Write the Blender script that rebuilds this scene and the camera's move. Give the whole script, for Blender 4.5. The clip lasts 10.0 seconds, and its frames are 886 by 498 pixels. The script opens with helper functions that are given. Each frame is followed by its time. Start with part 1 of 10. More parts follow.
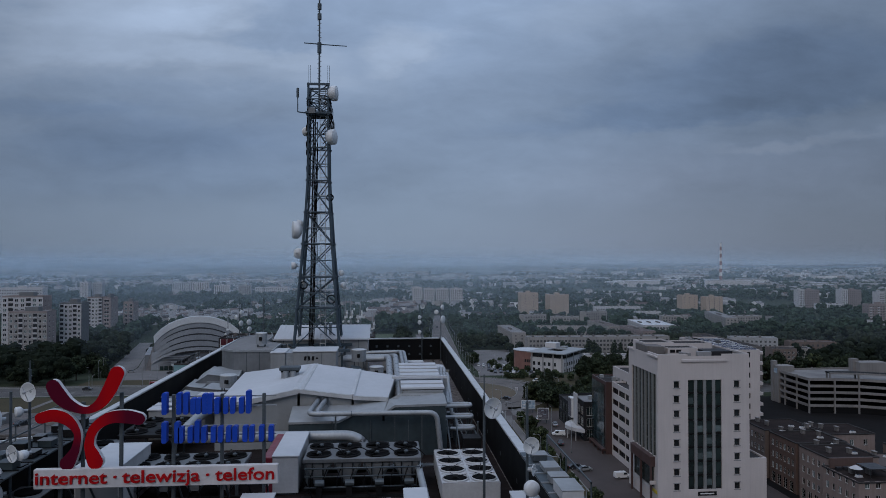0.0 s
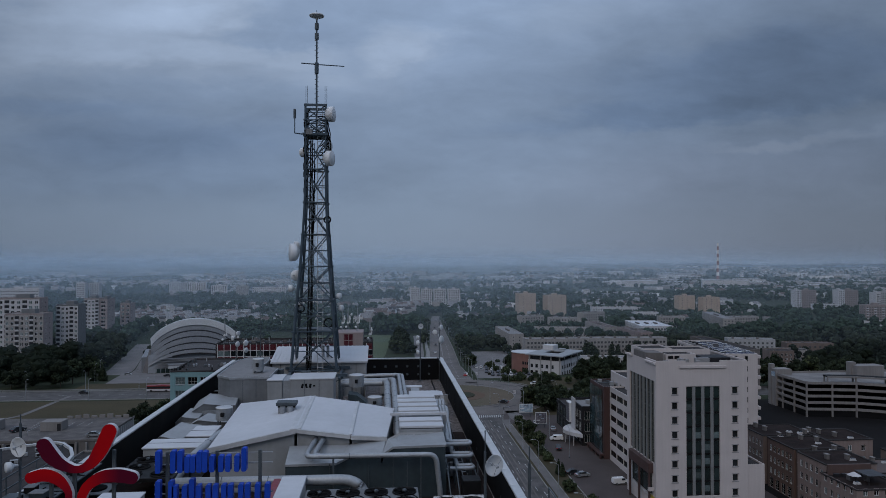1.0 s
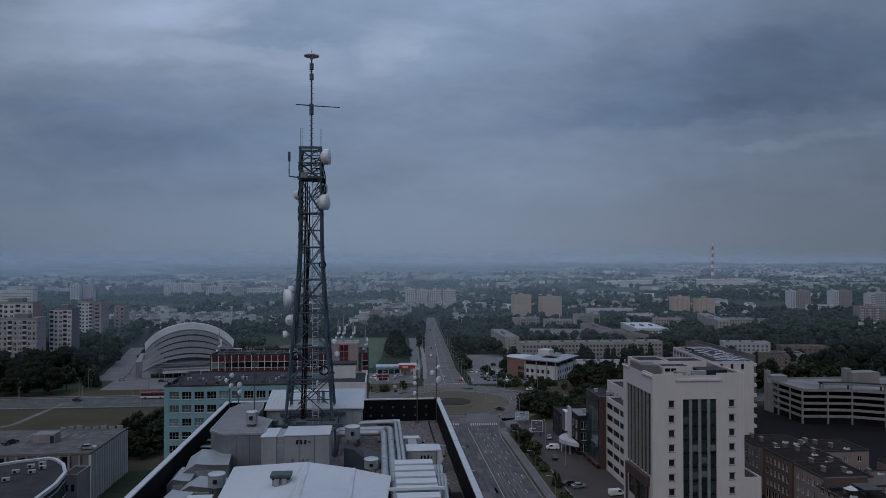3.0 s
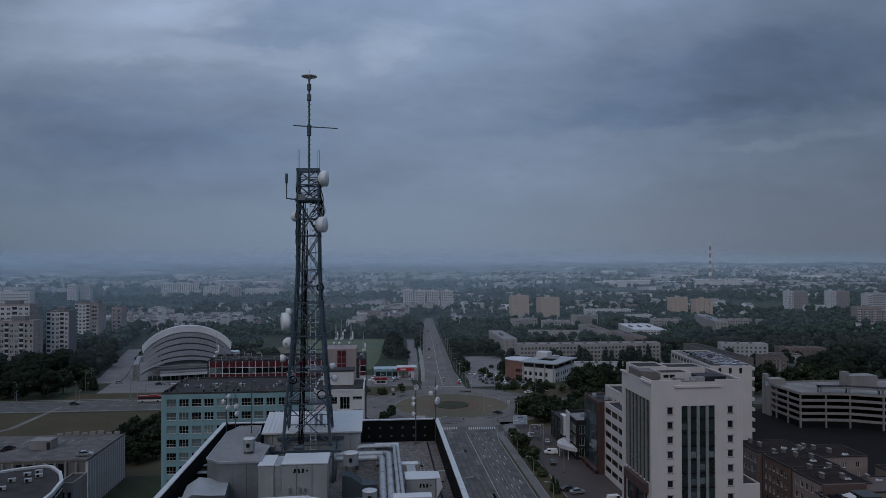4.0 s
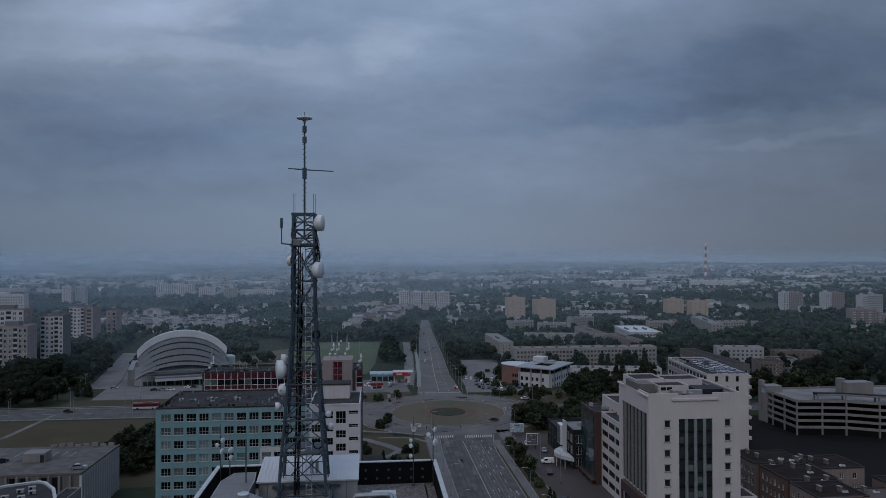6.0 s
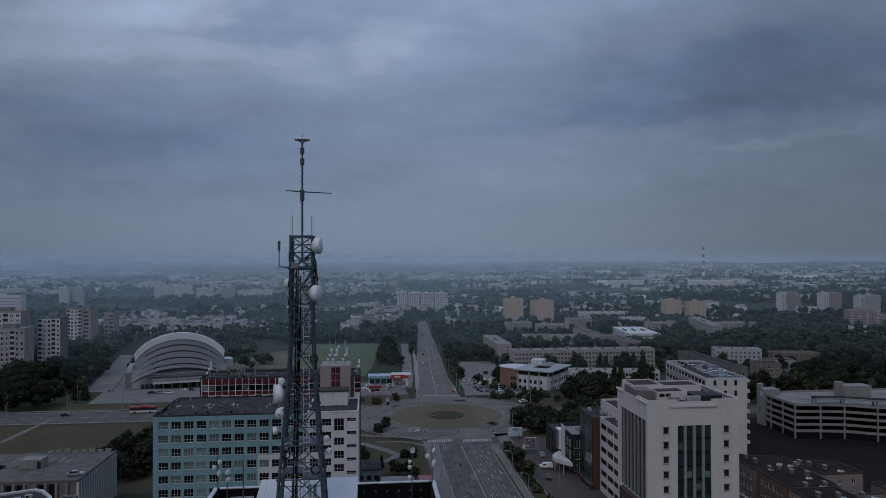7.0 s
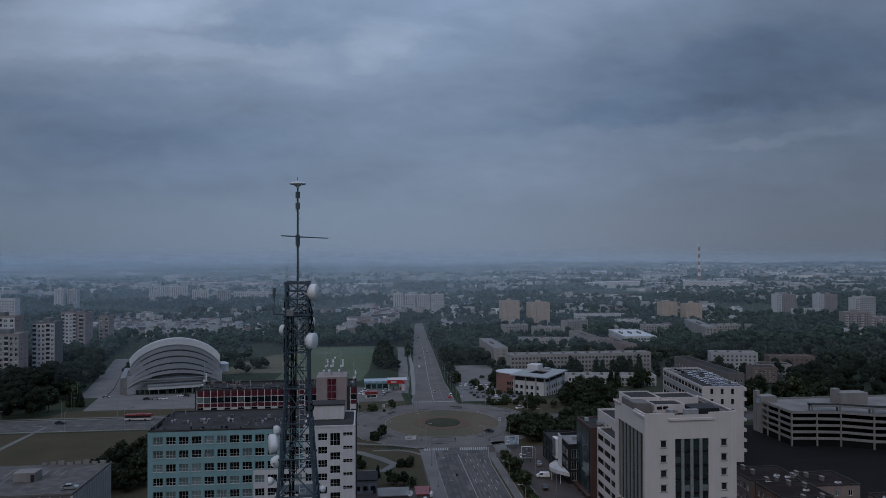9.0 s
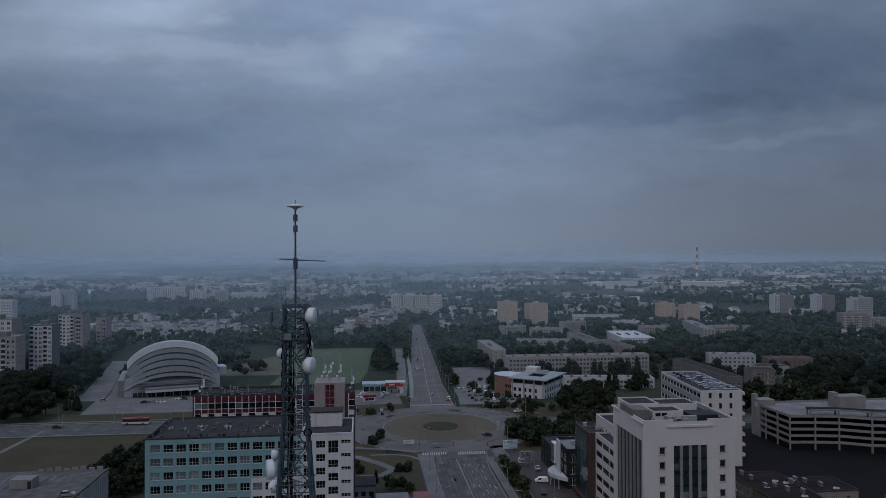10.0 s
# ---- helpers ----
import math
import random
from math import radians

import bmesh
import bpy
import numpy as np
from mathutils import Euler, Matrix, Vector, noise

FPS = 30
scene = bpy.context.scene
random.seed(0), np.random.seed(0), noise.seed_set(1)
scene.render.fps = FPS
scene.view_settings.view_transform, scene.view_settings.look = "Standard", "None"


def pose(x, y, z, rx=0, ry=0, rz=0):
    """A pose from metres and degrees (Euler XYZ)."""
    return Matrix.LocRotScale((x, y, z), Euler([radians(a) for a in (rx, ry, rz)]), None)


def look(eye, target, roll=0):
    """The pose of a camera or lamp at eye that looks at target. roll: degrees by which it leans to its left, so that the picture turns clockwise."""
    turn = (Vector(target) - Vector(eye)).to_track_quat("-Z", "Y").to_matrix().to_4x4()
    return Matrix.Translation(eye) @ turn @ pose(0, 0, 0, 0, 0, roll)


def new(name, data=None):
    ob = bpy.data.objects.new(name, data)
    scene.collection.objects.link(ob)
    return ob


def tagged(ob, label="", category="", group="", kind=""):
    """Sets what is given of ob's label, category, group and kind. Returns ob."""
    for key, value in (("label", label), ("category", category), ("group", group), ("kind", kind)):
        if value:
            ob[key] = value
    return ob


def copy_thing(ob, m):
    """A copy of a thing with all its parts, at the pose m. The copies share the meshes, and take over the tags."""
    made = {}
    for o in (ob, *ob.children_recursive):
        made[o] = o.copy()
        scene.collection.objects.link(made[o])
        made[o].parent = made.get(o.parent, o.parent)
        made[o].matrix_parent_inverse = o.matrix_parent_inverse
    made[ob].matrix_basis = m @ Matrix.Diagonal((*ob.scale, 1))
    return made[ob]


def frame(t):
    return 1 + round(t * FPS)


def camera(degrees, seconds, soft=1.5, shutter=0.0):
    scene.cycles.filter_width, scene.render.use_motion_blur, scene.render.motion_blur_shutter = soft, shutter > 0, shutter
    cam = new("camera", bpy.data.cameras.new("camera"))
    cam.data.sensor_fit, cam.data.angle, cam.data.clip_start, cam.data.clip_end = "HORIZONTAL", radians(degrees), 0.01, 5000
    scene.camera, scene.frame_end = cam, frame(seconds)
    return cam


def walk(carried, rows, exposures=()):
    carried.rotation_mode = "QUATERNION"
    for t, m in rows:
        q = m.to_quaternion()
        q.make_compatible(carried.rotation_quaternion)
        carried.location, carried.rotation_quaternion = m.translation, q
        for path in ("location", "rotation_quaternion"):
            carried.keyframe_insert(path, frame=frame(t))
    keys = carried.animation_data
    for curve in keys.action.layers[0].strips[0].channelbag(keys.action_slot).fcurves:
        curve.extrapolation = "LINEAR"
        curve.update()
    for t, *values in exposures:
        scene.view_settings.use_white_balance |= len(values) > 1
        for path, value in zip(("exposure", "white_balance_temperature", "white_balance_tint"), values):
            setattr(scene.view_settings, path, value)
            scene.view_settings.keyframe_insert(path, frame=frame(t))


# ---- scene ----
cam = camera(64.19, 10.0, 0.7)
# seconds, x, y, z, yaw, pitch, roll
ROWS = [
    (0.0, 0.000, 0.000, 61.500, -4.620, 0.875, -0.004),
    (0.5, -0.023, 0.244, 62.378, -4.725, 0.847, 0.005),
    (1.0, -0.046, 0.486, 63.251, -4.827, 0.820, 0.014),
    (1.5, -0.068, 0.726, 64.118, -4.926, 0.794, 0.023),
    (2.0, -0.089, 0.964, 64.982, -5.022, 0.770, 0.032),
    (2.5, -0.110, 1.200, 65.840, -5.116, 0.747, 0.042),
    (3.0, -0.130, 1.434, 66.695, -5.207, 0.725, 0.051),
    (3.5, -0.150, 1.666, 67.545, -5.296, 0.704, 0.061),
    (4.0, -0.169, 1.897, 68.391, -5.384, 0.685, 0.071),
    (4.5, -0.187, 2.125, 69.234, -5.469, 0.667, 0.081),
    (5.0, -0.205, 2.352, 70.073, -5.553, 0.650, 0.091),
    (5.5, -0.222, 2.576, 70.908, -5.636, 0.634, 0.101),
    (6.0, -0.239, 2.799, 71.740, -5.718, 0.620, 0.112),
    (6.5, -0.255, 3.020, 72.570, -5.800, 0.607, 0.122),
    (7.0, -0.270, 3.238, 73.396, -5.881, 0.595, 0.133),
    (7.5, -0.285, 3.455, 74.219, -5.961, 0.585, 0.144),
    (8.0, -0.299, 3.670, 75.040, -6.042, 0.576, 0.155),
    (8.5, -0.312, 3.883, 75.858, -6.123, 0.568, 0.166),
    (9.0, -0.325, 4.094, 76.674, -6.204, 0.561, 0.178),
    (9.5, -0.337, 4.303, 77.488, -6.286, 0.556, 0.189),
    (10.0, -0.349, 4.511, 78.300, -6.369, 0.552, 0.201),
]
walk(cam, [(t, pose(x, y, z, 90 + pitch, roll, yaw)) for t, x, y, z, yaw, pitch, roll in ROWS],
     [(0.0, 0.18), (0.5, 0.15), (1.0, 0.11), (1.5, 0.06), (2.0, 0.03), (2.5, 0.0), (5.0, -0.05), (10.0, -0.06)])
# ---- sky and sun: a low overcast evening ----
world = bpy.data.worlds.new("overcast_sky")
scene.world = world
world.use_nodes = True
SUN_EL, SUN_AZ = 40.0, 212.0


# soft cloud masses north of the city, as tangents east and up from the north: place, half sizes, slope, weight
CLOUDS = [
    (-0.36, 0.345, 0.20, 0.070, 0.05, 0.42), (-0.255, 0.283, 0.24, 0.016, 0.03, 0.22), (-0.50, 0.265, 0.14, 0.035, 0.02, 0.20),
    (-0.13, 0.318, 0.10, 0.030, -0.12, -0.12), (0.045, 0.305, 0.08, 0.032, 0.10, 0.22), (-0.02, 0.255, 0.20, 0.030, 0.10, 0.12),
    (-0.46, 0.205, 0.16, 0.016, 0.05, -0.10), (-0.30, 0.175, 0.24, 0.050, 0.03, -0.10), (0.54, 0.262, 0.34, 0.070, 0.09, -0.17),
    (0.66, 0.300, 0.20, 0.080, 0.05, -0.12), (0.45, 0.213, 0.34, 0.022, 0.09, -0.15), (0.60, 0.174, 0.14, 0.010, 0.10, 0.16),
    (0.34, 0.130, 0.34, 0.040, 0.10, 0.06), (0.28, 0.350, 0.14, 0.040, 0.05, 0.14), (-0.22, 0.262, 0.18, 0.022, 0.02, 0.14),
    (-0.27, 0.300, 0.34, 0.060, 0.0, 0.09), (-0.29, 0.330, 0.09, 0.022, 0.04, 0.14), (0.02, 0.288, 0.06, 0.018, 0.10, 0.12),
    (-0.34, 0.120, 0.36, 0.070, 0.03, -0.10),
]


def build_world():
    nt = world.node_tree
    nt.nodes.clear()
    N, L = nt.nodes.new, nt.links.new
    out, bg = N("ShaderNodeOutputWorld"), N("ShaderNodeBackground")
    L(bg.outputs[0], out.inputs[0])
    sky = N("ShaderNodeTexSky")
    sky.sky_type, sky.sun_disc = "NISHITA", False
    sky.sun_elevation, sky.sun_rotation = radians(SUN_EL), radians(SUN_AZ)
    tc = N("ShaderNodeTexCoord")
    sep = N("ShaderNodeSeparateXYZ")
    L(tc.outputs["Generated"], sep.inputs[0])

    def calc(op, a, b=None, c=None):
        m = N("ShaderNodeMath")
        m.operation = op
        for i, v in enumerate((a, b, c)):
            if isinstance(v, (int, float)):
                m.inputs[i].default_value = v
            elif v is not None:
                L(v, m.inputs[i])
        return m.outputs[0]

    def step(v, a, b, lo=0.0, hi=1.0):
        m = N("ShaderNodeMapRange")
        m.interpolation_type = "SMOOTHSTEP"
        m.inputs["From Min"].default_value, m.inputs["From Max"].default_value = a, b
        m.inputs["To Min"].default_value, m.inputs["To Max"].default_value = lo, hi
        L(v, m.inputs["Value"])
        return m.outputs[0]

    def tint(kind, f, a, c):
        x = N("ShaderNodeMix")
        x.data_type, x.blend_type = "RGBA", kind
        for i, v in ((0, f), (6, a), (7, c)):
            if isinstance(v, (int, float)):
                x.inputs[i].default_value = v
            elif isinstance(v, tuple):
                x.inputs[i].default_value = (*v, 1)
            else:
                L(v, x.inputs[i])
        return x.outputs[2]

    el = calc("MAXIMUM", sep.outputs["Z"], 0.0)
    fwd = calc("MAXIMUM", sep.outputs["Y"], 0.12)
    east, up = calc("DIVIDE", sep.outputs["X"], fwd), calc("DIVIDE", el, fwd)
    plane = N("ShaderNodeCombineXYZ")
    L(east, plane.inputs[0])
    L(up, plane.inputs[1])

    def ragged(sx, sy, detail, rough, off):
        """Cloud noise that is drawn out sideways."""
        mp = N("ShaderNodeMapping")
        mp.inputs["Scale"].default_value = (sx, sy, 1)
        mp.inputs["Location"].default_value = (off, off * 0.7, off)
        L(plane.outputs[0], mp.inputs[0])
        n = N("ShaderNodeTexNoise")
        n.inputs["Scale"].default_value, n.inputs["Detail"].default_value, n.inputs["Roughness"].default_value = 1.0, detail, rough
        n.inputs["Distortion"].default_value = 0.25
        L(mp.outputs[0], n.inputs["Vector"])
        return calc("SUBTRACT", n.outputs["Fac"], 0.5)

    # the masses have ragged edges
    wx = calc("MULTIPLY_ADD", ragged(5, 12, 5, 0.6, 3.1), 0.26, east)
    wy = calc("MULTIPLY_ADD", ragged(6, 14, 5, 0.6, 8.4), 0.085, up)
    mass = None
    for x, y, a, b, slope, weight in CLOUDS:
        dx, dy = calc("SUBTRACT", wx, x), calc("SUBTRACT", wy, y)
        p = calc("DIVIDE", dx, a)
        q = calc("DIVIDE", calc("MULTIPLY_ADD", dx, -slope, dy), b)
        r = calc("MULTIPLY_ADD", p, p, calc("MULTIPLY", q, q))
        w = step(calc("SQRT", r), 0.25, 1.3, weight, 0.0)
        mass = w if mass is None else calc("ADD", mass, w)
    front = step(sep.outputs["Y"], 0.2, 0.5)
    loose = calc("ADD", calc("MULTIPLY", ragged(3.0, 10, 6, 0.55, 1.3), 0.38), calc("MULTIPLY", ragged(9, 22, 7, 0.6, 5.7), 0.42))
    # haze swallows the clouds towards the horizon
    clear = step(up, 0.01, 0.12)
    texture = calc("MULTIPLY_ADD", calc("ADD", calc("MULTIPLY", mass, front), loose), clear, 1.0)
    # grey haze low down, bluer above; the cover is about three times as bright overhead
    low = tint("MIX", step(up, 0.0, 0.20), (0.1270, 0.1690, 0.2390), (0.1310, 0.1765, 0.2570))
    warm = calc("MULTIPLY", step(calc("SUBTRACT", up, calc("MULTIPLY", east, 0.10)), 0.06, 0.17, 1.0, 0.0), step(east, -0.05, 0.45))
    low = tint("MULTIPLY", warm, low, (1.035, 0.985, 0.985))
    low = tint("MULTIPLY", calc("MULTIPLY", step(mass, -0.22, 0.0, 1.0, 0.0), front), low, (0.90, 0.97, 1.06))
    low = tint("MULTIPLY", calc("MULTIPLY", step(mass, 0.0, 0.30), front), low, (1.07, 1.01, 0.95))
    low = tint("MULTIPLY", calc("MAXIMUM", step(el, 0.34, 0.8), step(sep.outputs["Y"], -0.3, 0.2, 1.0, 0.0)), low, (1.07, 1.0, 0.955))
    zen = step(el, 0.16, 0.95, 1.0, 3.3)
    # the cover is thinnest to the north, and thicker to the east than to the west
    off = calc("MAXIMUM", calc("SUBTRACT", east, 0.04), calc("MULTIPLY", calc("SUBTRACT", 0.04, east), 0.75))
    lean = calc("MULTIPLY_ADD", calc("SUBTRACT", step(off, 0.0, 0.72, 1.34, 0.79), 1.25), front, 1.25)
    vm = N("ShaderNodeVectorMath")
    vm.operation = "SCALE"
    L(low, vm.inputs[0])
    L(calc("MULTIPLY", calc("MULTIPLY", texture, zen), lean), vm.inputs["Scale"])
    # a trace of the clear sky above the clouds
    L(tint("ADD", 0.004, vm.outputs[0], sky.outputs[0]), bg.inputs["Color"])
    bg.inputs["Strength"].default_value = 1.0


build_world()
sun = new("sun", bpy.data.lights.new("sun", "SUN"))
sun.data.energy, sun.data.angle, sun.data.color = 0.66, radians(30), (1.0, 0.88, 0.76)
SUN_DIR = Vector((math.sin(radians(SUN_AZ)) * math.cos(radians(SUN_EL)), math.cos(radians(SUN_AZ)) * math.cos(radians(SUN_EL)), math.sin(radians(SUN_EL))))
sun.matrix_basis = look(SUN_DIR * 300, (0, 0, 0))
# ---- materials ----
def mat(name, col, rough=0.8, metal=0.0, var=0.2, size=2.0, fine=0.12, bump=0.15, streak=0.0, rnd=0.0, col2=None, spec=0.5, trans=0.0, island=0.0):
    m = bpy.data.materials.new(name)
    m.use_nodes = True
    nt = m.node_tree
    N, L = nt.nodes.new, nt.links.new
    b = nt.nodes["Principled BSDF"]
    b.inputs["Roughness"].default_value, b.inputs["Metallic"].default_value = rough, metal
    b.inputs["Specular IOR Level"].default_value = spec
    b.inputs["Transmission Weight"].default_value = trans
    tc = N("ShaderNodeTexCoord")

    def tex(scale, detail):
        mp = N("ShaderNodeMapping")
        mp.inputs["Scale"].default_value = scale
        L(tc.outputs["Object"], mp.inputs[0])
        n = N("ShaderNodeTexNoise")
        n.inputs["Scale"].default_value, n.inputs["Detail"].default_value = 1.0, detail
        L(mp.outputs[0], n.inputs["Vector"])
        return n.outputs["Fac"]

    def mixed(kind, f, a, c):
        x = N("ShaderNodeMix")
        x.data_type, x.blend_type = "RGBA", kind
        for i, v in ((0, f), (6, a), (7, c)):
            if isinstance(v, float):
                x.inputs[i].default_value = v
            elif isinstance(v, tuple):
                x.inputs[i].default_value = (*v[:3], 1)
            else:
                L(v, x.inputs[i])
        return x.outputs[2]

    def ranged(v, lo, hi, a=0.3, c=0.7):
        r = N("ShaderNodeMapRange")
        r.inputs["From Min"].default_value, r.inputs["From Max"].default_value = a, c
        r.inputs["To Min"].default_value, r.inputs["To Max"].default_value = lo, hi
        L(v, r.inputs["Value"])
        return r.outputs[0]

    c2 = col2 or tuple(min(1, v * (1 + var)) for v in col)
    c1 = col if col2 else tuple(v * (1 - var) for v in col)
    s = 1 / size
    big = tex((s, s, s), 4.0)
    small = tex((1 / fine,) * 3, 5.0)
    out = mixed("MIX", ranged(big, 0.0, 1.0), c1, c2)
    out = mixed("MULTIPLY", 1.0, out, ranged(small, 1 - var * 0.6, 1 + var * 0.3))
    if streak:
        st = tex((1.6, 1.6, 0.09), 4.0)
        out = mixed("MULTIPLY", 1.0, out, ranged(st, 1 - streak, 1.0, 0.25, 0.6))
    if rnd:
        oi = N("ShaderNodeObjectInfo")
        out = mixed("MULTIPLY", 1.0, out, ranged(oi.outputs["Random"], 1 - rnd, 1 + rnd, 0.0, 1.0))
    if island:
        ge = N("ShaderNodeNewGeometry")
        out = mixed("MULTIPLY", 1.0, out, ranged(ge.outputs["Random Per Island"], 1 - island, 1 + island, 0.0, 1.0))
    L(out, b.inputs["Base Color"])
    if bump:
        bp = N("ShaderNodeBump")
        bp.inputs["Strength"].default_value, bp.inputs["Distance"].default_value = bump, fine * 0.3
        L(small, bp.inputs["Height"])
        L(bp.outputs[0], b.inputs["Normal"])
    L(ranged(big, max(0.02, rough - 0.08), min(1, rough + 0.08)), b.inputs["Roughness"])
    return m


M = {}
M["asphalt"] = mat("asphalt", (0.078, 0.074, 0.073), 0.9, var=0.38, size=4, fine=0.4, bump=0.1, spec=0.2)
M["asphalt_old"] = mat("asphalt_old", (0.112, 0.101, 0.096), 0.9, var=0.28, size=12, fine=0.5, bump=0.1, spec=0.2)
M["patch_dark"] = mat("asphalt_patch", (0.060, 0.057, 0.057), 0.9, var=0.3, size=3, fine=0.4, bump=0.1, spec=0.2)
M["paving"] = mat("paving", (0.064, 0.053, 0.051), 0.9, var=0.2, size=7, fine=0.5, bump=0.1, spec=0.2)
M["pale_paving"] = mat("pale_paving", (0.112, 0.104, 0.102), 0.9, var=0.28, size=9, fine=0.8, bump=0.1)
M["kerb"] = mat("kerb", (0.17, 0.168, 0.16), 0.85, var=0.15, size=3)
M["paint"] = mat("road_paint", (0.30, 0.30, 0.295), 0.7, var=0.3, size=1.2, fine=0.2)
M["grass"] = mat("grass", (0.046, 0.040, 0.024), 0.95, var=0.3, size=14, fine=0.7, bump=0.4, col2=(0.066, 0.056, 0.036), spec=0.1)
M["meadow"] = mat("meadow", (0.060, 0.082, 0.050), 0.95, var=0.3, size=40, fine=1.5, bump=0.4, col2=(0.088, 0.104, 0.066), spec=0.1)
M["dry_grass"] = mat("dry_grass", (0.085, 0.080, 0.056), 0.95, var=0.3, size=16, fine=0.9, bump=0.4, col2=(0.115, 0.102, 0.074), spec=0.1)
M["earth"] = mat("earth", (0.100, 0.066, 0.048), 0.95, var=0.3, size=6, fine=0.5, bump=0.4, col2=(0.105, 0.08, 0.062), spec=0.1)
M["soil_green"] = mat("flower_bed", (0.024, 0.034, 0.022), 0.95, var=0.3, size=4, fine=0.4, bump=0.5, col2=(0.055, 0.046, 0.034), spec=0.1)
M["island"] = mat("island_turf", (0.074, 0.072, 0.050), 0.95, var=0.3, size=22, fine=0.6, bump=0.3, col2=(0.116, 0.092, 0.070), spec=0.1)
M["land"] = mat("land", (0.0165, 0.0255, 0.0135), 0.95, var=0.3, size=120, fine=6, bump=0.3, col2=(0.0375, 0.0435, 0.0270), spec=0.1)
M["leaf"] = mat("leaf", (0.0200, 0.0310, 0.0150), 0.75, var=0.3, size=2.5, fine=0.5, bump=0.0, rnd=0.4, col2=(0.0560, 0.0660, 0.0330), island=0.45, spec=0.1)
M["leaf_dark"] = mat("leaf_dark", (0.0130, 0.0210, 0.0115), 0.75, var=0.3, size=2.5, fine=0.5, bump=0.0, rnd=0.3, col2=(0.0340, 0.0430, 0.0240), island=0.35, spec=0.1)
M["leaf_far"] = mat("leaf_far", (0.0120, 0.0230, 0.0150), 0.8, var=0.35, size=11, fine=1.4, bump=1.0, col2=(0.0350, 0.0520, 0.0350), island=0.5, spec=0.08)
M["leaf_wood"] = mat("wood_leaf", (0.0070, 0.0105, 0.0062), 0.8, var=0.4, size=7, fine=0.9, bump=0.6, col2=(0.0275, 0.0345, 0.0225), island=0.55, spec=0.06)
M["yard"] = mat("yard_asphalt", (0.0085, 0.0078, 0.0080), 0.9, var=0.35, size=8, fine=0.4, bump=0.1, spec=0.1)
M["red_bus"] = mat("bus_red", (0.16, 0.012, 0.012), 0.35, 0, var=0.1, size=2, bump=0)
M["shed_wall"] = mat("small_house_render", (0.38, 0.375, 0.375), 0.9, 0, var=0.2, size=40, fine=3, bump=0, island=0.65)
M["bark"] = mat("bark", (0.07, 0.055, 0.045), 0.9, var=0.3, size=0.5, spec=0.1)
M["gravel"] = mat("roof_gravel", (0.135, 0.120, 0.116), 0.95, var=0.5, size=0.22, fine=0.12, bump=0.8, spec=0.1)
M["felt"] = mat("roof_felt", (0.0390, 0.0365, 0.0370), 0.92, var=0.3, size=3, fine=0.3, bump=0.25, spec=0.1)
M["tar"] = mat("tarred_roof", (0.0230, 0.0175, 0.0165), 0.95, var=0.35, size=2.5, fine=0.3, bump=0.3, spec=0.05)
M["felt_grey"] = mat("roof_felt_grey", (0.165, 0.163, 0.165), 0.9, var=0.22, size=5, fine=0.3, bump=0.2, streak=0.1)
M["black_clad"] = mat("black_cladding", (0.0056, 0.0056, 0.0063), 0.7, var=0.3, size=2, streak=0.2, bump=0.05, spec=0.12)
M["zinc"] = mat("zinc_flashing", (0.45, 0.455, 0.46), 0.5, 0.35, var=0.14, size=1.5, fine=0.15, bump=0.06, streak=0.12)
M["galv"] = mat("galvanised_steel", (0.27, 0.285, 0.30), 0.5, 0.4, var=0.16, size=0.8, fine=0.1, bump=0.06)
M["steel"] = mat("weathered_steel", (0.0760, 0.0900, 0.1000), 0.55, 0.5, var=0.25, size=0.7, fine=0.08, bump=0.08, spec=0.3)
# steel colour tinted blue for the sky haze scattered before it
M["mast"] = mat("mast_steel", (0.046, 0.066, 0.084), 0.55, 0.3, var=0.25, size=1.2, fine=0.1, bump=0.05, spec=0.35)
M["dark_metal"] = mat("dark_metal", (0.0077, 0.0077, 0.0084), 0.6, 0.0, var=0.3, size=0.6, spec=0.15)
M["black_rubber"] = mat("black_cable", (0.004, 0.004, 0.0045), 0.8, 0, var=0.2, size=0.5, bump=0, spec=0.04)
M["roof_white"] = mat("pale_roof_sheet", (0.40, 0.41, 0.43), 0.65, 0.0, var=0.07, size=2.5, fine=0.25, bump=0.06, streak=0.05)
M["panel_grey"] = mat("pale_grey_panel", (0.24, 0.25, 0.258), 0.6, 0.1, var=0.1, size=1.5, fine=0.2, bump=0.05, streak=0.15)
M["wall_green"] = mat("grey_green_sheet_wall", (0.038, 0.054, 0.062), 0.55, 0.15, var=0.2, size=1.6, fine=0.2, bump=0.05, streak=0.3, spec=0.35)
M["sheet_metal"] = mat("dull_sheet_metal", (0.17, 0.18, 0.19), 0.42, 0.45, var=0.14, size=1.6, fine=0.2, bump=0.05, streak=0.2)
M["cooler_grey"] = mat("cooler_grey_paint", (0.135, 0.140, 0.146), 0.55, 0.2, var=0.2, size=0.8, fine=0.1, bump=0.04, streak=0.2, spec=0.3)
M["white_unit"] = mat("white_enamel", (0.40, 0.40, 0.41), 0.45, 0, var=0.1, size=0.8, fine=0.1, bump=0.04, streak=0.15)
M["dish"] = mat("dish_white", (0.52, 0.53, 0.54), 0.5, 0, var=0.1, size=0.5, fine=0.08, bump=0.03, streak=0.08)
M["red"] = mat("sign_red", (0.34, 0.004, 0.006), 0.5, 0, var=0.12, size=0.7, fine=0.1, bump=0.03, spec=0.15)
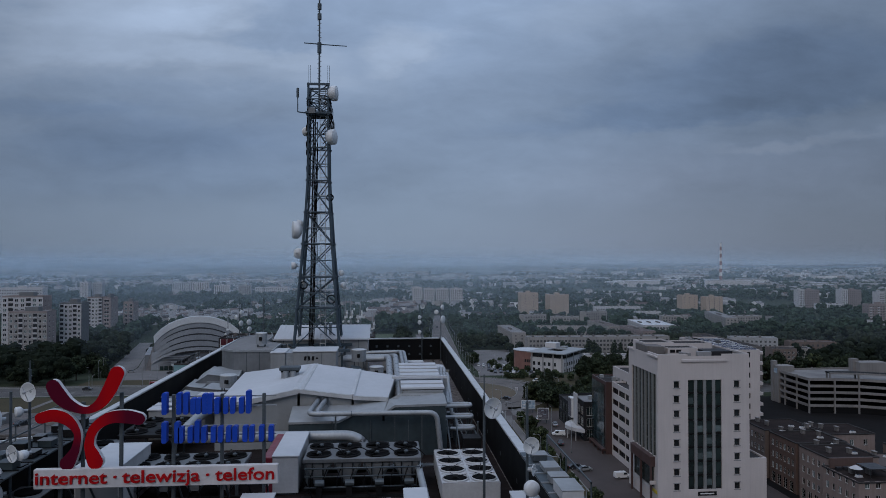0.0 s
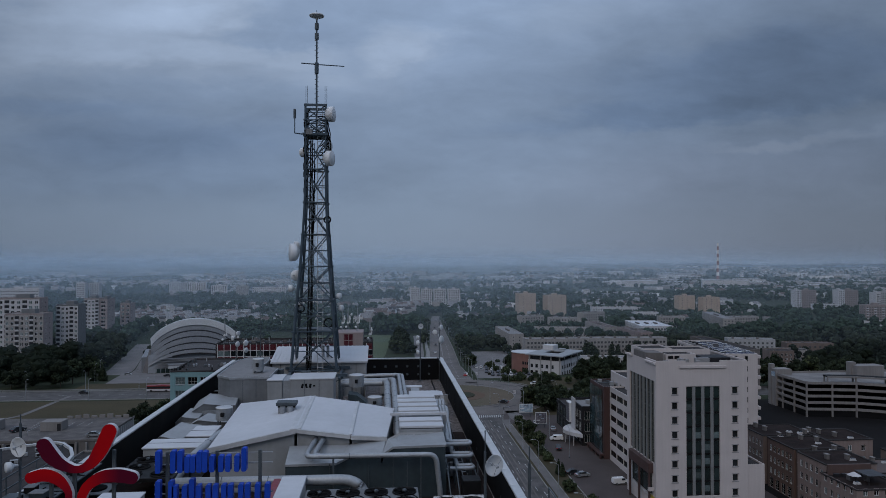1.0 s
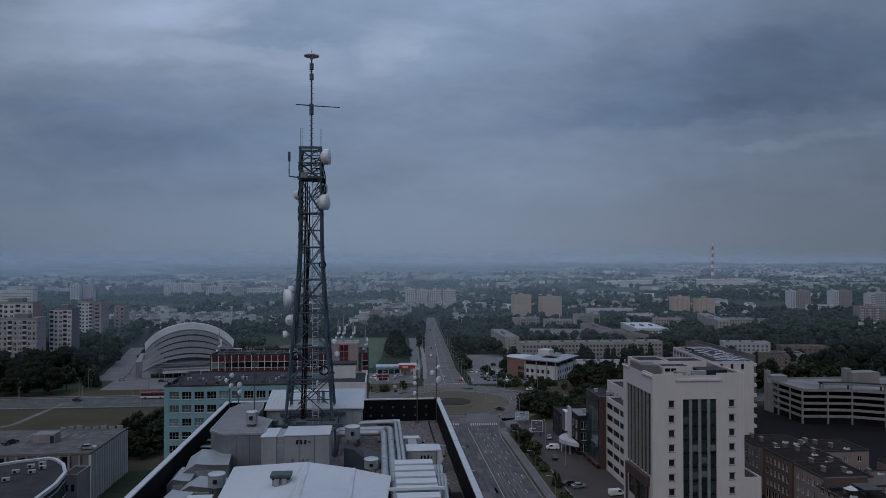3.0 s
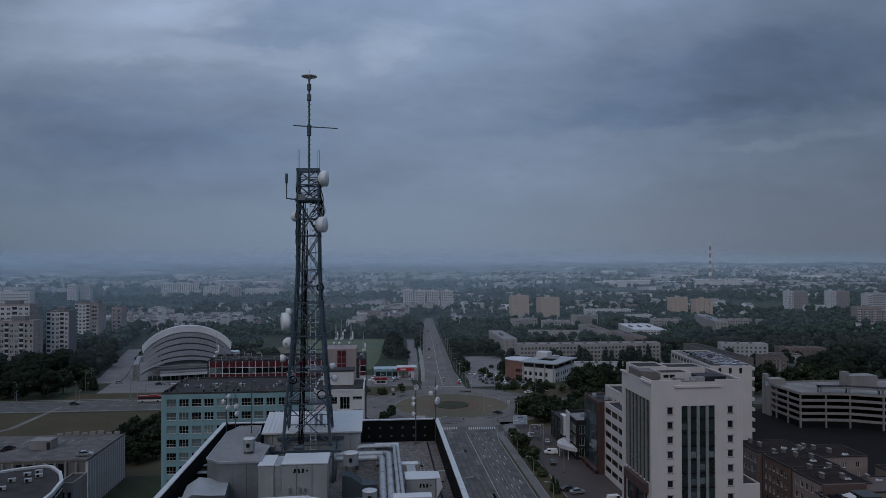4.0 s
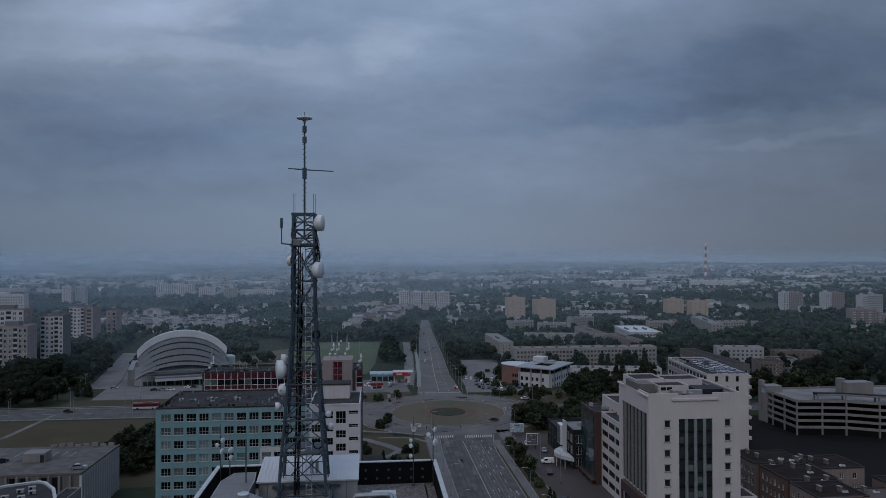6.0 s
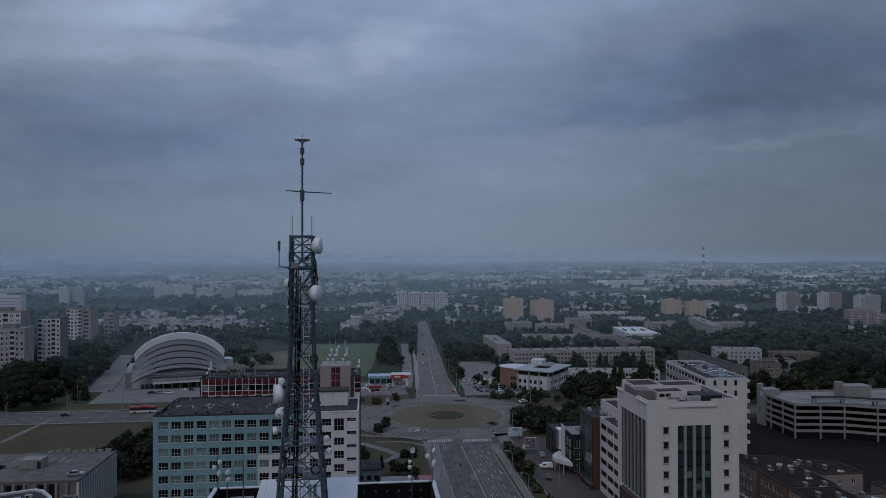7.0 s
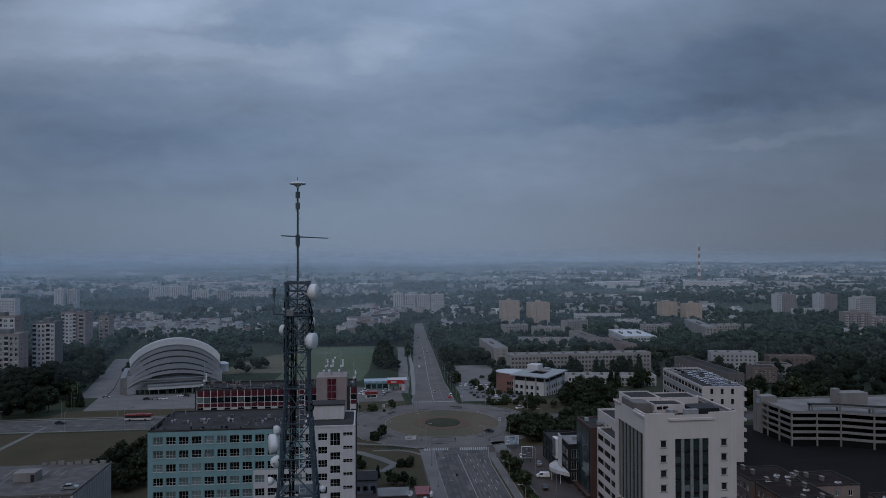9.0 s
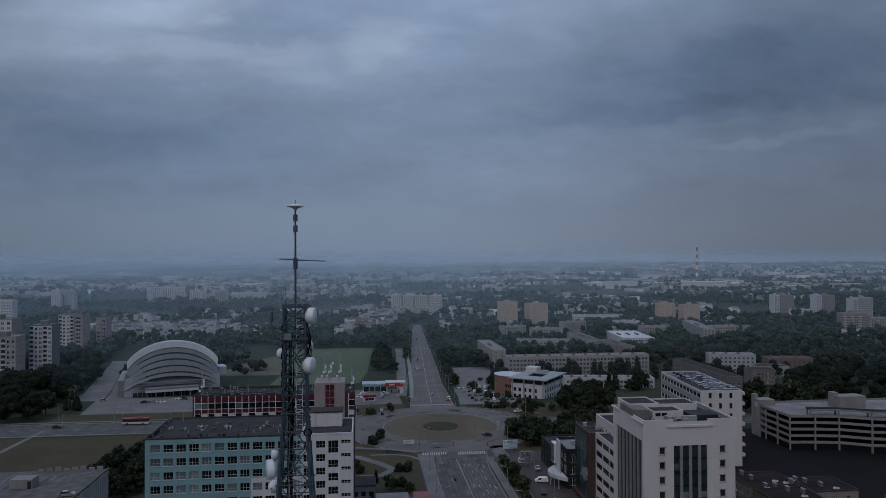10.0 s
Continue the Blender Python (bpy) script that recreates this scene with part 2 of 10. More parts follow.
# near-black leaf colour that paints the shade inside the crowns
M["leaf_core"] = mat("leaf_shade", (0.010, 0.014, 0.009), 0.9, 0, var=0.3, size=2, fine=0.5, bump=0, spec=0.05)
M["blue"] = mat("sign_blue", (0.010, 0.050, 0.36), 0.5, 0, var=0.12, size=0.7, fine=0.1, bump=0.03, spec=0.15)
M["banner"] = mat("banner_pale", (0.50, 0.48, 0.49), 0.6, 0, var=0.1, size=0.7, fine=0.1, bump=0.05, streak=0.15)
M["maroon"] = mat("maroon_enamel", (0.14, 0.012, 0.022), 0.4, 0, var=0.1, size=0.6)
M["wt_wall"] = mat("white_render", (0.4386, 0.3985, 0.3877), 0.85, 0, var=0.06, size=6, fine=0.3, bump=0.08, streak=0.08)
M["wt_grey"] = mat("grey_render", (0.22, 0.22, 0.225), 0.8, 0, var=0.1, size=4, fine=0.3, bump=0.08, streak=0.1)
M["pier_grey"] = mat("grey_pier", (0.20, 0.205, 0.205), 0.5, 0.2, var=0.1, size=2, fine=0.3, bump=0.04, streak=0.1)
M["teal_wall"] = mat("teal_render", (0.140, 0.246, 0.262), 0.85, 0, var=0.1, size=5, fine=0.3, bump=0.08, streak=0.12)
M["white_wall"] = mat("pale_render", (0.4140, 0.4082, 0.4140), 0.85, 0, var=0.08, size=5, fine=0.3, bump=0.08, streak=0.12)
M["pink_wall"] = mat("pinkish_render", (0.22, 0.18, 0.175), 0.85, 0, var=0.1, size=4, fine=0.3, streak=0.12)
M["red_glass"] = mat("red_spandrel", (0.065, 0.008, 0.013), 0.3, 0, var=0.2, size=2)
M["concrete"] = mat("concrete", (0.118, 0.108, 0.104), 0.9, 0, var=0.14, size=4, fine=0.25, bump=0.15, streak=0.22)
M["deck_worn"] = mat("worn_deck_concrete", (0.080, 0.072, 0.069), 0.9, 0, var=0.5, size=2.6, fine=0.4, bump=0.2, streak=0.15)
M["deck_pale"] = mat("worn_pale_deck", (0.150, 0.142, 0.138), 0.9, 0, var=0.35, size=7, fine=0.5, bump=0.15)
M["concrete_pale"] = mat("pale_concrete", (0.180, 0.170, 0.165), 0.9, 0, var=0.12, size=5, fine=0.25, bump=0.12, streak=0.2)
M["brown_wall"] = mat("brown_cladding", (0.0600, 0.0320, 0.0288), 0.5, 0, var=0.15, size=3, streak=0.1)
M["brick_wall"] = mat("brick_red_render", (0.0765, 0.0468, 0.0405), 0.85, 0, var=0.15, size=3, fine=0.2, streak=0.15)
M["beige_wall"] = mat("beige_render", (0.140, 0.106, 0.094), 0.9, 0, var=0.12, size=4, fine=0.25, streak=0.18)
M["brick_bright"] = mat("brick_red_facing", (0.175, 0.090, 0.075), 0.85, 0, var=0.15, size=3, fine=0.2, streak=0.12)
M["brown_render"] = mat("brown_render", (0.104, 0.066, 0.054), 0.9, 0, var=0.14, size=4, fine=0.25, streak=0.18)
M["pale_beige"] = mat("pale_beige_render", (0.190, 0.146, 0.132), 0.9, 0, var=0.1, size=4, fine=0.25, streak=0.18)
M["ochre_wall"] = mat("ochre_render", (0.36, 0.285, 0.225), 0.9, 0, var=0.08, size=6, fine=0.4, streak=0.1)
M["block_wall"] = mat("block_render", (0.270, 0.255, 0.245), 0.9, 0, var=0.12, size=6, fine=0.4, streak=0.2)
M["tower_grey"] = mat("tower_dark_render", (0.125, 0.128, 0.132), 0.9, 0, var=0.12, size=6, fine=0.4, streak=0.18)
M["block_pink"] = mat("block_render_pink", (0.235, 0.195, 0.185), 0.9, 0, var=0.1, size=6, fine=0.4, streak=0.18)
M["block_grey"] = mat("block_render_grey", (0.31, 0.312, 0.32), 0.9, 0, var=0.1, size=6, fine=0.4, streak=0.15)
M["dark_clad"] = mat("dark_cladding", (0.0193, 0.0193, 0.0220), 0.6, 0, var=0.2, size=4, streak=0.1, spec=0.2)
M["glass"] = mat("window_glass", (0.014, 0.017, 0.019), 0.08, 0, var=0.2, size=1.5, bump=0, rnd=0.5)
M["glass_curtain"] = mat("curtained_glass", (0.095, 0.125, 0.128), 0.2, 0, var=0.25, size=0.8, bump=0, rnd=0.5)
M["sign_yellow"] = mat("sign_yellow", (0.42, 0.33, 0.03), 0.5, 0, var=0.1, size=0.7)
M["curtain_glass"] = mat("curtain_wall_glass", (0.022, 0.040, 0.044), 0.06, 0, var=0.3, size=3, bump=0, rnd=0.6, spec=0.7)
M["glass_dark"] = mat("dark_window_glass", (0.005, 0.006, 0.007), 0.12, 0, var=0.2, size=1.5, bump=0, rnd=0.5, spec=0.3)
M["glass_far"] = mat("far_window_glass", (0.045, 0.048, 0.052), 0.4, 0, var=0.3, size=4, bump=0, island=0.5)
M["glass_green"] = mat("green_tinted_glass", (0.016, 0.026, 0.026), 0.1, 0, var=0.25, size=2, bump=0, rnd=0.4)
M["frame_white"] = mat("white_window_frame", (0.55, 0.55, 0.55), 0.5, 0, var=0.06, size=1, bump=0)
M["frame_grey"] = mat("grey_window_frame", (0.30, 0.30, 0.30), 0.5, 0, var=0.1, size=1, bump=0)
M["frame_dark"] = mat("dark_window_frame", (0.0250, 0.0250, 0.0275), 0.5, 0, var=0.1, size=1, bump=0)
M["hall_clad"] = mat("hall_cladding", (0.175, 0.183, 0.195), 0.5, 0.2, var=0.1, size=8, fine=0.5, bump=0.04, streak=0.12)
M["hall_roof"] = mat("hall_roof_sheet", (0.42, 0.44, 0.46), 0.45, 0.1, var=0.08, size=10, fine=0.5, bump=0.04)
M["hall_edge"] = mat("hall_roof_edge", (0.54, 0.55, 0.56), 0.5, 0, var=0.08, size=8, fine=0.5, bump=0.03)
M["solar"] = mat("solar_panel", (0.018, 0.024, 0.05), 0.12, 0, var=0.2, size=1, bump=0)
M["red_roof"] = mat("red_brown_roof", (0.075, 0.052, 0.046), 0.85, 0, var=0.2, size=5, fine=0.3)
# bands paled and greyed: distance haze put into the paint colour
M["chimney_hazed_red"] = mat("chimney_hazed_red", (0.24, 0.15, 0.15), 0.8, 0, var=0.1, size=8)
M["chimney_hazed_white"] = mat("chimney_hazed_white", (0.62, 0.60, 0.60), 0.8, 0, var=0.1, size=8)
M["car_white"] = mat("car_paint_white", (0.62, 0.62, 0.62), 0.25, 0, var=0.04, size=2, bump=0)
M["car_dark"] = mat("car_paint_dark", (0.025, 0.027, 0.032), 0.25, 0.2, var=0.1, size=2, bump=0)
M["car_silver"] = mat("car_paint_silver", (0.33, 0.34, 0.35), 0.3, 0.5, var=0.05, size=2, bump=0)
M["car_red"] = mat("car_paint_red", (0.32, 0.02, 0.02), 0.3, 0, var=0.08, size=2, bump=0)
M["tyre"] = mat("tyre_rubber", (0.015, 0.015, 0.016), 0.85, 0, var=0.2, size=0.3)
M["lamp_glass"] = mat("lamp_glass", (0.5, 0.5, 0.48), 0.3, 0, var=0.05, size=0.3, bump=0)
M["ad_blue"] = mat("poster_blue", (0.11, 0.22, 0.33), 0.4, 0, var=0.6, size=1.1, fine=0.5, bump=0, col2=(0.42, 0.46, 0.48))
M["ad_dark"] = mat("poster_dark", (0.02, 0.022, 0.035), 0.4, 0, var=0.6, size=1.0, fine=0.5, bump=0, col2=(0.16, 0.15, 0.17))


def haze_sheet_material(thick, r):
    """Haze painted on a sheet: mostly clear, thinner with height and towards the east."""
    m = bpy.data.materials.new("haze_sheet")
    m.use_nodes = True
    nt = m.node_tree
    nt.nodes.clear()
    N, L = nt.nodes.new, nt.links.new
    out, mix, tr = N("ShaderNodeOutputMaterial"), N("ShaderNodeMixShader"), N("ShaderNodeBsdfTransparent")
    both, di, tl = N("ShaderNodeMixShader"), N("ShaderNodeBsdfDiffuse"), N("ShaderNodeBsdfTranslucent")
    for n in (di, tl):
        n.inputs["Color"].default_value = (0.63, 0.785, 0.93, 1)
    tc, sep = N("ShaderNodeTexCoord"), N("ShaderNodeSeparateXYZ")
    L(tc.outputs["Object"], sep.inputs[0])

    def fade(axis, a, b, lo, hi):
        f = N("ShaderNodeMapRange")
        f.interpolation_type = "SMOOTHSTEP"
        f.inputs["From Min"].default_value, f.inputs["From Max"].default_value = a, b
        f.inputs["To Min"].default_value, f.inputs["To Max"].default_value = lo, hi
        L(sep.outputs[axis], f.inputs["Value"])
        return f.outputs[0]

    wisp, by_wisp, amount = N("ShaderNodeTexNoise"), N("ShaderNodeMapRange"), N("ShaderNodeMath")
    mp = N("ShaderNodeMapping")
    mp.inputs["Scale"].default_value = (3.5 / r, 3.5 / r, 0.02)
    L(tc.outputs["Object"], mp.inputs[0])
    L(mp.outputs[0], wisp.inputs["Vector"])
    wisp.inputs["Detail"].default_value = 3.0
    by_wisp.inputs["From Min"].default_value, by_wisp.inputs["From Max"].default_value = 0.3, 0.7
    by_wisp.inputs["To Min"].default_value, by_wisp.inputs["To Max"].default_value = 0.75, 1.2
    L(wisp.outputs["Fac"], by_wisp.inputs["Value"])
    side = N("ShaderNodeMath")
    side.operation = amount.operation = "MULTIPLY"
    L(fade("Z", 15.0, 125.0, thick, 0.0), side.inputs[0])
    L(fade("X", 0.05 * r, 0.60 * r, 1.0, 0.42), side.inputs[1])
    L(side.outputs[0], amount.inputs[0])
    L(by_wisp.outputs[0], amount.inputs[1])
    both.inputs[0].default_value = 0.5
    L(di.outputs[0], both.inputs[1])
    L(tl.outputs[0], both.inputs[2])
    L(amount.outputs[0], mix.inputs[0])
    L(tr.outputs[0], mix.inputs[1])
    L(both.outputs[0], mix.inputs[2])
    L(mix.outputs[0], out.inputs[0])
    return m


def gradient_mat(name, a, b, axis, lo, hi):
    """Sign paint that runs from one red to the other along one axis."""
    m = mat(name, a, 0.65, 0, var=0.1, size=0.7, fine=0.1, bump=0.03, spec=0.04)
    nt = m.node_tree
    N, L = nt.nodes.new, nt.links.new
    tc, sp, r, x = N("ShaderNodeTexCoord"), N("ShaderNodeSeparateXYZ"), N("ShaderNodeMapRange"), N("ShaderNodeMix")
    L(tc.outputs["Object"], sp.inputs[0])
    L(sp.outputs[axis], r.inputs["Value"])
    r.inputs["From Min"].default_value, r.inputs["From Max"].default_value = lo, hi
    x.data_type = "RGBA"
    x.inputs[6].default_value, x.inputs[7].default_value = (*a, 1), (*b, 1)
    L(r.outputs[0], x.inputs[0])
    L(x.outputs[2], nt.nodes["Principled BSDF"].inputs["Base Color"])
    return m


M["petal_top"] = gradient_mat("petal_red_top", (0.075, 0.004, 0.016), (0.35, 0.003, 0.006), "X", -9.9, -8.9)
M["petal_left"] = gradient_mat("petal_red_left", (0.075, 0.004, 0.016), (0.35, 0.003, 0.006), "Z", 55.5, 56.6)
M["petal_right"] = gradient_mat("petal_red_right", (0.35, 0.003, 0.006), (0.075, 0.004, 0.016), "X", -9.3, -8.3)
# ---- building helpers ----
def thing(name, x=0, y=0, z=0, rz=0, label="", category="", group="", kind=""):
    ob = new(name)
    ob.matrix_basis = pose(x, y, z, 0, 0, rz)
    return tagged(ob, label, category, group, kind)


def mesh_of(name, bm, material):
    me = bpy.data.meshes.new(name)
    bm.to_mesh(me)
    bm.free()
    for mm in material if isinstance(material, (list, tuple)) else [material]:
        me.materials.append(mm)
    return me


def part(name, bm, material, parent, label=""):
    ob = new(name, mesh_of(name, bm, material))
    ob.parent = parent
    return tagged(ob, label)


def lone(name, bm, material, label, category, group="", kind=""):
    return tagged(new(name, mesh_of(name, bm, material)), label, category, group, kind)


def shared(name, me, parent, m):
    ob = new(name, me)
    ob.parent = parent
    ob.matrix_basis = m
    return ob


def box(bm, x0, y0, z0, x1, y1, z1, bevel=0.0, m=None):
    vs = [bm.verts.new(p) for p in ((x0, y0, z0), (x1, y0, z0), (x1, y1, z0), (x0, y1, z0), (x0, y0, z1), (x1, y0, z1), (x1, y1, z1), (x0, y1, z1))]
    fs = [bm.faces.new([vs[i] for i in f]) for f in ((3, 2, 1, 0), (4, 5, 6, 7), (0, 1, 5, 4), (1, 2, 6, 5), (2, 3, 7, 6), (3, 0, 4, 7))]
    if bevel:
        es = list({e for f in fs for e in f.edges})
        r = bmesh.ops.bevel(bm, geom=es, offset=bevel, segments=1, affect="EDGES")
        vs = list({v for f in r["faces"] for v in f.verts} | {v for v in vs if v.is_valid})
    if m is not None:
        bmesh.ops.transform(bm, matrix=m, verts=[v for v in vs if v.is_valid])
    return bm


def B(*a, **k):
    return box(bmesh.new(), *a, **k)


def tube(bm, p0, p1, r, seg=8, r2=None, caps=True):
    p0, p1 = Vector(p0), Vector(p1)
    d = p1 - p0
    q = d.to_track_quat("Z", "Y").to_matrix().to_4x4()
    bmesh.ops.create_cone(bm, cap_ends=caps, segments=seg, radius1=r, radius2=r if r2 is None else r2, depth=d.length, matrix=Matrix.Translation((p0 + p1) / 2) @ q)
    return bm


def pipe(bm, pts, r, seg=10, smooth=0.0):
    """A round pipe along a polyline, with mitred rings."""
    pts = [Vector(p) for p in pts]
    if smooth:
        out = [pts[0]]
        for a, b, c in zip(pts, pts[1:], pts[2:]):
            u, v = (a - b).normalized() * smooth, (c - b).normalized() * smooth
            for i in range(5):
                t = i / 4
                out.append((b + u) * (1 - t) ** 2 + b * 2 * t * (1 - t) + (b + v) * t * t)
        pts = out + [pts[-1]]
    rings, up = [], None
    for i, p in enumerate(pts):
        d = (pts[min(i + 1, len(pts) - 1)] - pts[max(i - 1, 0)]).normalized()
        if up is None:
            up = d.orthogonal().normalized()
        side = d.cross(up).normalized()
        up = side.cross(d).normalized()
        rings.append([bm.verts.new(p + r * (math.cos(a) * up + math.sin(a) * side)) for a in (2 * math.pi * k / seg for k in range(seg))])
    for A, C in zip(rings, rings[1:]):
        for k in range(seg):
            f = bm.faces.new((A[k], A[(k + 1) % seg], C[(k + 1) % seg], C[k]))
            f.smooth = True
    bm.faces.new(rings[0][::-1])
    bm.faces.new(rings[-1])
    return bm


def prism(bm, poly, z0, z1, mi=0):
    """An upright prism over a plan polygon, counter-clockwise."""
    lo = [bm.verts.new((x, y, z0)) for x, y in poly]
    hi = [bm.verts.new((x, y, z1)) for x, y in poly]
    n = len(poly)
    fs = [bm.faces.new(hi), bm.faces.new(lo[::-1])] + [bm.faces.new((lo[i], lo[(i + 1) % n], hi[(i + 1) % n], hi[i])) for i in range(n)]
    for f in fs:
        f.material_index = mi
    return bm


def extrude_xz(bm, poly, y0, y1):
    """A prism over a polygon in x and z, from y0 to y1."""
    a = [bm.verts.new((x, y0, z)) for x, z in poly]
    b = [bm.verts.new((x, y1, z)) for x, z in poly]
    n = len(poly)
    bm.faces.new(a)
    bm.faces.new(b[::-1])
    for i in range(n):
        bm.faces.new((a[i], b[i], b[(i + 1) % n], a[(i + 1) % n]))
    bmesh.ops.recalc_face_normals(bm, faces=bm.faces)
    return bm


def lathe(bm, prof, seg=16, m=None):
    """A turned body from (radius, height) pairs."""
    rings = []
    for r, z in prof:
        rings.append([bm.verts.new((r * math.cos(2 * math.pi * k / seg), r * math.sin(2 * math.pi * k / seg), z)) for k in range(seg)])
    vs = [v for R in rings for v in R]
    for A, C in zip(rings, rings[1:]):
        for k in range(seg):
            f = bm.faces.new((A[k], A[(k + 1) % seg], C[(k + 1) % seg], C[k]))
            f.smooth = True
    if prof[0][0] > 0.001:
        bm.faces.new(rings[0][::-1])
    if prof[-1][0] > 0.001:
        bm.faces.new(rings[-1])
    if m is not None:
        bmesh.ops.transform(bm, matrix=m, verts=vs)
    return bm


FACE = {"S": 0, "W": -90, "E": 90, "N": 180}


def face_pose(side, w, d):
    """The pose of a facade of a w x d plan: u runs along it to its right, y goes in."""
    o = {"S": (0, 0), "E": (w, 0), "N": (w, d), "W": (0, d)}[side]
    return pose(o[0], o[1], 0, 0, 0, FACE[side])


def facade(bm, m, width, z0, z1, holes, depth=0.25):
    """A wall with real openings: holes are (u0, z0, u1, z1); each gets its reveal."""
    us = sorted({0.0, width, *[round(h[0], 3) for h in holes], *[round(h[2], 3) for h in holes]})
    zs = sorted({z0, z1, *[round(h[1], 3) for h in holes], *[round(h[3], 3) for h in holes]})
    hs = [tuple(round(v, 3) for v in h) for h in holes]
    V = {}

    def v(u, y, z):
        k = (u, y, z)
        if k not in V:
            V[k] = bm.verts.new(m @ Vector(k))
        return V[k]

    def open_at(u, z):
        return any(h[0] < u < h[2] and h[1] < z < h[3] for h in hs)

    for za, zb in zip(zs, zs[1:]):
        for ua, ub in zip(us, us[1:]):
            if open_at((ua + ub) / 2, (za + zb) / 2):
                continue
            bm.faces.new((v(ua, 0, za), v(ub, 0, za), v(ub, 0, zb), v(ua, 0, zb)))
    for a, b, c, d in hs:
        for p, q in (((a, b), (c, b)), ((c, b), (c, d)), ((c, d), (a, d)), ((a, d), (a, b))):
            ring = [v(*k) for k in ((p[0], 0, p[1]), (q[0], 0, q[1]), (q[0], depth, q[1]), (p[0], depth, p[1]))]
            if not bm.faces.get(ring):
                bm.faces.new(ring)


WIN = {}


def window_meshes(w, h, panes, frame_mat, glass_mat, bar=0.07, transom=0.0):
    """Shared meshes of a framed window and its glass, centred on the opening, facing -y."""
    key = (round(w, 2), round(h, 2), panes, frame_mat.name, glass_mat.name, bar, transom)
    if key not in WIN:
        bm = bmesh.new()
        xs = [bar + i * (w - bar) / panes for i in range(panes + 1)]
        zs = [(bar, h - bar)] if not transom else [(bar, transom * h - bar / 2), (transom * h + bar / 2, h - bar)]
        facade(bm, Matrix.Translation((-w / 2, 0, -h / 2)), w, 0.0, h, [(a, z0, b - bar, z1) for a, b in zip(xs, xs[1:]) for z0, z1 in zs], 0.07)
        bmesh.ops.remove_doubles(bm, verts=bm.verts, dist=0.002)
        WIN[key] = (mesh_of("window", bm, frame_mat), mesh_of("pane", B(-w / 2 + 0.01, 0.03, -h / 2 + 0.01, w / 2 - 0.01, 0.05, h / 2 - 0.01), glass_mat))
    return WIN[key]


def put_windows(parent, m, holes, panes=2, fm=None, gm=None, bar=0.07, transom=0.0, inset=0.14, alt=None, rng=None):
    for h in holes:
        w, hh = h[2] - h[0], h[3] - h[1]
        g = gm or M["glass"]
        if alt and rng and rng.random() < alt[1]:
            g = alt[0]
        a, b = window_meshes(w, hh, panes, fm or M["frame_white"], g, bar, transom)
        win = shared("window", a, parent, m @ pose((h[0] + h[2]) / 2, inset, (h[1] + h[3]) / 2))
        shared("pane", b, win, Matrix())


def grid_holes(u0, u1, cols, z0, step, rows, w, h):
    """Evenly spaced openings: columns between u0 and u1, rows upwards from z0."""
    out = []
    for r in range(rows):
        for c in range(cols):
            u = u0 + (c + 0.5) * (u1 - u0) / cols
            out.append((u - w / 2, z0 + r * step, u + w / 2, z0 + r * step + h))
    return out


def shell(w, d, z0, z1, holes, mat_wall, parent, name="wall", depth=0.25, label=""):
    """The four outer walls of a w x d block, with openings per side."""
    bm = bmesh.new()
    for s in "SWEN":
        facade(bm, face_pose(s, w, d), w if s in "SN" else d, z0, z1, holes.get(s, []), depth)
    return part(name, bm, mat_wall, parent, label)


def flat_roof(w, d, z, parent, roof_mat, rim_mat, rim=0.6, t=0.3, over=0.0):
    part("roof", B(0.02, 0.02, z - 0.25, w - 0.02, d - 0.02, z), roof_mat, parent)
    bm = bmesh.new()
    o = over
    box(bm, -o, -o, z - 0.05, w + o, t, z + rim)
    box(bm, -o, d - t, z - 0.05, w + o, d + o, z + rim)
    box(bm, -o, t, z - 0.05, t, d - t, z + rim)
    box(bm, w - t, t, z - 0.05, w + o, d - t, z + rim)
    part("parapet", bm, rim_mat, parent)
# ---- the ground: one sheet, level round the towers, falling away to the north, with hills on the horizon ----
YS = [-400, -100, 0, 100, 200, 300, 372, 490, 700, 1000, 1300, 1800, 2300, 2800, 3300, 3900, 4400, 4900, 6500]
ZS = [0, 0, 0, 0, 0, 0, 0, -11, -11.5, -12, -12, -12, -11, -8, -2, 8, 16, 22, 34]


def gz(y):
    return float(np.interp(y, YS, ZS))


def build_ground():
    bm = bmesh.new()
    xs = [-7000, -4500, -3000, -2200, -1500, -1000, -600, -300, -100, 0, 100, 300, 600, 1000, 1500, 2200, 3000, 4500, 7000]
    R = []
    for y in YS:
        row = []
        for x in xs:
            hill = 0.0
            if y > 2000:
                hill = min(1.0, (y - 2000) / 2900) * 14 * noise.noise((x * 0.0009, y * 0.0006, 3.1))
            row.append(bm.verts.new((x, y, gz(y) + hill)))
        R.append(row)
    for a, b in zip(R, R[1:]):
        for i in range(len(xs) - 1):
            bm.faces.new((a[i], a[i + 1], b[i + 1], b[i]))
    return lone("ground", bm, M["land"], "green and brown open land round the city", "ground", kind="structure")


build_ground()


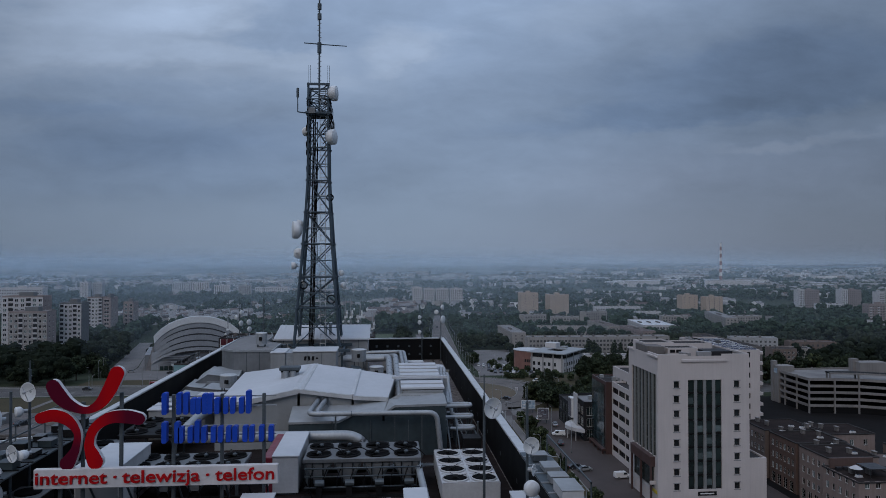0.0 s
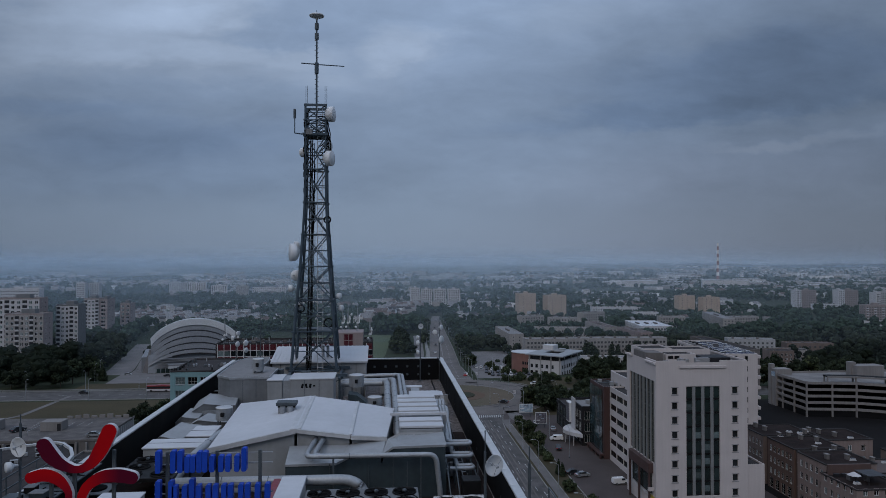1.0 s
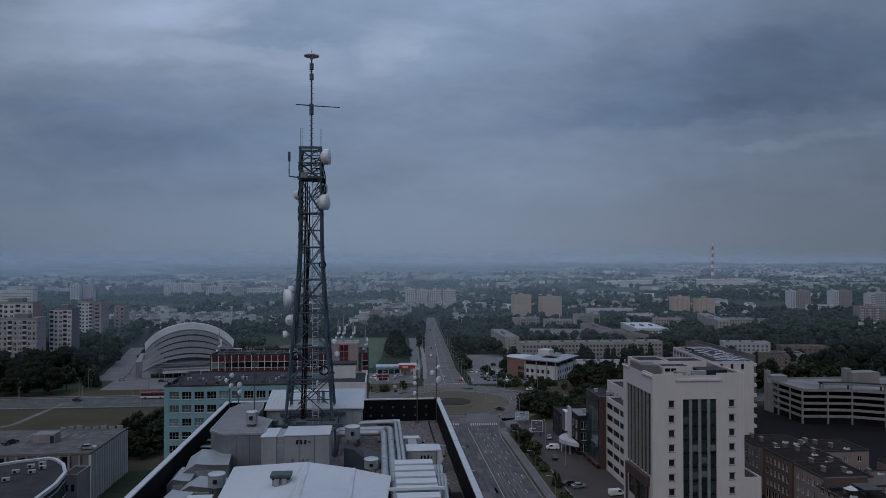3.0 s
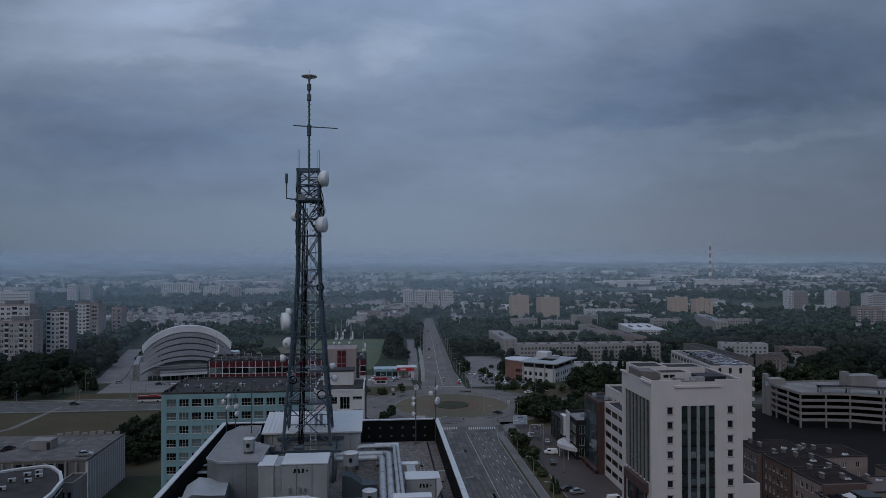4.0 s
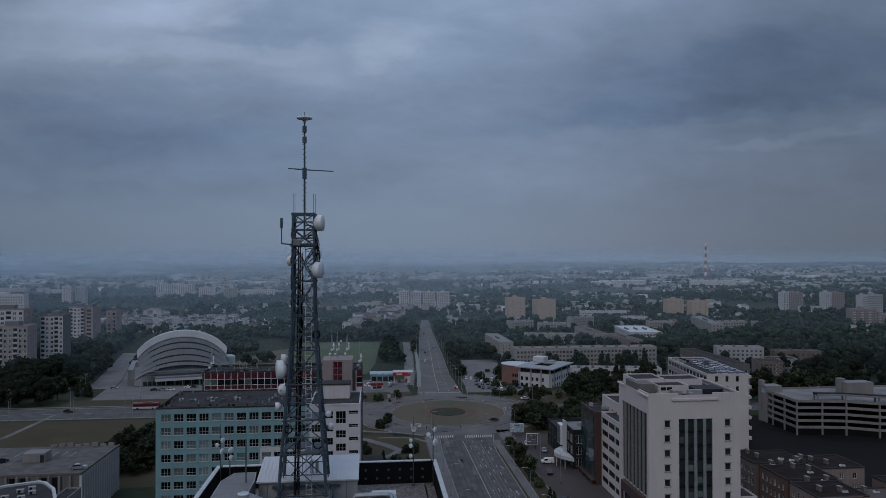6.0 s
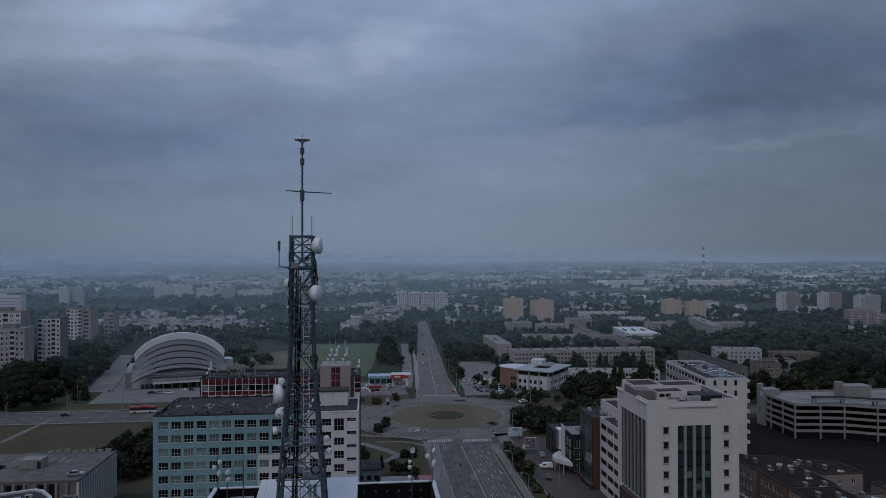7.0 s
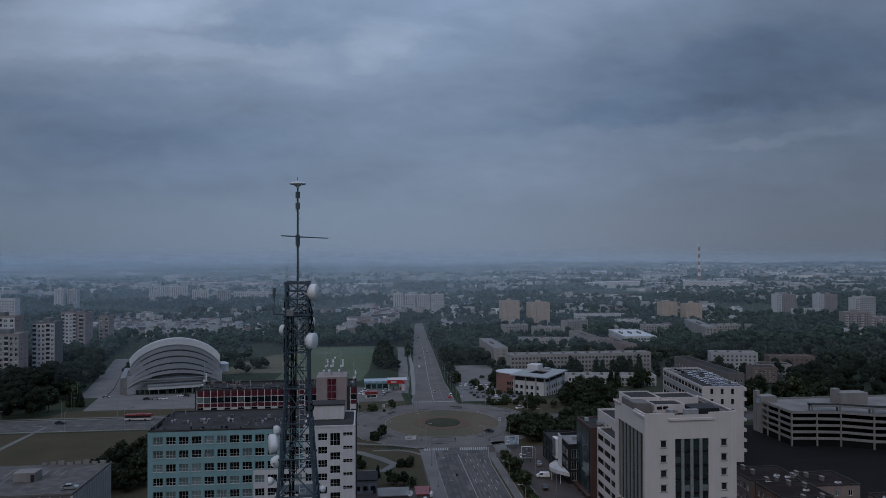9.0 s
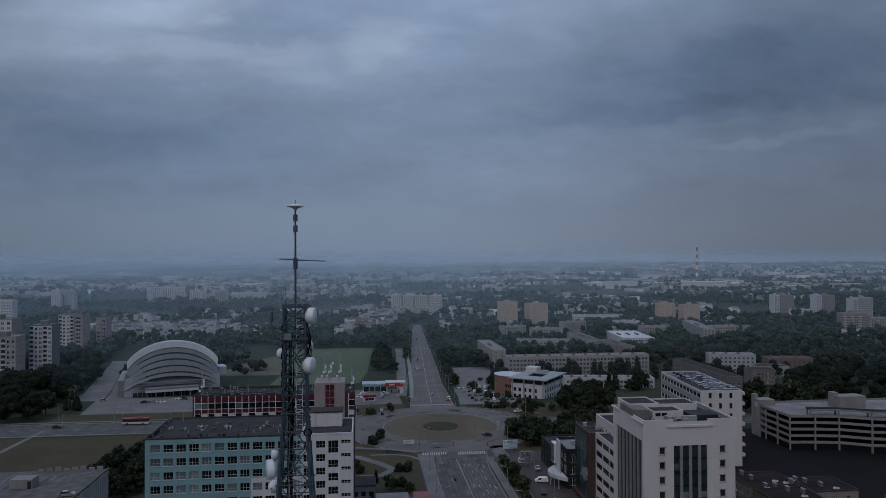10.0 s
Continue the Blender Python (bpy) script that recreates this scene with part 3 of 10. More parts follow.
def sheet(name, y0, y1, xl, xr, h, material, label, category="ground", kind="structure", step=10, slab=0.0):
    """A sheet laid on the ground between two edges given as functions of y; slab gives it a raised edge."""
    bm = bmesh.new()
    ys = sorted({y0, y1, *[k * step for k in range(math.ceil(y0 / step), math.floor(y1 / step) + 1)], *[y for y in YS if y0 < y < y1]})
    P = [(bm.verts.new((xl(y), y, gz(y) + h)), bm.verts.new((xr(y), y, gz(y) + h))) for y in ys]
    for a, b in zip(P, P[1:]):
        bm.faces.new((a[0], a[1], b[1], b[0]))
    if slab:
        r = bmesh.ops.extrude_face_region(bm, geom=list(bm.faces))
        bmesh.ops.translate(bm, vec=(0, 0, -slab), verts=[g for g in r["geom"] if isinstance(g, bmesh.types.BMVert)])
        bmesh.ops.recalc_face_normals(bm, faces=bm.faces)
    return lone(name, bm, material, label, category, kind=kind)


def const(v):
    return lambda y: v


def lerp(*pairs):
    a, b = zip(*pairs)
    return lambda y: float(np.interp(y, a, b))


RX, RY, RR, RI = 34.3, 327.0, 43.0, 26.0


def disc(name, r, h, material, label, category, slab=0.15):
    bm = bmesh.new()
    prism(bm, [(RX + r * math.cos(2 * math.pi * k / 72), RY + r * math.sin(2 * math.pi * k / 72)) for k in range(72)], h - slab, h)
    return lone(name, bm, material, label, category, kind="structure")


# built-up ground between the streets
sheet("pavement", 60, 300, const(45.0), const(160), 0.06, M["paving"], "grey paved forecourt along the street", "pavement", slab=0.3)
sheet("pavement", 60, 285, const(-60), const(21), 0.05, M["paving"], "grey paving round the office blocks", "pavement", slab=0.3)
sheet("grass_verge", 60, 268, const(49.0), const(53.6), 0.16, M["grass"], "grass strip between street and forecourt", "grass", slab=0.3)
sheet("meadow", 232, 328, const(-230), const(-12), 0.03, M["grass"], "dry grass field beside the crossroad", "grass")
sheet("grass_verge", 285, 330, const(-12), const(8), 0.04, M["grass"], "worn grass beside the roundabout", "grass")
sheet("grass_verge", 358, 374, const(-150), const(-30), 0.04, M["grass"], "grass bank below the arena forecourt", "grass")
sheet("grass_verge", 352, 400, const(-28), const(20), 0.05, M["grass"], "grass corner beside the roundabout", "grass")
sheet("meadow", 505, 700, lerp((505, -66), (555, -62), (700, -75)), lerp((505, -4), (555, 2), (700, 8)), 0.06, M["meadow"], "bright green meadow behind the arena", "grass")
sheet("meadow", 548, 650, lerp((548, -112), (600, -104), (650, -82)), lerp((548, -62.5), (650, -71)), 0.05, M["dry_grass"], "dry brown grass slope behind the arena", "grass")
sheet("forecourt", 374, 452, lerp((374, -141), (452, -160)), const(-50), 0.10, M["pale_paving"], "pale paved forecourt of the arena", "pavement", slab=0.3)
sheet("drive", 440, 640, lerp((440, -172), (640, -215)), lerp((440, -154), (640, -203)), 0.08, M["pale_paving"], "pale drive running past the arena", "road")
sheet("pavement", 452, 575, lerp((452, -156), (575, -187)), lerp((452, -146), (520, -158), (575, -172)), 0.07, M["pale_paving"], "paved yard between the drive and the arena", "pavement")
sheet("pavement", 300, 372, const(70), const(130), 0.05, M["paving"], "paved corner beside the roundabout", "pavement", slab=0.3)
sheet("forecourt", 385, 470, const(-14), const(20), 0.06, M["asphalt_old"], "asphalt forecourt of the filling station", "pavement")
# roads
sheet("road", 0, 300, lerp((0, 25.2), (262, 25.4), (282, 26.4), (290, 23), (300, 20)), lerp((0, 45.0), (266, 45.0), (284, 48.0), (300, 50)), 0.09, M["asphalt"], "grey asphalt street with several lanes", "road")
sheet("road", 331, 353, const(-400), const(0), 0.09, M["asphalt"], "asphalt road running to the roundabout", "road", step=5)
sheet("road", 316, 338, const(70), const(400), 0.09, M["asphalt"], "asphalt road leaving the roundabout", "road", step=5)
NL = lerp((360, 22), (380, 24), (457, 29.5), (588, 38.5), (765, 50.5), (898, 61), (1100, 76))
NR = lerp((360, 47), (380, 46.5), (457, 51.5), (588, 58), (765, 65), (898, 71), (1100, 84))
sheet("road", 352, 930, NL, NR, 0.09, M["asphalt_old"], "long straight asphalt avenue climbing to the north", "road")
sheet("side_road", 425, 690, lerp((425, 18.5), (494, 21.9), (570, 24.9), (665, 28.7)), lerp((425, 24.5), (494, 28.8), (570, 32.5), (665, 36)), 0.09, M["pale_paving"], "worn pale side road beside the avenue", "road")
sheet("footpath", 412, 680, lerp((412, 25.6), (494, 30.6), (568, 34.0), (655, 37.4)), lerp((412, 27.6), (494, 33.4), (568, 37.0), (663, 39.6)), 0.16, M["kerb"], "pale footpath between side road and avenue", "footpath")
sheet("plaza", 374, 566, lerp((374, 49.5), (410, 53.5), (460, 57), (566, 64)), lerp((374, 86), (430, 85), (480, 88), (566, 99)), 0.055, M["pale_paving"], "pale paved car park with planted strips", "car park")
disc("roundabout_road", RR, 0.12, M["asphalt_old"], "worn asphalt ring of the roundabout", "road", 0.5)
disc("roundabout_island", RI, 0.28, M["island"], "grassed round island with a stone kerb", "traffic island")


def island_detail():
    for r0, r1, h, m, nm, lab, cat in ((RI, RI + 0.35, 0.32, M["kerb"], "kerb", "pale stone kerb ring", "kerb"), (8.2, 12.9, 0.34, M["earth"], "earth_ring", "bare brown earth round the flower bed", "earth"), (0.1, 8.0, 0.5, M["soil_green"], "flower_bed", "round planted flower bed in brown earth", "flower bed")):
        bm = bmesh.new()
        n = 72
        ring = []
        for k in range(n):
            a = 2 * math.pi * k / n
            w = 1 + (0.05 * noise.noise((math.cos(a) * 2, math.sin(a) * 2, r1)) if nm != "kerb" else 0)
            c, s = math.cos(a), math.sin(a)
            ring.append([bm.verts.new((RX + q * c, RY + q * s, z)) for q, z in ((r0, 0.2), (r0, h), (r1 * w, h), (r1 * w, 0.2))])
        for k in range(n):
            A, C = ring[k], ring[(k + 1) % n]
            for i in range(3):
                bm.faces.new((A[i], C[i], C[i + 1], A[i + 1]))
        bmesh.ops.recalc_face_normals(bm, faces=bm.faces)
        lone(nm, bm, m, lab, cat, kind="structure")


island_detail()


def kerb_line(y0, y1, xf, side=0.3):
    sheet("kerb", y0, y1, lambda y: xf(y) - side / 2, lambda y: xf(y) + side / 2, 0.24, M["kerb"], "pale stone kerb along the street", "kerb", slab=0.3)


KR = lerp((0, 45.2), (266, 45.2), (284, 48.2))
kerb_line(40, 284, KR)
kerb_line(40, 282, lerp((0, 25.0), (262, 25.2), (282, 26.2)))
sheet("footpath", 60, 284, const(20.5), lerp((60, 24.8), (262, 24.8), (284, 21.1)), 0.2, M["pale_paving"], "pale footpath along the street", "footpath", slab=0.3)
kerb_line(60, 268, const(53.8))
kerb_line(60, 268, const(48.8))
sheet("footpath", 60, 276, lambda y: max(KR(y) + 0.15, 46.2), lambda y: max(48.7, KR(y) + 2.6), 0.2, M["pale_paving"], "pale footpath between street and grass strip", "footpath", slab=0.3)
sheet("grass_verge", 60, 262, const(45.35), const(46.2), 0.19, M["grass"], "narrow worn grass strip behind the kerb", "grass", slab=0.3)
kerb_line(376, 900, NL)
kerb_line(376, 900, NR)
sheet("footpath", 276, 292, const(50.4), const(56.0), 0.12, M["pale_paving"], "pale footpath beside the grass strip", "footpath", slab=0.3)
sheet("kerb", 353, 353.6, const(-260), const(-2), 0.25, M["kerb"], "pale kerb along the crossroad", "kerb", slab=0.3)
sheet("kerb", 330.4, 331, const(-260), const(-4), 0.25, M["kerb"], "pale kerb along the crossroad", "kerb", slab=0.3)
sheet("footpath", 356, 358, const(-200), const(-12), 0.10, M["pale_paving"], "pale footpath along the crossroad", "footpath", slab=0.3)
sheet("footpath", 270, 341, lerp((270, -165), (300, -147), (341, -145)), lerp((270, -162), (300, -144.5), (341, -143)), 0.10, M["pale_paving"], "trodden path across the grass", "footpath")


def markings():
    def mark(name, bm, lab):
        lone(name, bm, M["paint"], lab, "road marking", kind="structure")

    def quad(bm, x0, y0, x1, y1, z=0.13, lean=0.0):
        zs = [gz(y0) + z, gz(y0) + z, gz(y1) + z, gz(y1) + z]
        bm.faces.new([bm.verts.new(p) for p in ((x0, y0, zs[0]), (x1, y0, zs[1]), (x1 + lean, y1, zs[2]), (x0 + lean, y1, zs[3]))])

    bm = bmesh.new()
    for x, dash in ((34.7, 0), (38.4, 1), (42.0, 1)):
        y = 60
        while y < 276:
            ln = 216 if not dash else 3.2
            quad(bm, x - 0.09, y, x + 0.09, min(y + ln, 276))
            y += ln + 5.0
    mark("lane_line", bm, "white painted lane lines")
    # turning arrows between the lines
    bm = bmesh.new()
    for x, ys in ((43.5, (262, 238, 212, 186)), (40.2, (258, 234, 208)), (36.6, (264, 240, 214))):
        for y in ys:
            quad(bm, x - 0.07, y, x + 0.07, y + 3.0)
            bm.faces.new([bm.verts.new(p) for p in ((x - 0.3, y + 3.0, 0.13), (x + 0.3, y + 3.0, 0.13), (x, y + 4.4, 0.13))])
            if x > 43:
                bm.faces.new([bm.verts.new(p) for p in ((x + 0.07, y + 1.4, 0.13), (x + 0.65, y + 1.9, 0.13), (x + 0.65, y + 2.3, 0.13), (x + 0.07, y + 1.8, 0.13))])
    mark("lane_arrow", bm, "white turning arrows painted on the lanes")
    bm = bmesh.new()
    for k in range(13):
        quad(bm, 36.2 + k * 0.86, 280.5, 36.65 + k * 0.86, 284.5, 0.15, 0.5)
    for k in range(11):
        quad(bm, 22.2 + k * 0.9, 281.5, 22.65 + k * 0.9, 285.0, 0.15, 0.4)
    mark("zebra_crossing", bm, "white zebra crossing before the roundabout")
    bm = bmesh.new()
    for k in range(24):
        quad(bm, 24.5 + k * 0.9, 373.5, 24.95 + k * 0.9, 377.5, 0.16)
    mark("zebra_crossing", bm, "white zebra crossing on the avenue")
    bm = bmesh.new()
    for f, dash in ((0.5, 0), (0.74, 1)):
        y = 384
        while y < 700:
            ln = 4 if dash else 30
            xa, xb = (NL(y) * (1 - f) + NR(y) * f), (NL(y + ln) * (1 - f) + NR(y + ln) * f)
            quad(bm, xa - 0.12, y, xa + 0.12, y + ln, 0.16, xb - xa)
            y += ln + (8 if dash else 0)
    mark("lane_line", bm, "white lane lines on the avenue")
    bm = bmesh.new()
    for x in range(-240, -10, 9):
        bm.faces.new([bm.verts.new(p) for p in ((x, 341.9, 0.13), (x + 4, 341.9, 0.13), (x + 4, 342.1, 0.13), (x, 342.1, 0.13))])
    mark("lane_line", bm, "white dashed line on the crossroad")


markings()


def asphalt_patches():
    """Repairs and worn wheel tracks in the street surface."""
    rng = random.Random(63)
    for k in range(16):
        x, y = rng.uniform(26, 42), rng.uniform(165, 272)
        w, d = rng.uniform(0.8, 2.4), rng.uniform(3, 14)
        bm = bmesh.new()
        bm.faces.new([bm.verts.new((x + px * w, y + py * d, 0.104)) for px, py in ((0, 0), (1, rng.uniform(-0.05, 0.05)), (1, 1), (0, 1 + rng.uniform(-0.05, 0.05)))])
        lone("asphalt_patch", bm, M["asphalt_old"] if k % 3 else M["patch_dark"], "asphalt repair in the street surface", "road", kind="structure")
    for x in (27.6, 29.4, 31.2, 33.0, 36.0, 37.4, 39.4, 40.9):
        sheet("wheel_track", 60, 276, const(x - 0.22), const(x + 0.22), 0.100, M["patch_dark"] if x < 34 else M["asphalt_old"], "worn wheel track in the asphalt", "road")
    for k in range(22):
        a = rng.uniform(0, 6.28)
        q = rng.uniform(RI + 2, RR - 3)
        bm = bmesh.new()
        cx, cy = RX + q * math.cos(a), RY + q * math.sin(a)
        L, wd = rng.uniform(3, 10), rng.uniform(1.0, 2.4)
        m = Matrix.Translation((cx, cy, 0.126)) @ pose(0, 0, 0, 0, 0, math.degrees(a) + 90 + rng.uniform(-8, 8))
        bm.faces.new([bm.verts.new(m @ Vector((u * L, v * wd, 0))) for u, v in ((-0.5, -0.5), (0.5, -0.5), (0.5, 0.5), (-0.5, 0.5))])
        lone("asphalt_patch", bm, M["asphalt"] if k % 2 else M["patch_dark"], "asphalt repair in the ring road", "road", kind="structure")


asphalt_patches()


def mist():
    """Upright translucent sheets across the city imitate haze, one behind the other."""
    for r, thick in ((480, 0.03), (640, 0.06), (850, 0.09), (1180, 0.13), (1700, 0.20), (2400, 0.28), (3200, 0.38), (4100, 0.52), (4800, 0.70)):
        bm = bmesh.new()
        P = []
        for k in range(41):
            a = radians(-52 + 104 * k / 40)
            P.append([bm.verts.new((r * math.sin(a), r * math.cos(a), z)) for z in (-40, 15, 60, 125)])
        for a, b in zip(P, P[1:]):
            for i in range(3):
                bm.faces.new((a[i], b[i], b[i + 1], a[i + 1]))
        lone("mist", bm, haze_sheet_material(thick, r), "upright translucent sheet imitating haze over the city", "mist", kind="structure")


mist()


def strip(name, pts, w, h, material, label, category):
    """A path of constant width along a few plan points."""
    bm = bmesh.new()
    P = [Vector(p) for p in pts]
    rows = []
    for i, p in enumerate(P):
        d = (P[min(i + 1, len(P) - 1)] - P[max(i - 1, 0)]).normalized()
        n = Vector((-d.y, d.x)) * w / 2
        rows.append([bm.verts.new((p.x + s * n.x, p.y + s * n.y, gz(p.y) + h)) for s in (-1, 1)])
    for a, b in zip(rows, rows[1:]):
        bm.faces.new((a[0], b[0], b[1], a[1]))
    bmesh.ops.recalc_face_normals(bm, faces=bm.faces)
    return lone(name, bm, material, label, category, kind="structure")


sheet("grass_verge", 283, 315, const(60.5), const(126), 0.105, M["grass"], "shaded grass under the trees beside the roundabout", "grass")
sheet("grass_verge", 341, 373, lerp((341, 76), (352, 68), (373, 62)), const(128), 0.105, M["grass"], "worn grass at the street corner", "grass")
sheet("grass_verge", 236, 285, const(-14), const(20), 0.085, M["grass"], "worn grass plot beside the street", "grass")
sheet("footpath", 60, 284, const(21.5), lerp((60, 24.85), (262, 25.05), (284, 26.0)), 0.14, M["pale_paving"], "pale footpath beside the street", "footpath", slab=0.2)
strip("footpath", [(-14, 286), (-3, 282), (5, 273), (10, 265), (6, 258), (-8, 256)], 3.6, 0.13, M["pale_paving"], "pale footpath across the grass plot", "footpath")
strip("footpath", [(2, 284), (12, 284), (17, 281), (21, 276)], 1.6, 0.13, M["pale_paving"], "pale footpath across the grass plot", "footpath")
strip("footpath", [(-14, 300), (0, 294), (9, 292), (20, 286)], 2.2, 0.13, M["pale_paving"], "pale footpath round the roundabout", "footpath")
strip("footpath", [(62, 297), (72, 306), (78, 318), (80, 330)], 2.2, 0.13, M["pale_paving"], "pale footpath round the roundabout", "footpath")
strip("kerb", [(RX - 30, RY + 33), (RX - 38, RY + 24), (RX - 42, RY + 10)], 0.5, 0.3, M["kerb"], "pale kerb round the roundabout", "kerb")
strip("kerb", [(RX + 16, RY - 41.5), (RX + 28, RY - 34), (RX + 36, RY - 25), (RX + 41, RY - 14)], 0.5, 0.3, M["kerb"], "pale kerb round the roundabout", "kerb")
strip("kerb", [(RX + 14, RY + 41.5), (RX + 26, RY + 35), (RX + 36, RY + 26), (RX + 42, RY + 12)], 0.5, 0.3, M["kerb"], "pale kerb round the roundabout", "kerb")
strip("kerb", [(RX - 14, RY - 42), (RX - 26, RY - 35), (RX - 36, RY - 26), (RX - 42, RY - 10)], 0.5, 0.3, M["kerb"], "pale kerb round the roundabout", "kerb")

sheet("yard", 160, 306, const(104), const(300), 0.10, M["yard"], "dark asphalt yard round the parking garage", "yard")
# ---- the office tower under the mast: roof terrace with plant ----
TX0, TX1, TY0, TY1, TZ, PZ = -12.9, 5.1, 17.0, 62.6, 52.7, 54.6


def office_tower():
    t = thing("office_tower", TX0, TY0, 0, 0, "tall dark office tower with a plant-covered flat roof", "office building")
    w, d = TX1 - TX0, TY1 - TY0
    holes = {s: [(1.0, 2 + 3.4 * k, (w if s in "SN" else d) - 1.0, 3.7 + 3.4 * k) for k in range(15)] for s in "SWEN"}
    shell(w, d, 0, PZ - 0.06, holes, M["dark_clad"], t)
    for s in "SWEN":
        put_windows(t, face_pose(s, w, d), holes[s], 12, M["frame_dark"], bar=0.08)
    part("roof", B(0.25, 0.25, TZ - 0.3, w - 0.25, d - 0.25, TZ), M["gravel"], t, "grey gravel roof")
    # near-black felt sheet, also carries the deep shade among the plant
    part("roof_sheet", B(0.3, 0.3, TZ, w - 0.3, 26.5, TZ + 0.02), M["tar"], t, "dark roofing felt that also stands for deep shade")
    T = 0.25
    for nm, a in (("south", (0.01, 0.01, w - 0.01, T)), ("north", (0.01, d - T, w - 0.01, d - 0.01)), ("west", (0.01, T, T, d - T)), ("east", (w - T, T, w - 0.01, d - T))):
        part("parapet", B(a[0], a[1], TZ - 0.02, a[2], a[3], PZ - 0.08), M["black_clad"], t, "black clad roof parapet")
    # metal coping in lengths, each a little proud of the next
    rng = random.Random(5)
    O = 0.04
    n = 22
    me = mesh_of("coping", B(-O, 0.018, 0, 0.31, d / n - 0.018, 0.09, 0.015), M["zinc"])
    for k in range(n):
        shared("coping", me, t, pose(0, k * d / n, PZ - 0.08 + rng.uniform(0, 0.012)))
        shared("coping", me, t, pose(w, (k + 1) * d / n, PZ - 0.08 + rng.uniform(0, 0.012), 0, 0, 180))
    n = 8
    me2 = mesh_of("coping", B(0.45, -O, 0, 0.45 + (w - 0.9) / n - 0.01, 0.31, 0.09, 0.012), M["zinc"])
    for k in range(n):
        shared("coping", me2, t, pose(k * (w - 0.9) / n, 0, PZ - 0.08))
        shared("coping", me2, t, pose(w - k * (w - 0.9) / n, d, PZ - 0.08, 0, 0, 180))
    # small white fixings on the black inner face
    me3 = mesh_of("bracket", B(-0.09, -0.05, -0.09, 0.09, 0, 0.09, 0.01), M["steel"])
    for k in range(8):
        shared("bracket", me3, t, pose(10.2 + k * 0.95, d - T - 0.003, TZ + 1.2))
    for k in range(8):
        shared("bracket", me3, t, pose(10.2 + k * 0.95, d - T - 0.003, TZ + 0.5))
    for k in range(9):
        shared("bracket", me3, t, pose(w - T - 0.003, 9 + k * 3.8, TZ + 0.6, 0, 0, 90))
    part("drain_pipe", pipe(bmesh.new(), [(w - 1.0, 9, TZ + 0.06), (w - 1.0, d - 1, TZ + 0.06)], 0.05), M["dark_metal"], t)
    return t


office_tower()


def slab_poly(pts, thick):
    """A sheet with thickness under a top polygon."""
    bm = bmesh.new()
    a = [bm.verts.new(p) for p in pts]
    b = [bm.verts.new((p[0], p[1], p[2] - thick)) for p in pts]
    n = len(pts)
    bm.faces.new(a)
    bm.faces.new(b[::-1])
    for i in range(n):
        bm.faces.new((a[i], b[i], b[(i + 1) % n], a[(i + 1) % n]))
    bmesh.ops.recalc_face_normals(bm, faces=bm.faces)
    return bm


def under(pts, z):
    """Walls down to z under a polygon."""
    bm = bmesh.new()
    a = [bm.verts.new(p) for p in pts]
    b = [bm.verts.new((p[0], p[1], z)) for p in pts]
    n = len(pts)
    bm.faces.new(b[::-1])
    bm.faces.new(a)
    for i in range(n):
        bm.faces.new((a[i], b[i], b[(i + 1) % n], a[(i + 1) % n]))
    bmesh.ops.recalc_face_normals(bm, faces=bm.faces)
    return bm


def inset(pts, k, dz):
    c = sum((Vector(p) for p in pts), Vector()) / len(pts)
    out = []
    for p in pts:
        v = Vector(p)
        d = (c - v)
        d.z = 0
        out.append(tuple(v + d.normalized() * k + Vector((0, 0, dz))))
    return out


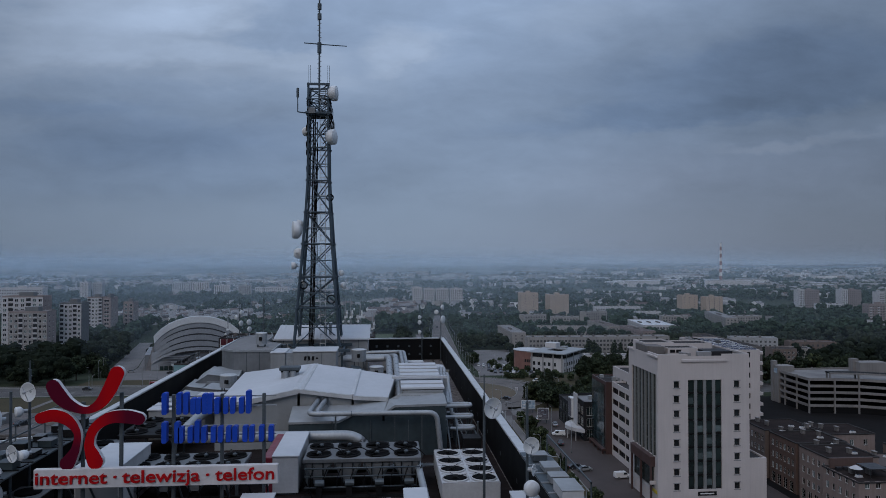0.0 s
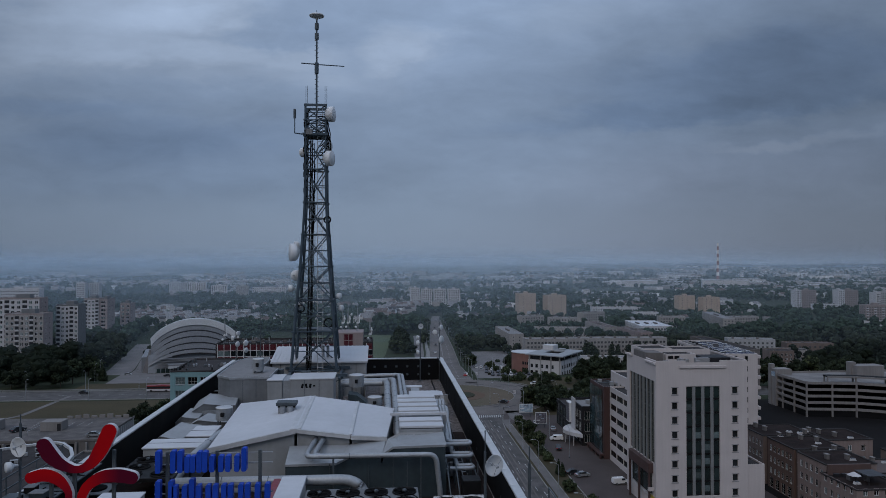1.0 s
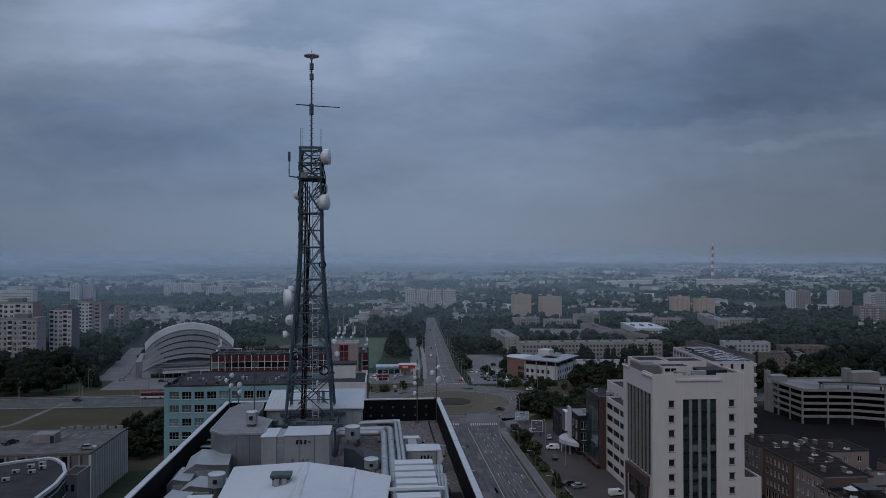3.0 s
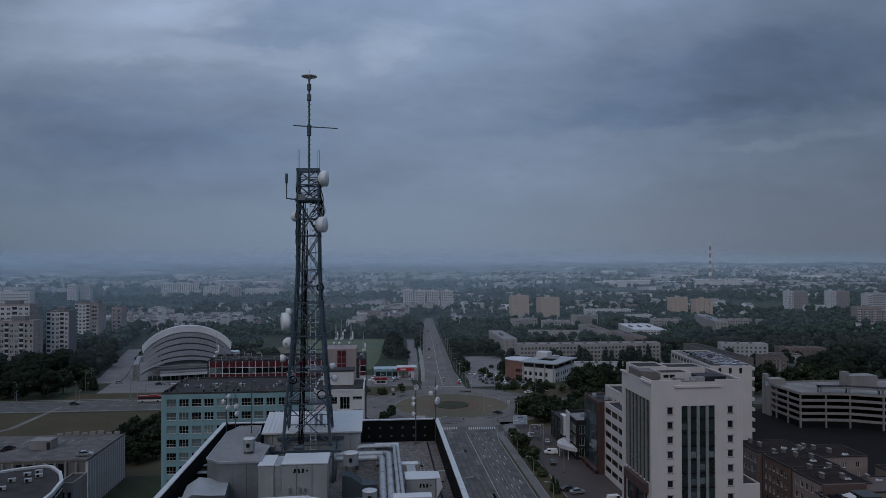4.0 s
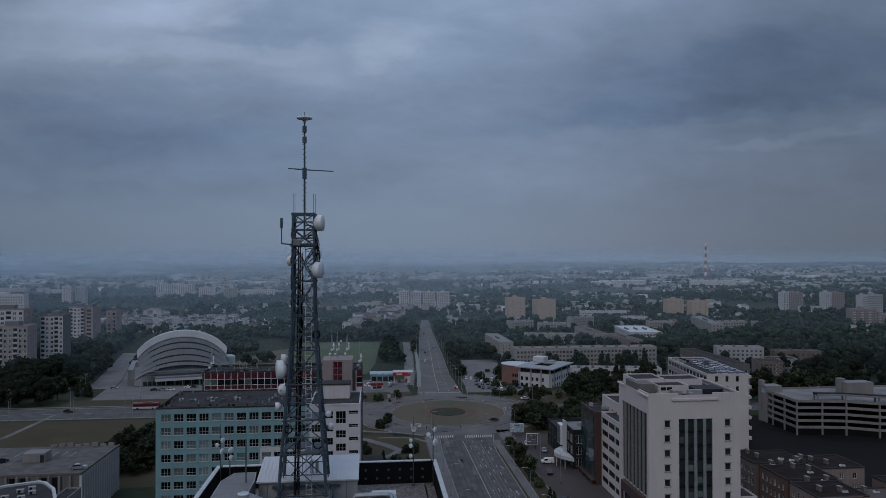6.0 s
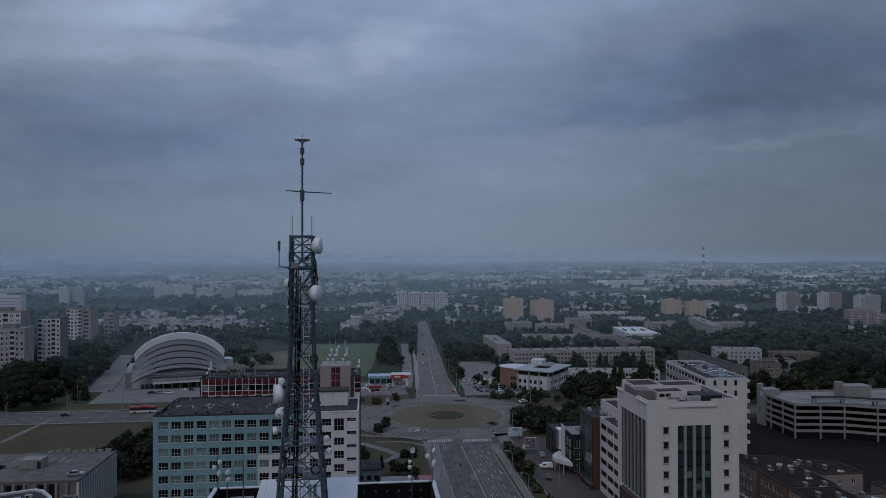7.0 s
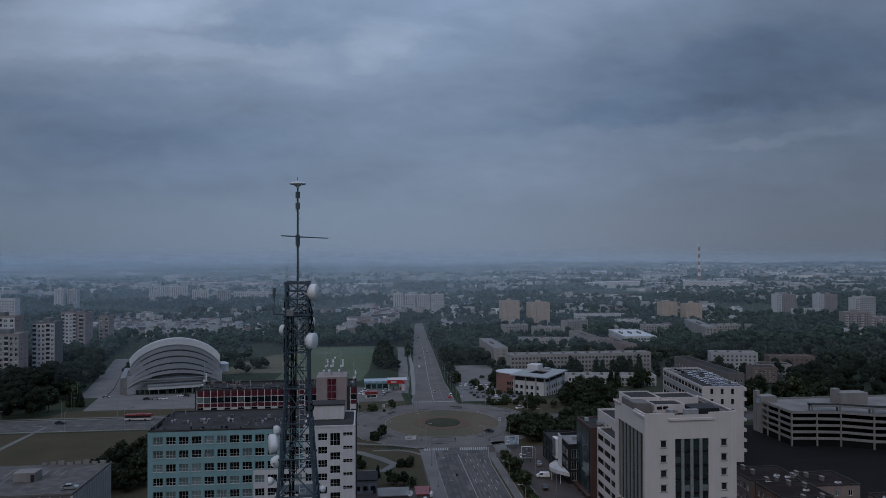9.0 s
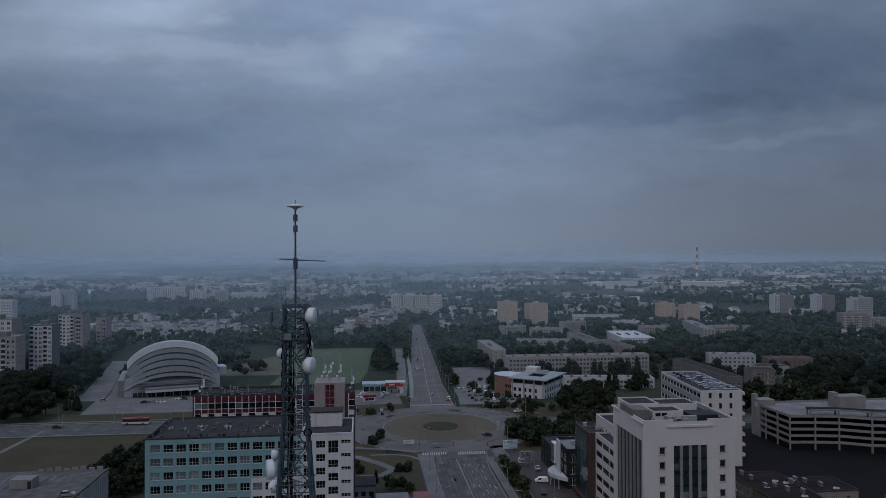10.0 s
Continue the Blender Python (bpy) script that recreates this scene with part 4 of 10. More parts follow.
def machine_room():
    t = thing("machine_room", 0, 0, TZ, 0, "pale-roofed rooftop machine room with grey-green sheet walls", "machine room")
    z = lambda v: v - TZ
    left = [(-7.9, 33.2, z(54.75)), (-4.05, 33.4, z(55.5)), (-4.05, 40.4, z(55.65)), (-8.3, 42.6, z(54.85))]
    mid = [(-4.05, 33.4, z(55.5)), (-1.55, 33.3, z(55.2)), (-1.45, 40.0, z(55.35)), (-4.05, 40.4, z(55.65))]
    right = [(-1.53, 33.3, z(55.17)), (0.12, 33.3, z(55.08)), (0.55, 39.2, z(55.12)), (-1.43, 40.0, z(55.32))]
    for p in (left, mid, right):
        part("roof", slab_poly(p, 0.14), M["roof_white"], t, "pale sheet roof")
        part("wall", under(inset(p, 0.15, -0.14), 0), M["panel_grey"], t, "pale grey sheet wall")
    part("ridge_flashing", slab_poly([(-4.3, 33.38, z(55.48)), (-3.8, 33.38, z(55.5)), (-3.8, 40.42, z(55.65)), (-4.3, 40.42, z(55.62))], 0.03), M["zinc"], t)
    part("seam_flashing", slab_poly([(-1.62, 33.28, z(55.22)), (-1.46, 33.28, z(55.22)), (-1.36, 40.0, z(55.37)), (-1.52, 40.0, z(55.37))], 0.04), M["zinc"], t)
    part("eaves_trim", slab_poly([(-7.95, 33.12, z(54.74)), (-4.05, 33.32, z(55.49)), (-4.05, 33.39, z(55.49)), (-7.95, 33.19, z(54.74))], 0.22), M["zinc"], t)
    part("eaves_trim", slab_poly([(-4.05, 33.3, z(55.49)), (-1.55, 33.2, z(55.19)), (-1.55, 33.29, z(55.19)), (-4.05, 33.39, z(55.49))], 0.18), M["zinc"], t)
    part("eaves_trim", slab_poly([(-1.53, 33.2, z(55.16)), (0.12, 33.2, z(55.07)), (0.12, 33.29, z(55.07)), (-1.53, 33.29, z(55.16))], 0.18), M["zinc"], t)
    # lower front block of grey-green sheet
    low = [(-4.3, 31.9), (2.75, 31.9), (2.75, 33.48), (-4.3, 33.48)]
    bm = bmesh.new()
    prism(bm, low, 0, z(54.25))
    part("wall", bm, M["wall_green"], t, "grey-green sheet wall")
    # sloping top pieces over the front wall
    for pts in ([(-4.3, 31.85, z(54.3)), (-2.1, 31.85, z(54.32)), (-1.6, 33.35, z(54.72)), (-4.3, 33.35, z(54.72))],
                [(-2.1, 31.85, z(54.32)), (-1.5, 31.85, z(54.62)), (-0.1, 31.85, z(54.66)), (0.1, 33.35, z(54.92)), (-1.6, 33.35, z(54.72))],
                [(-0.1, 31.85, z(54.66)), (0.4, 31.85, z(54.98)), (2.75, 31.85, z(55.02)), (2.75, 33.45, z(55.2)), (0.72, 33.45, z(55.2)), (0.15, 33.35, z(54.95))]):
        part("roof", slab_poly(pts, 0.1), M["panel_grey"], t, "folded pale grey roof sheet")
        part("wall", under(inset(pts, 0.06, -0.1), z(54.2)), M["wall_green"], t)
    # ribbed pale cover boards over the duct
    for k in range(7):
        part("cover_board", B(0.72, 33.62 + k * 1.0, z(55.34 + 0.03 * k), 2.8, 34.36 + k * 1.0, z(55.46 + 0.03 * k), 0.02), M["roof_white"], t, "pale metal cover board")
    part("duct_box", B(0.8, 33.5, 0, 2.72, 40.5, z(55.3)), M["panel_grey"], t)
    part("crossbar", B(0.3, 35.45, z(55.55), 3.05, 35.6, z(55.67)), M["roof_white"], t)
    part("post", B(2.9, 35.4, 0, 3.04, 35.6, z(55.55)), M["galv"], t)
    # wall seams
    for x in (-2.4, -0.7, 1.0):
        part("seam", B(x, 31.84, 0, x + 0.04, 31.9, z(54.3)), M["steel"], t)
    return t


machine_room()


def tub(bm, c, r, h, seg=14):
    tube(bm, c, (c[0], c[1], c[2] + h), r, seg)
    return bm


def roof_vents():
    # twin-flue chimney cap on the pale roof
    t = thing("chimney_cap", -5.0, 37.7, 55.1, 0, "metal chimney cap with twin flues on the pale roof", "chimney")
    part("base", B(-0.42, -0.3, -0.15, 0.42, 0.3, 0.55, 0.02), M["galv"], t)
    part("cap", B(-0.52, -0.36, 0.62, 0.52, 0.36, 0.80, 0.03), M["steel"], t)
    # solid dark block paints the shaded gap under the cap
    part("opening", B(-0.44, -0.3, 0.53, 0.44, 0.3, 0.63), M["dark_metal"], t)
    for x in (-0.17, 0.2):
        part("flue", tube(bmesh.new(), (x, -0.4, -0.2), (x, -0.4, 0.6), 0.14, 14), M["galv"], t)
    for x, y, z, r, h, leg in ((-1.9, 50.4, 54.35, 0.52, 0.75, 1), (-8.55, 49.7, 55.68, 0.38, 0.72, 1), (-8.9, 41.0, 54.3, 0.46, 0.62, 0), (-0.55, 42.6, 54.6, 0.42, 0.45, 0)):
        t = thing("roof_fan", x, y, TZ, 0, "round galvanised roof extract fan on a stand", "roof fan", "roof extract fans")
        zz = z - TZ
        part("drum", tub(bmesh.new(), (0, 0, zz), r, h), M["galv"], t)
        part("cowl", lathe(bmesh.new(), [(r * 1.03, zz + h), (r * 1.03, zz + h + 0.06), (r * 0.95, zz + h + 0.08), (0.02, zz + h + 0.05)], 14), M["zinc"], t)
        part("motor", B(-0.1, -r - 0.1, zz + h * 0.4, 0.1, -r + 0.05, zz + h * 0.75, 0.02), M["dark_metal"], t)
        for k in range(4):
            a = math.pi / 4 + k * math.pi / 2
            part("leg", B(math.cos(a) * r * 0.85 - 0.03, math.sin(a) * r * 0.85 - 0.03, 0, math.cos(a) * r * 0.85 + 0.03, math.sin(a) * r * 0.85 + 0.03, zz), M["steel"], t)


roof_vents()


def mark_bars(parent, x, y, z, w, h, m=None):
    """A maker's mark as plain dark bars."""
    for k, (a, b, s) in enumerate(((0, 0.2, 0.2), (0.26, 0.46, -0.2), (0.52, 0.74, 0.15), (0.80, 1.0, 0.0))):
        bm = B(-(b - a) * w / 2 * 0.7, -0.012, -h / 2 * (1 if k < 3 else 0.35), (b - a) * w / 2 * 0.7, 0, h / 2 * (1 if k < 3 else 0.35))
        ob = part("mark", bm, M["dark_metal"], parent, "dark painted maker's mark")
        ob.matrix_basis = pose(x + (a + b) / 2 * w, y, z, 0, s * 60, 0)


def air_handlers():
    # long pale unit with the mark, before the mast
    t = thing("air_handling_unit", -7.5, 46.9, TZ, 0, "long pale grey air handling unit before the mast", "air handler")
    part("body", B(1.45, 0, 0.25, 4.25, 2.3, 2.75, 0.03), M["panel_grey"], t)
    part("lid", B(1.40, -0.05, 2.75, 4.3, 2.35, 2.83, 0.015), M["roof_white"], t)
    part("end_section", B(0, 0.05, 0.25, 0.95, 2.25, 2.68, 0.03), M["panel_grey"], t)
    part("lid", B(-0.04, 0, 2.68, 0.97, 2.3, 2.76, 0.015), M["roof_white"], t)
    part("joint", B(0.95, 0.15, 0.25, 1.45, 2.2, 2.70, 0.02), M["galv"], t)
    part("base_frame", B(0, 0.1, 0, 4.25, 2.2, 0.25), M["steel"], t)
    for x in (2.35, 3.3):
        part("seam", B(x, -0.015, 0.3, x + 0.03, 0.01, 2.74), M["steel"], t)
    mark_bars(t, 2.15, 0, 2.35, 0.95, 0.28)
    for x in (1.9, 2.5, 2.8):
        part("valve", tub(bmesh.new(), (x, -0.2, 1.1), 0.09, 0.3, 8), M["galv"], t)
    # grey-green unit to its side, angled in plan
    t = thing("air_handling_unit", 0, 0, TZ, 0, "large grey-green sheet metal air handling unit with a felt roof", "air handler")
    plan = [(-11.0, 48.7), (-10.0, 47.7), (-7.5, 47.7), (-7.5, 51.4), (-8.8, 52.6), (-8.8, 55.4), (-9.0, 57.3), (-10.5, 57.2), (-11.1, 55.4)]
    part("body", prism(bmesh.new(), plan, 0.15, 2.72), M["sheet_metal"], t)
    grow = [(p[0] + (0.05 if p[0] > -9.4 else -0.05), p[1] + (0.05 if p[1] > 52 else -0.05)) for p in plan]
    part("lid", prism(bmesh.new(), grow, 2.72, 2.80), M["felt_grey"], t, "grey felt-covered lid")
    part("base_frame", prism(bmesh.new(), [(p[0] * 0.98 - 0.19, p[1] * 0.99 + 0.5) for p in plan], 0, 0.15), M["steel"], t)
    for (xa, ya), (xb, yb) in zip(grow, grow[1:] + grow[:1]):
        v = Vector((xb - xa, yb - ya, 0))
        part("lid_trim", B(0, -0.01, 2.70, v.length, 0.05, 2.84), M["galv"], t).matrix_basis = pose(xa, ya, 0, 0, 0, math.degrees(math.atan2(v.y, v.x)))
    for x in (-9.2, -8.35):
        part("seam", B(x, 47.685, 0.2, x + 0.025, 47.70, 2.7), M["steel"], t)
    # low pale trays with dark condensers between it and the parapet
    for k in range(4):
        t = thing("condenser", -12.55, 52.6 + 1.75 * k, TZ, 0, "dark condenser with a pale cover beside the parapet", "condenser", "condensers beside the parapet")
        part("body", B(0.05, 0.1, 0.25, 1.15, 1.1, 0.72, 0.02), M["dark_metal"], t)
        part("cover", B(0, -0.25, 0.72, 1.2, 0.25, 0.78, 0.01), M["panel_grey"], t)
        part("foot", B(0.1, 0.2, 0, 1.1, 1.0, 0.25), M["steel"], t)
        part("pipe", pipe(bmesh.new(), [(1.1, 0.6, 0.4), (1.3, 0.6, 0.45), (1.3, 1.6, 0.4)], 0.03, 6), M["galv"], t)
    # small unit to the right with the second mark
    t = thing("air_handling_unit", 1.7, 47.0, TZ, 0, "small pale air handling unit with a pointed hood", "air handler")
    part("body", B(0, 0, 0.25, 1.9, 1.5, 1.55, 0.03), M["panel_grey"], t)
    part("lid", B(-0.05, -0.05, 1.55, 1.95, 1.55, 1.62, 0.015), M["roof_white"], t)
    bm = extrude_xz(bmesh.new(), [(1.95, 0.3), (2.35, 1.0), (2.2, 1.6), (1.95, 1.62)], 0.05, 1.45)
    part("hood", bm, M["roof_white"], t)
    mark_bars(t, 0.85, 0, 1.15, 0.8, 0.26)
    part("base_frame", B(0.1, 0.1, 0, 1.8, 1.4, 0.25), M["steel"], t)
    part("stack", B(0.15, 1.7, 0, 0.75, 3.4, 1.5, 0.02), M["panel_grey"], t)
    part("shelf", B(-0.3, 3.5, 1.45, 1.0, 4.1, 1.55, 0.02), M["roof_white"], t)
    # rows of folded duct hoods beside the left parapet
    for x, y, w, d, h, rz in ((-11.75, 45.0, 2.6, 3.3, 1.65, 7), (-11.2, 41.8, 2.5, 1.7, 1.4, -4), (-11.9, 38.0, 1.6, 3.0, 1.45, -4), (-12.3, 43.6, 1.3, 2.4, 1.2, 3)):
        t = thing("duct_hood", x, y, TZ, rz, "folded pale sheet metal duct hood beside the parapet", "duct", "duct hoods")
        top = [(0.0, h * 0.72), (w * 0.28, h), (w * 0.62, h * 0.93), (w, h * 0.9)]
        bm = extrude_xz(bmesh.new(), [(0, 0.1), (w, 0.1)] + top[::-1], 0, d)
        part("body", bm, M["sheet_metal"], t)
        for (xa, za), (xb, zb) in zip(top, top[1:]):
            bm = slab_poly([(xa, -0.05, za + 0.03), (xb, -0.05, zb + 0.03), (xb, d + 0.05, zb + 0.03), (xa, d + 0.05, za + 0.03)], 0.03)
            part("flap", bm, M["panel_grey"], t)
        part("access_door", B(w * 0.25, -0.03, 0.25, w * 0.7, 0.0, h * 0.75, 0.008), M["galv"], t)
        part("stand", B(0.2, 0.2, 0, w - 0.2, d - 0.2, 0.12), M["steel"], t)
    for x, y, w, d, h in ((-10.0, 37.5, 1.2, 2.1, 1.5), (-11.5, 35.5, 2.7, 1.6, 1.45)):
        t = thing("ventilation_box", x, y, TZ, 0, "white rectangular ventilation box with a lid", "ventilation box", "ventilation boxes")
        part("body", B(0, 0, 0, w, d, h, 0.02), M["panel_grey"], t)
        part("lid", B(-0.06, -0.06, h, w + 0.06, d + 0.06, h + 0.08, 0.02), M["roof_white"], t)
        part("seam", B(-0.07, d / 2 - 0.02, h + 0.08, w + 0.07, d / 2 + 0.02, h + 0.1), M["galv"], t)
    # grey sheet casing with a folded front between the ducts
    t = thing("duct_casing", -2.4, 48.6, TZ, 0, "grey-green folded duct casing behind the machine room", "duct")
    bm = extrude_xz(bmesh.new(), [(0, 0), (2.3, 0), (2.3, 0.8), (1.3, 0.8), (0.6, 1.35), (0, 1.45)], 0, 1.2)
    part("body", bm, M["wall_green"], t)


air_handlers()


def fan_unit(name, x, y, w, d, z_top, rows, cols, body, label, vee):
    """A dry cooler: a deck of fans on a frame, with or without coil wedges beneath."""
    t = thing(name, x, y, TZ, 0, label, "cooling unit", "rooftop cooling units")
    zt = z_top - TZ
    deck = 0.16 if vee else zt - 0.35
    part("deck", B(0, 0, zt - deck, w, d, zt, 0.02), body, t)
    px, py = w / cols, d / rows
    r = min(px, py) * (0.40 if vee else 0.43)
    bm = lathe(bmesh.new(), [(r, 0.0), (r, 0.06), (r + 0.02, 0.07), (r + 0.035, 0.0)], 24)
    shroud = mesh_of("shroud", bm, body if not vee else M["dark_metal"])
    hub = mesh_of("hub", lathe(bmesh.new(), [(0.09, 0.0), (0.09, 0.1), (0.05, 0.13), (0.01, 0.135)], 10), M["dark_metal"] if not vee else M["steel"])
    bm = box(bmesh.new(), 0.07, -0.10, -0.004, r * 0.93, 0.10, 0.004, 0, pose(0, 0, 0.035, 22, 0, 0))
    blade = mesh_of("blade", bm, M["black_rubber"])
    # black disc above the deck paints the dark of the fan hole
    plate = mesh_of("fan_hole_disc", tube(bmesh.new(), (0, 0, 0.005), (0, 0, 0.02), r * 0.985, 24), M["black_rubber"])
    bm = bmesh.new()
    tube(bm, (-r * 1.02, 0, 0.1), (r * 1.02, 0, 0.1), 0.012, 4)
    bar = mesh_of("guard_bar", bm, M["dark_metal"])
    for i in range(rows):
        for j in range(cols):
            m = pose((j + 0.5) * px, (i + 0.5) * py, zt, 0, 0, 37 * (i + 3 * j))
            fan = shared("fan", shroud, t, m)
            shared("recess", plate, fan, Matrix())
            shared("hub", hub, fan, Matrix())
            for k in range(5 if vee else 0):
                shared("blade", blade, fan, pose(0, 0, 0, 0, 0, 72 * k))
            for k in range(2):
                shared("guard_bar", bar, fan, pose(0, 0, 0, 0, 0, 90 * k + 20))
    if vee and body is not M["dark_metal"]:
        for j in range(cols):
            xc = (j + 0.5) * px
            for s in (-1, 1):
                bm = slab_poly([(xc + s * px * 0.46, 0.06, zt - deck), (xc + s * px * 0.46, d - 0.06, zt - deck), (xc + s * 0.14, d - 0.06, 0.45), (xc + s * 0.14, 0.06, 0.45)], 0.07)
                part("coil", bm, M["steel"], t, "finned metal coil panel")
            part("end_panel", extrude_xz(bmesh.new(), [(xc - px * 0.43, zt - deck), (xc + px * 0.43, zt - deck), (xc + 0.12, 0.45), (xc - 0.12, 0.45)], 0.08, 0.12), M["cooler_grey"], t)
            for s in (-1, 1):
                part("stay", tube(bmesh.new(), (xc + s * 0.2, 0.02, 0.2), (xc + s * 0.2, 0.02, zt - deck), 0.025, 6), M["dark_metal"], t)
        part("rail", B(0, 0.0, 0.12, w, 0.12, 0.24), M["dark_metal"], t)
        part("rail", B(0, d - 0.12, 0.12, w, d, 0.24), M["dark_metal"], t)
    for sx in (0.1, w - 0.2):
        for sy in (0.1, d - 0.2):
            part("leg", B(sx, sy, 0, sx + 0.1, sy + 0.1, zt - deck), M["steel"], t)
    if not vee:
        for k in range(rows + 1):
            part("seam", B(0.02, k * py - 0.015 if 0 < k < rows else (0.0 if k == 0 else d - 0.03), zt, w - 0.02, (k * py + 0.015) if 0 < k < rows else (0.03 if k == 0 else d), zt + 0.03), body, t)
        part("rib", B(w / 2 - 0.03, 0.04, zt, w / 2 + 0.03, d - 0.04, zt + 0.04), body, t)
    return t


fan_unit("dry_cooler", -3.1, 26.9, 4.45, 2.35, 54.02, 2, 4, M["cooler_grey"], "grey v-shaped dry cooler with eight dark fans", True)
fan_unit("dry_cooler", -9.6, 26.2, 4.35, 2.3, 53.92, 2, 4, M["cooler_grey"], "grey v-shaped dry cooler with dark fans behind the sign", True)
fan_unit("dry_cooler", -11.6, 31.7, 2.6, 3.4, 53.9, 3, 2, M["dark_metal"], "dark dry cooler beside the parapet", True)
fan_unit("chiller", 1.95, 24.5, 2.05, 4.3, 53.75, 4, 2, M["white_unit"], "white chiller with eight round fan openings", False)


def cabinets():
    t = thing("chiller_cabinet", -4.55, 26.8, TZ, 0, "white cooling cabinet with a maroon end panel", "cooling unit")
    part("body", B(0.35, 0, 0.1, 1.3, 3.6, 1.45, 0.02), M["white_unit"], t)
    part("end_panel", B(0, 0.0, 0.1, 0.35, 3.6, 1.45, 0.02), M["maroon"], t, "maroon side panel")
    bm = lathe(bmesh.new(), [(0.16, 0), (0.16, 0.012)], 20, pose(0.175, -0.014, 0.62, 90) @ Matrix.Diagonal((0.6, 1.5, 1, 1)))
    part("emblem", bm, M["banner"], t, "pale oval emblem")
    part("lid", B(0.33, -0.04, 1.45, 1.34, 3.64, 1.52, 0.02), M["roof_white"], t)
    part("base", B(0.1, 0.1, 0, 1.2, 3.5, 0.1), M["steel"], t)
    for x, y, w, d, h, lab in ((-10.5, 24.9, 1.5, 3.2, 1.72, "white rooftop cabinet behind the sign"), (0.62, 22.3, 0.72, 1.5, 1.1, "small white rooftop cabinet with a lid"), (4.9 - 0.9, 21.0, 0.8, 1.6, 1.3, "pale metal cabinet beside the parapet"), (-4.6, 22.0, 1.0, 1.5, 1.15, "white rooftop cabinet with a lid")):
        t = thing("equipment_cabinet", x, y, TZ, 0, lab, "cabinet", "rooftop cabinets")
        part("body", B(0, 0, 0.08, w, d, h, 0.02), M["white_unit"], t)
        part("lid", B(-0.04, -0.04, h, w + 0.04, d + 0.04, h + 0.06, 0.015), M["roof_white"], t)
        part("base", B(0.08, 0.08, 0, w - 0.08, d - 0.08, 0.08), M["steel"], t)
        part("door", B(0.06, -0.02, 0.16, w - 0.06, 0.0, h - 0.08, 0.008), M["panel_grey"], t)


cabinets()


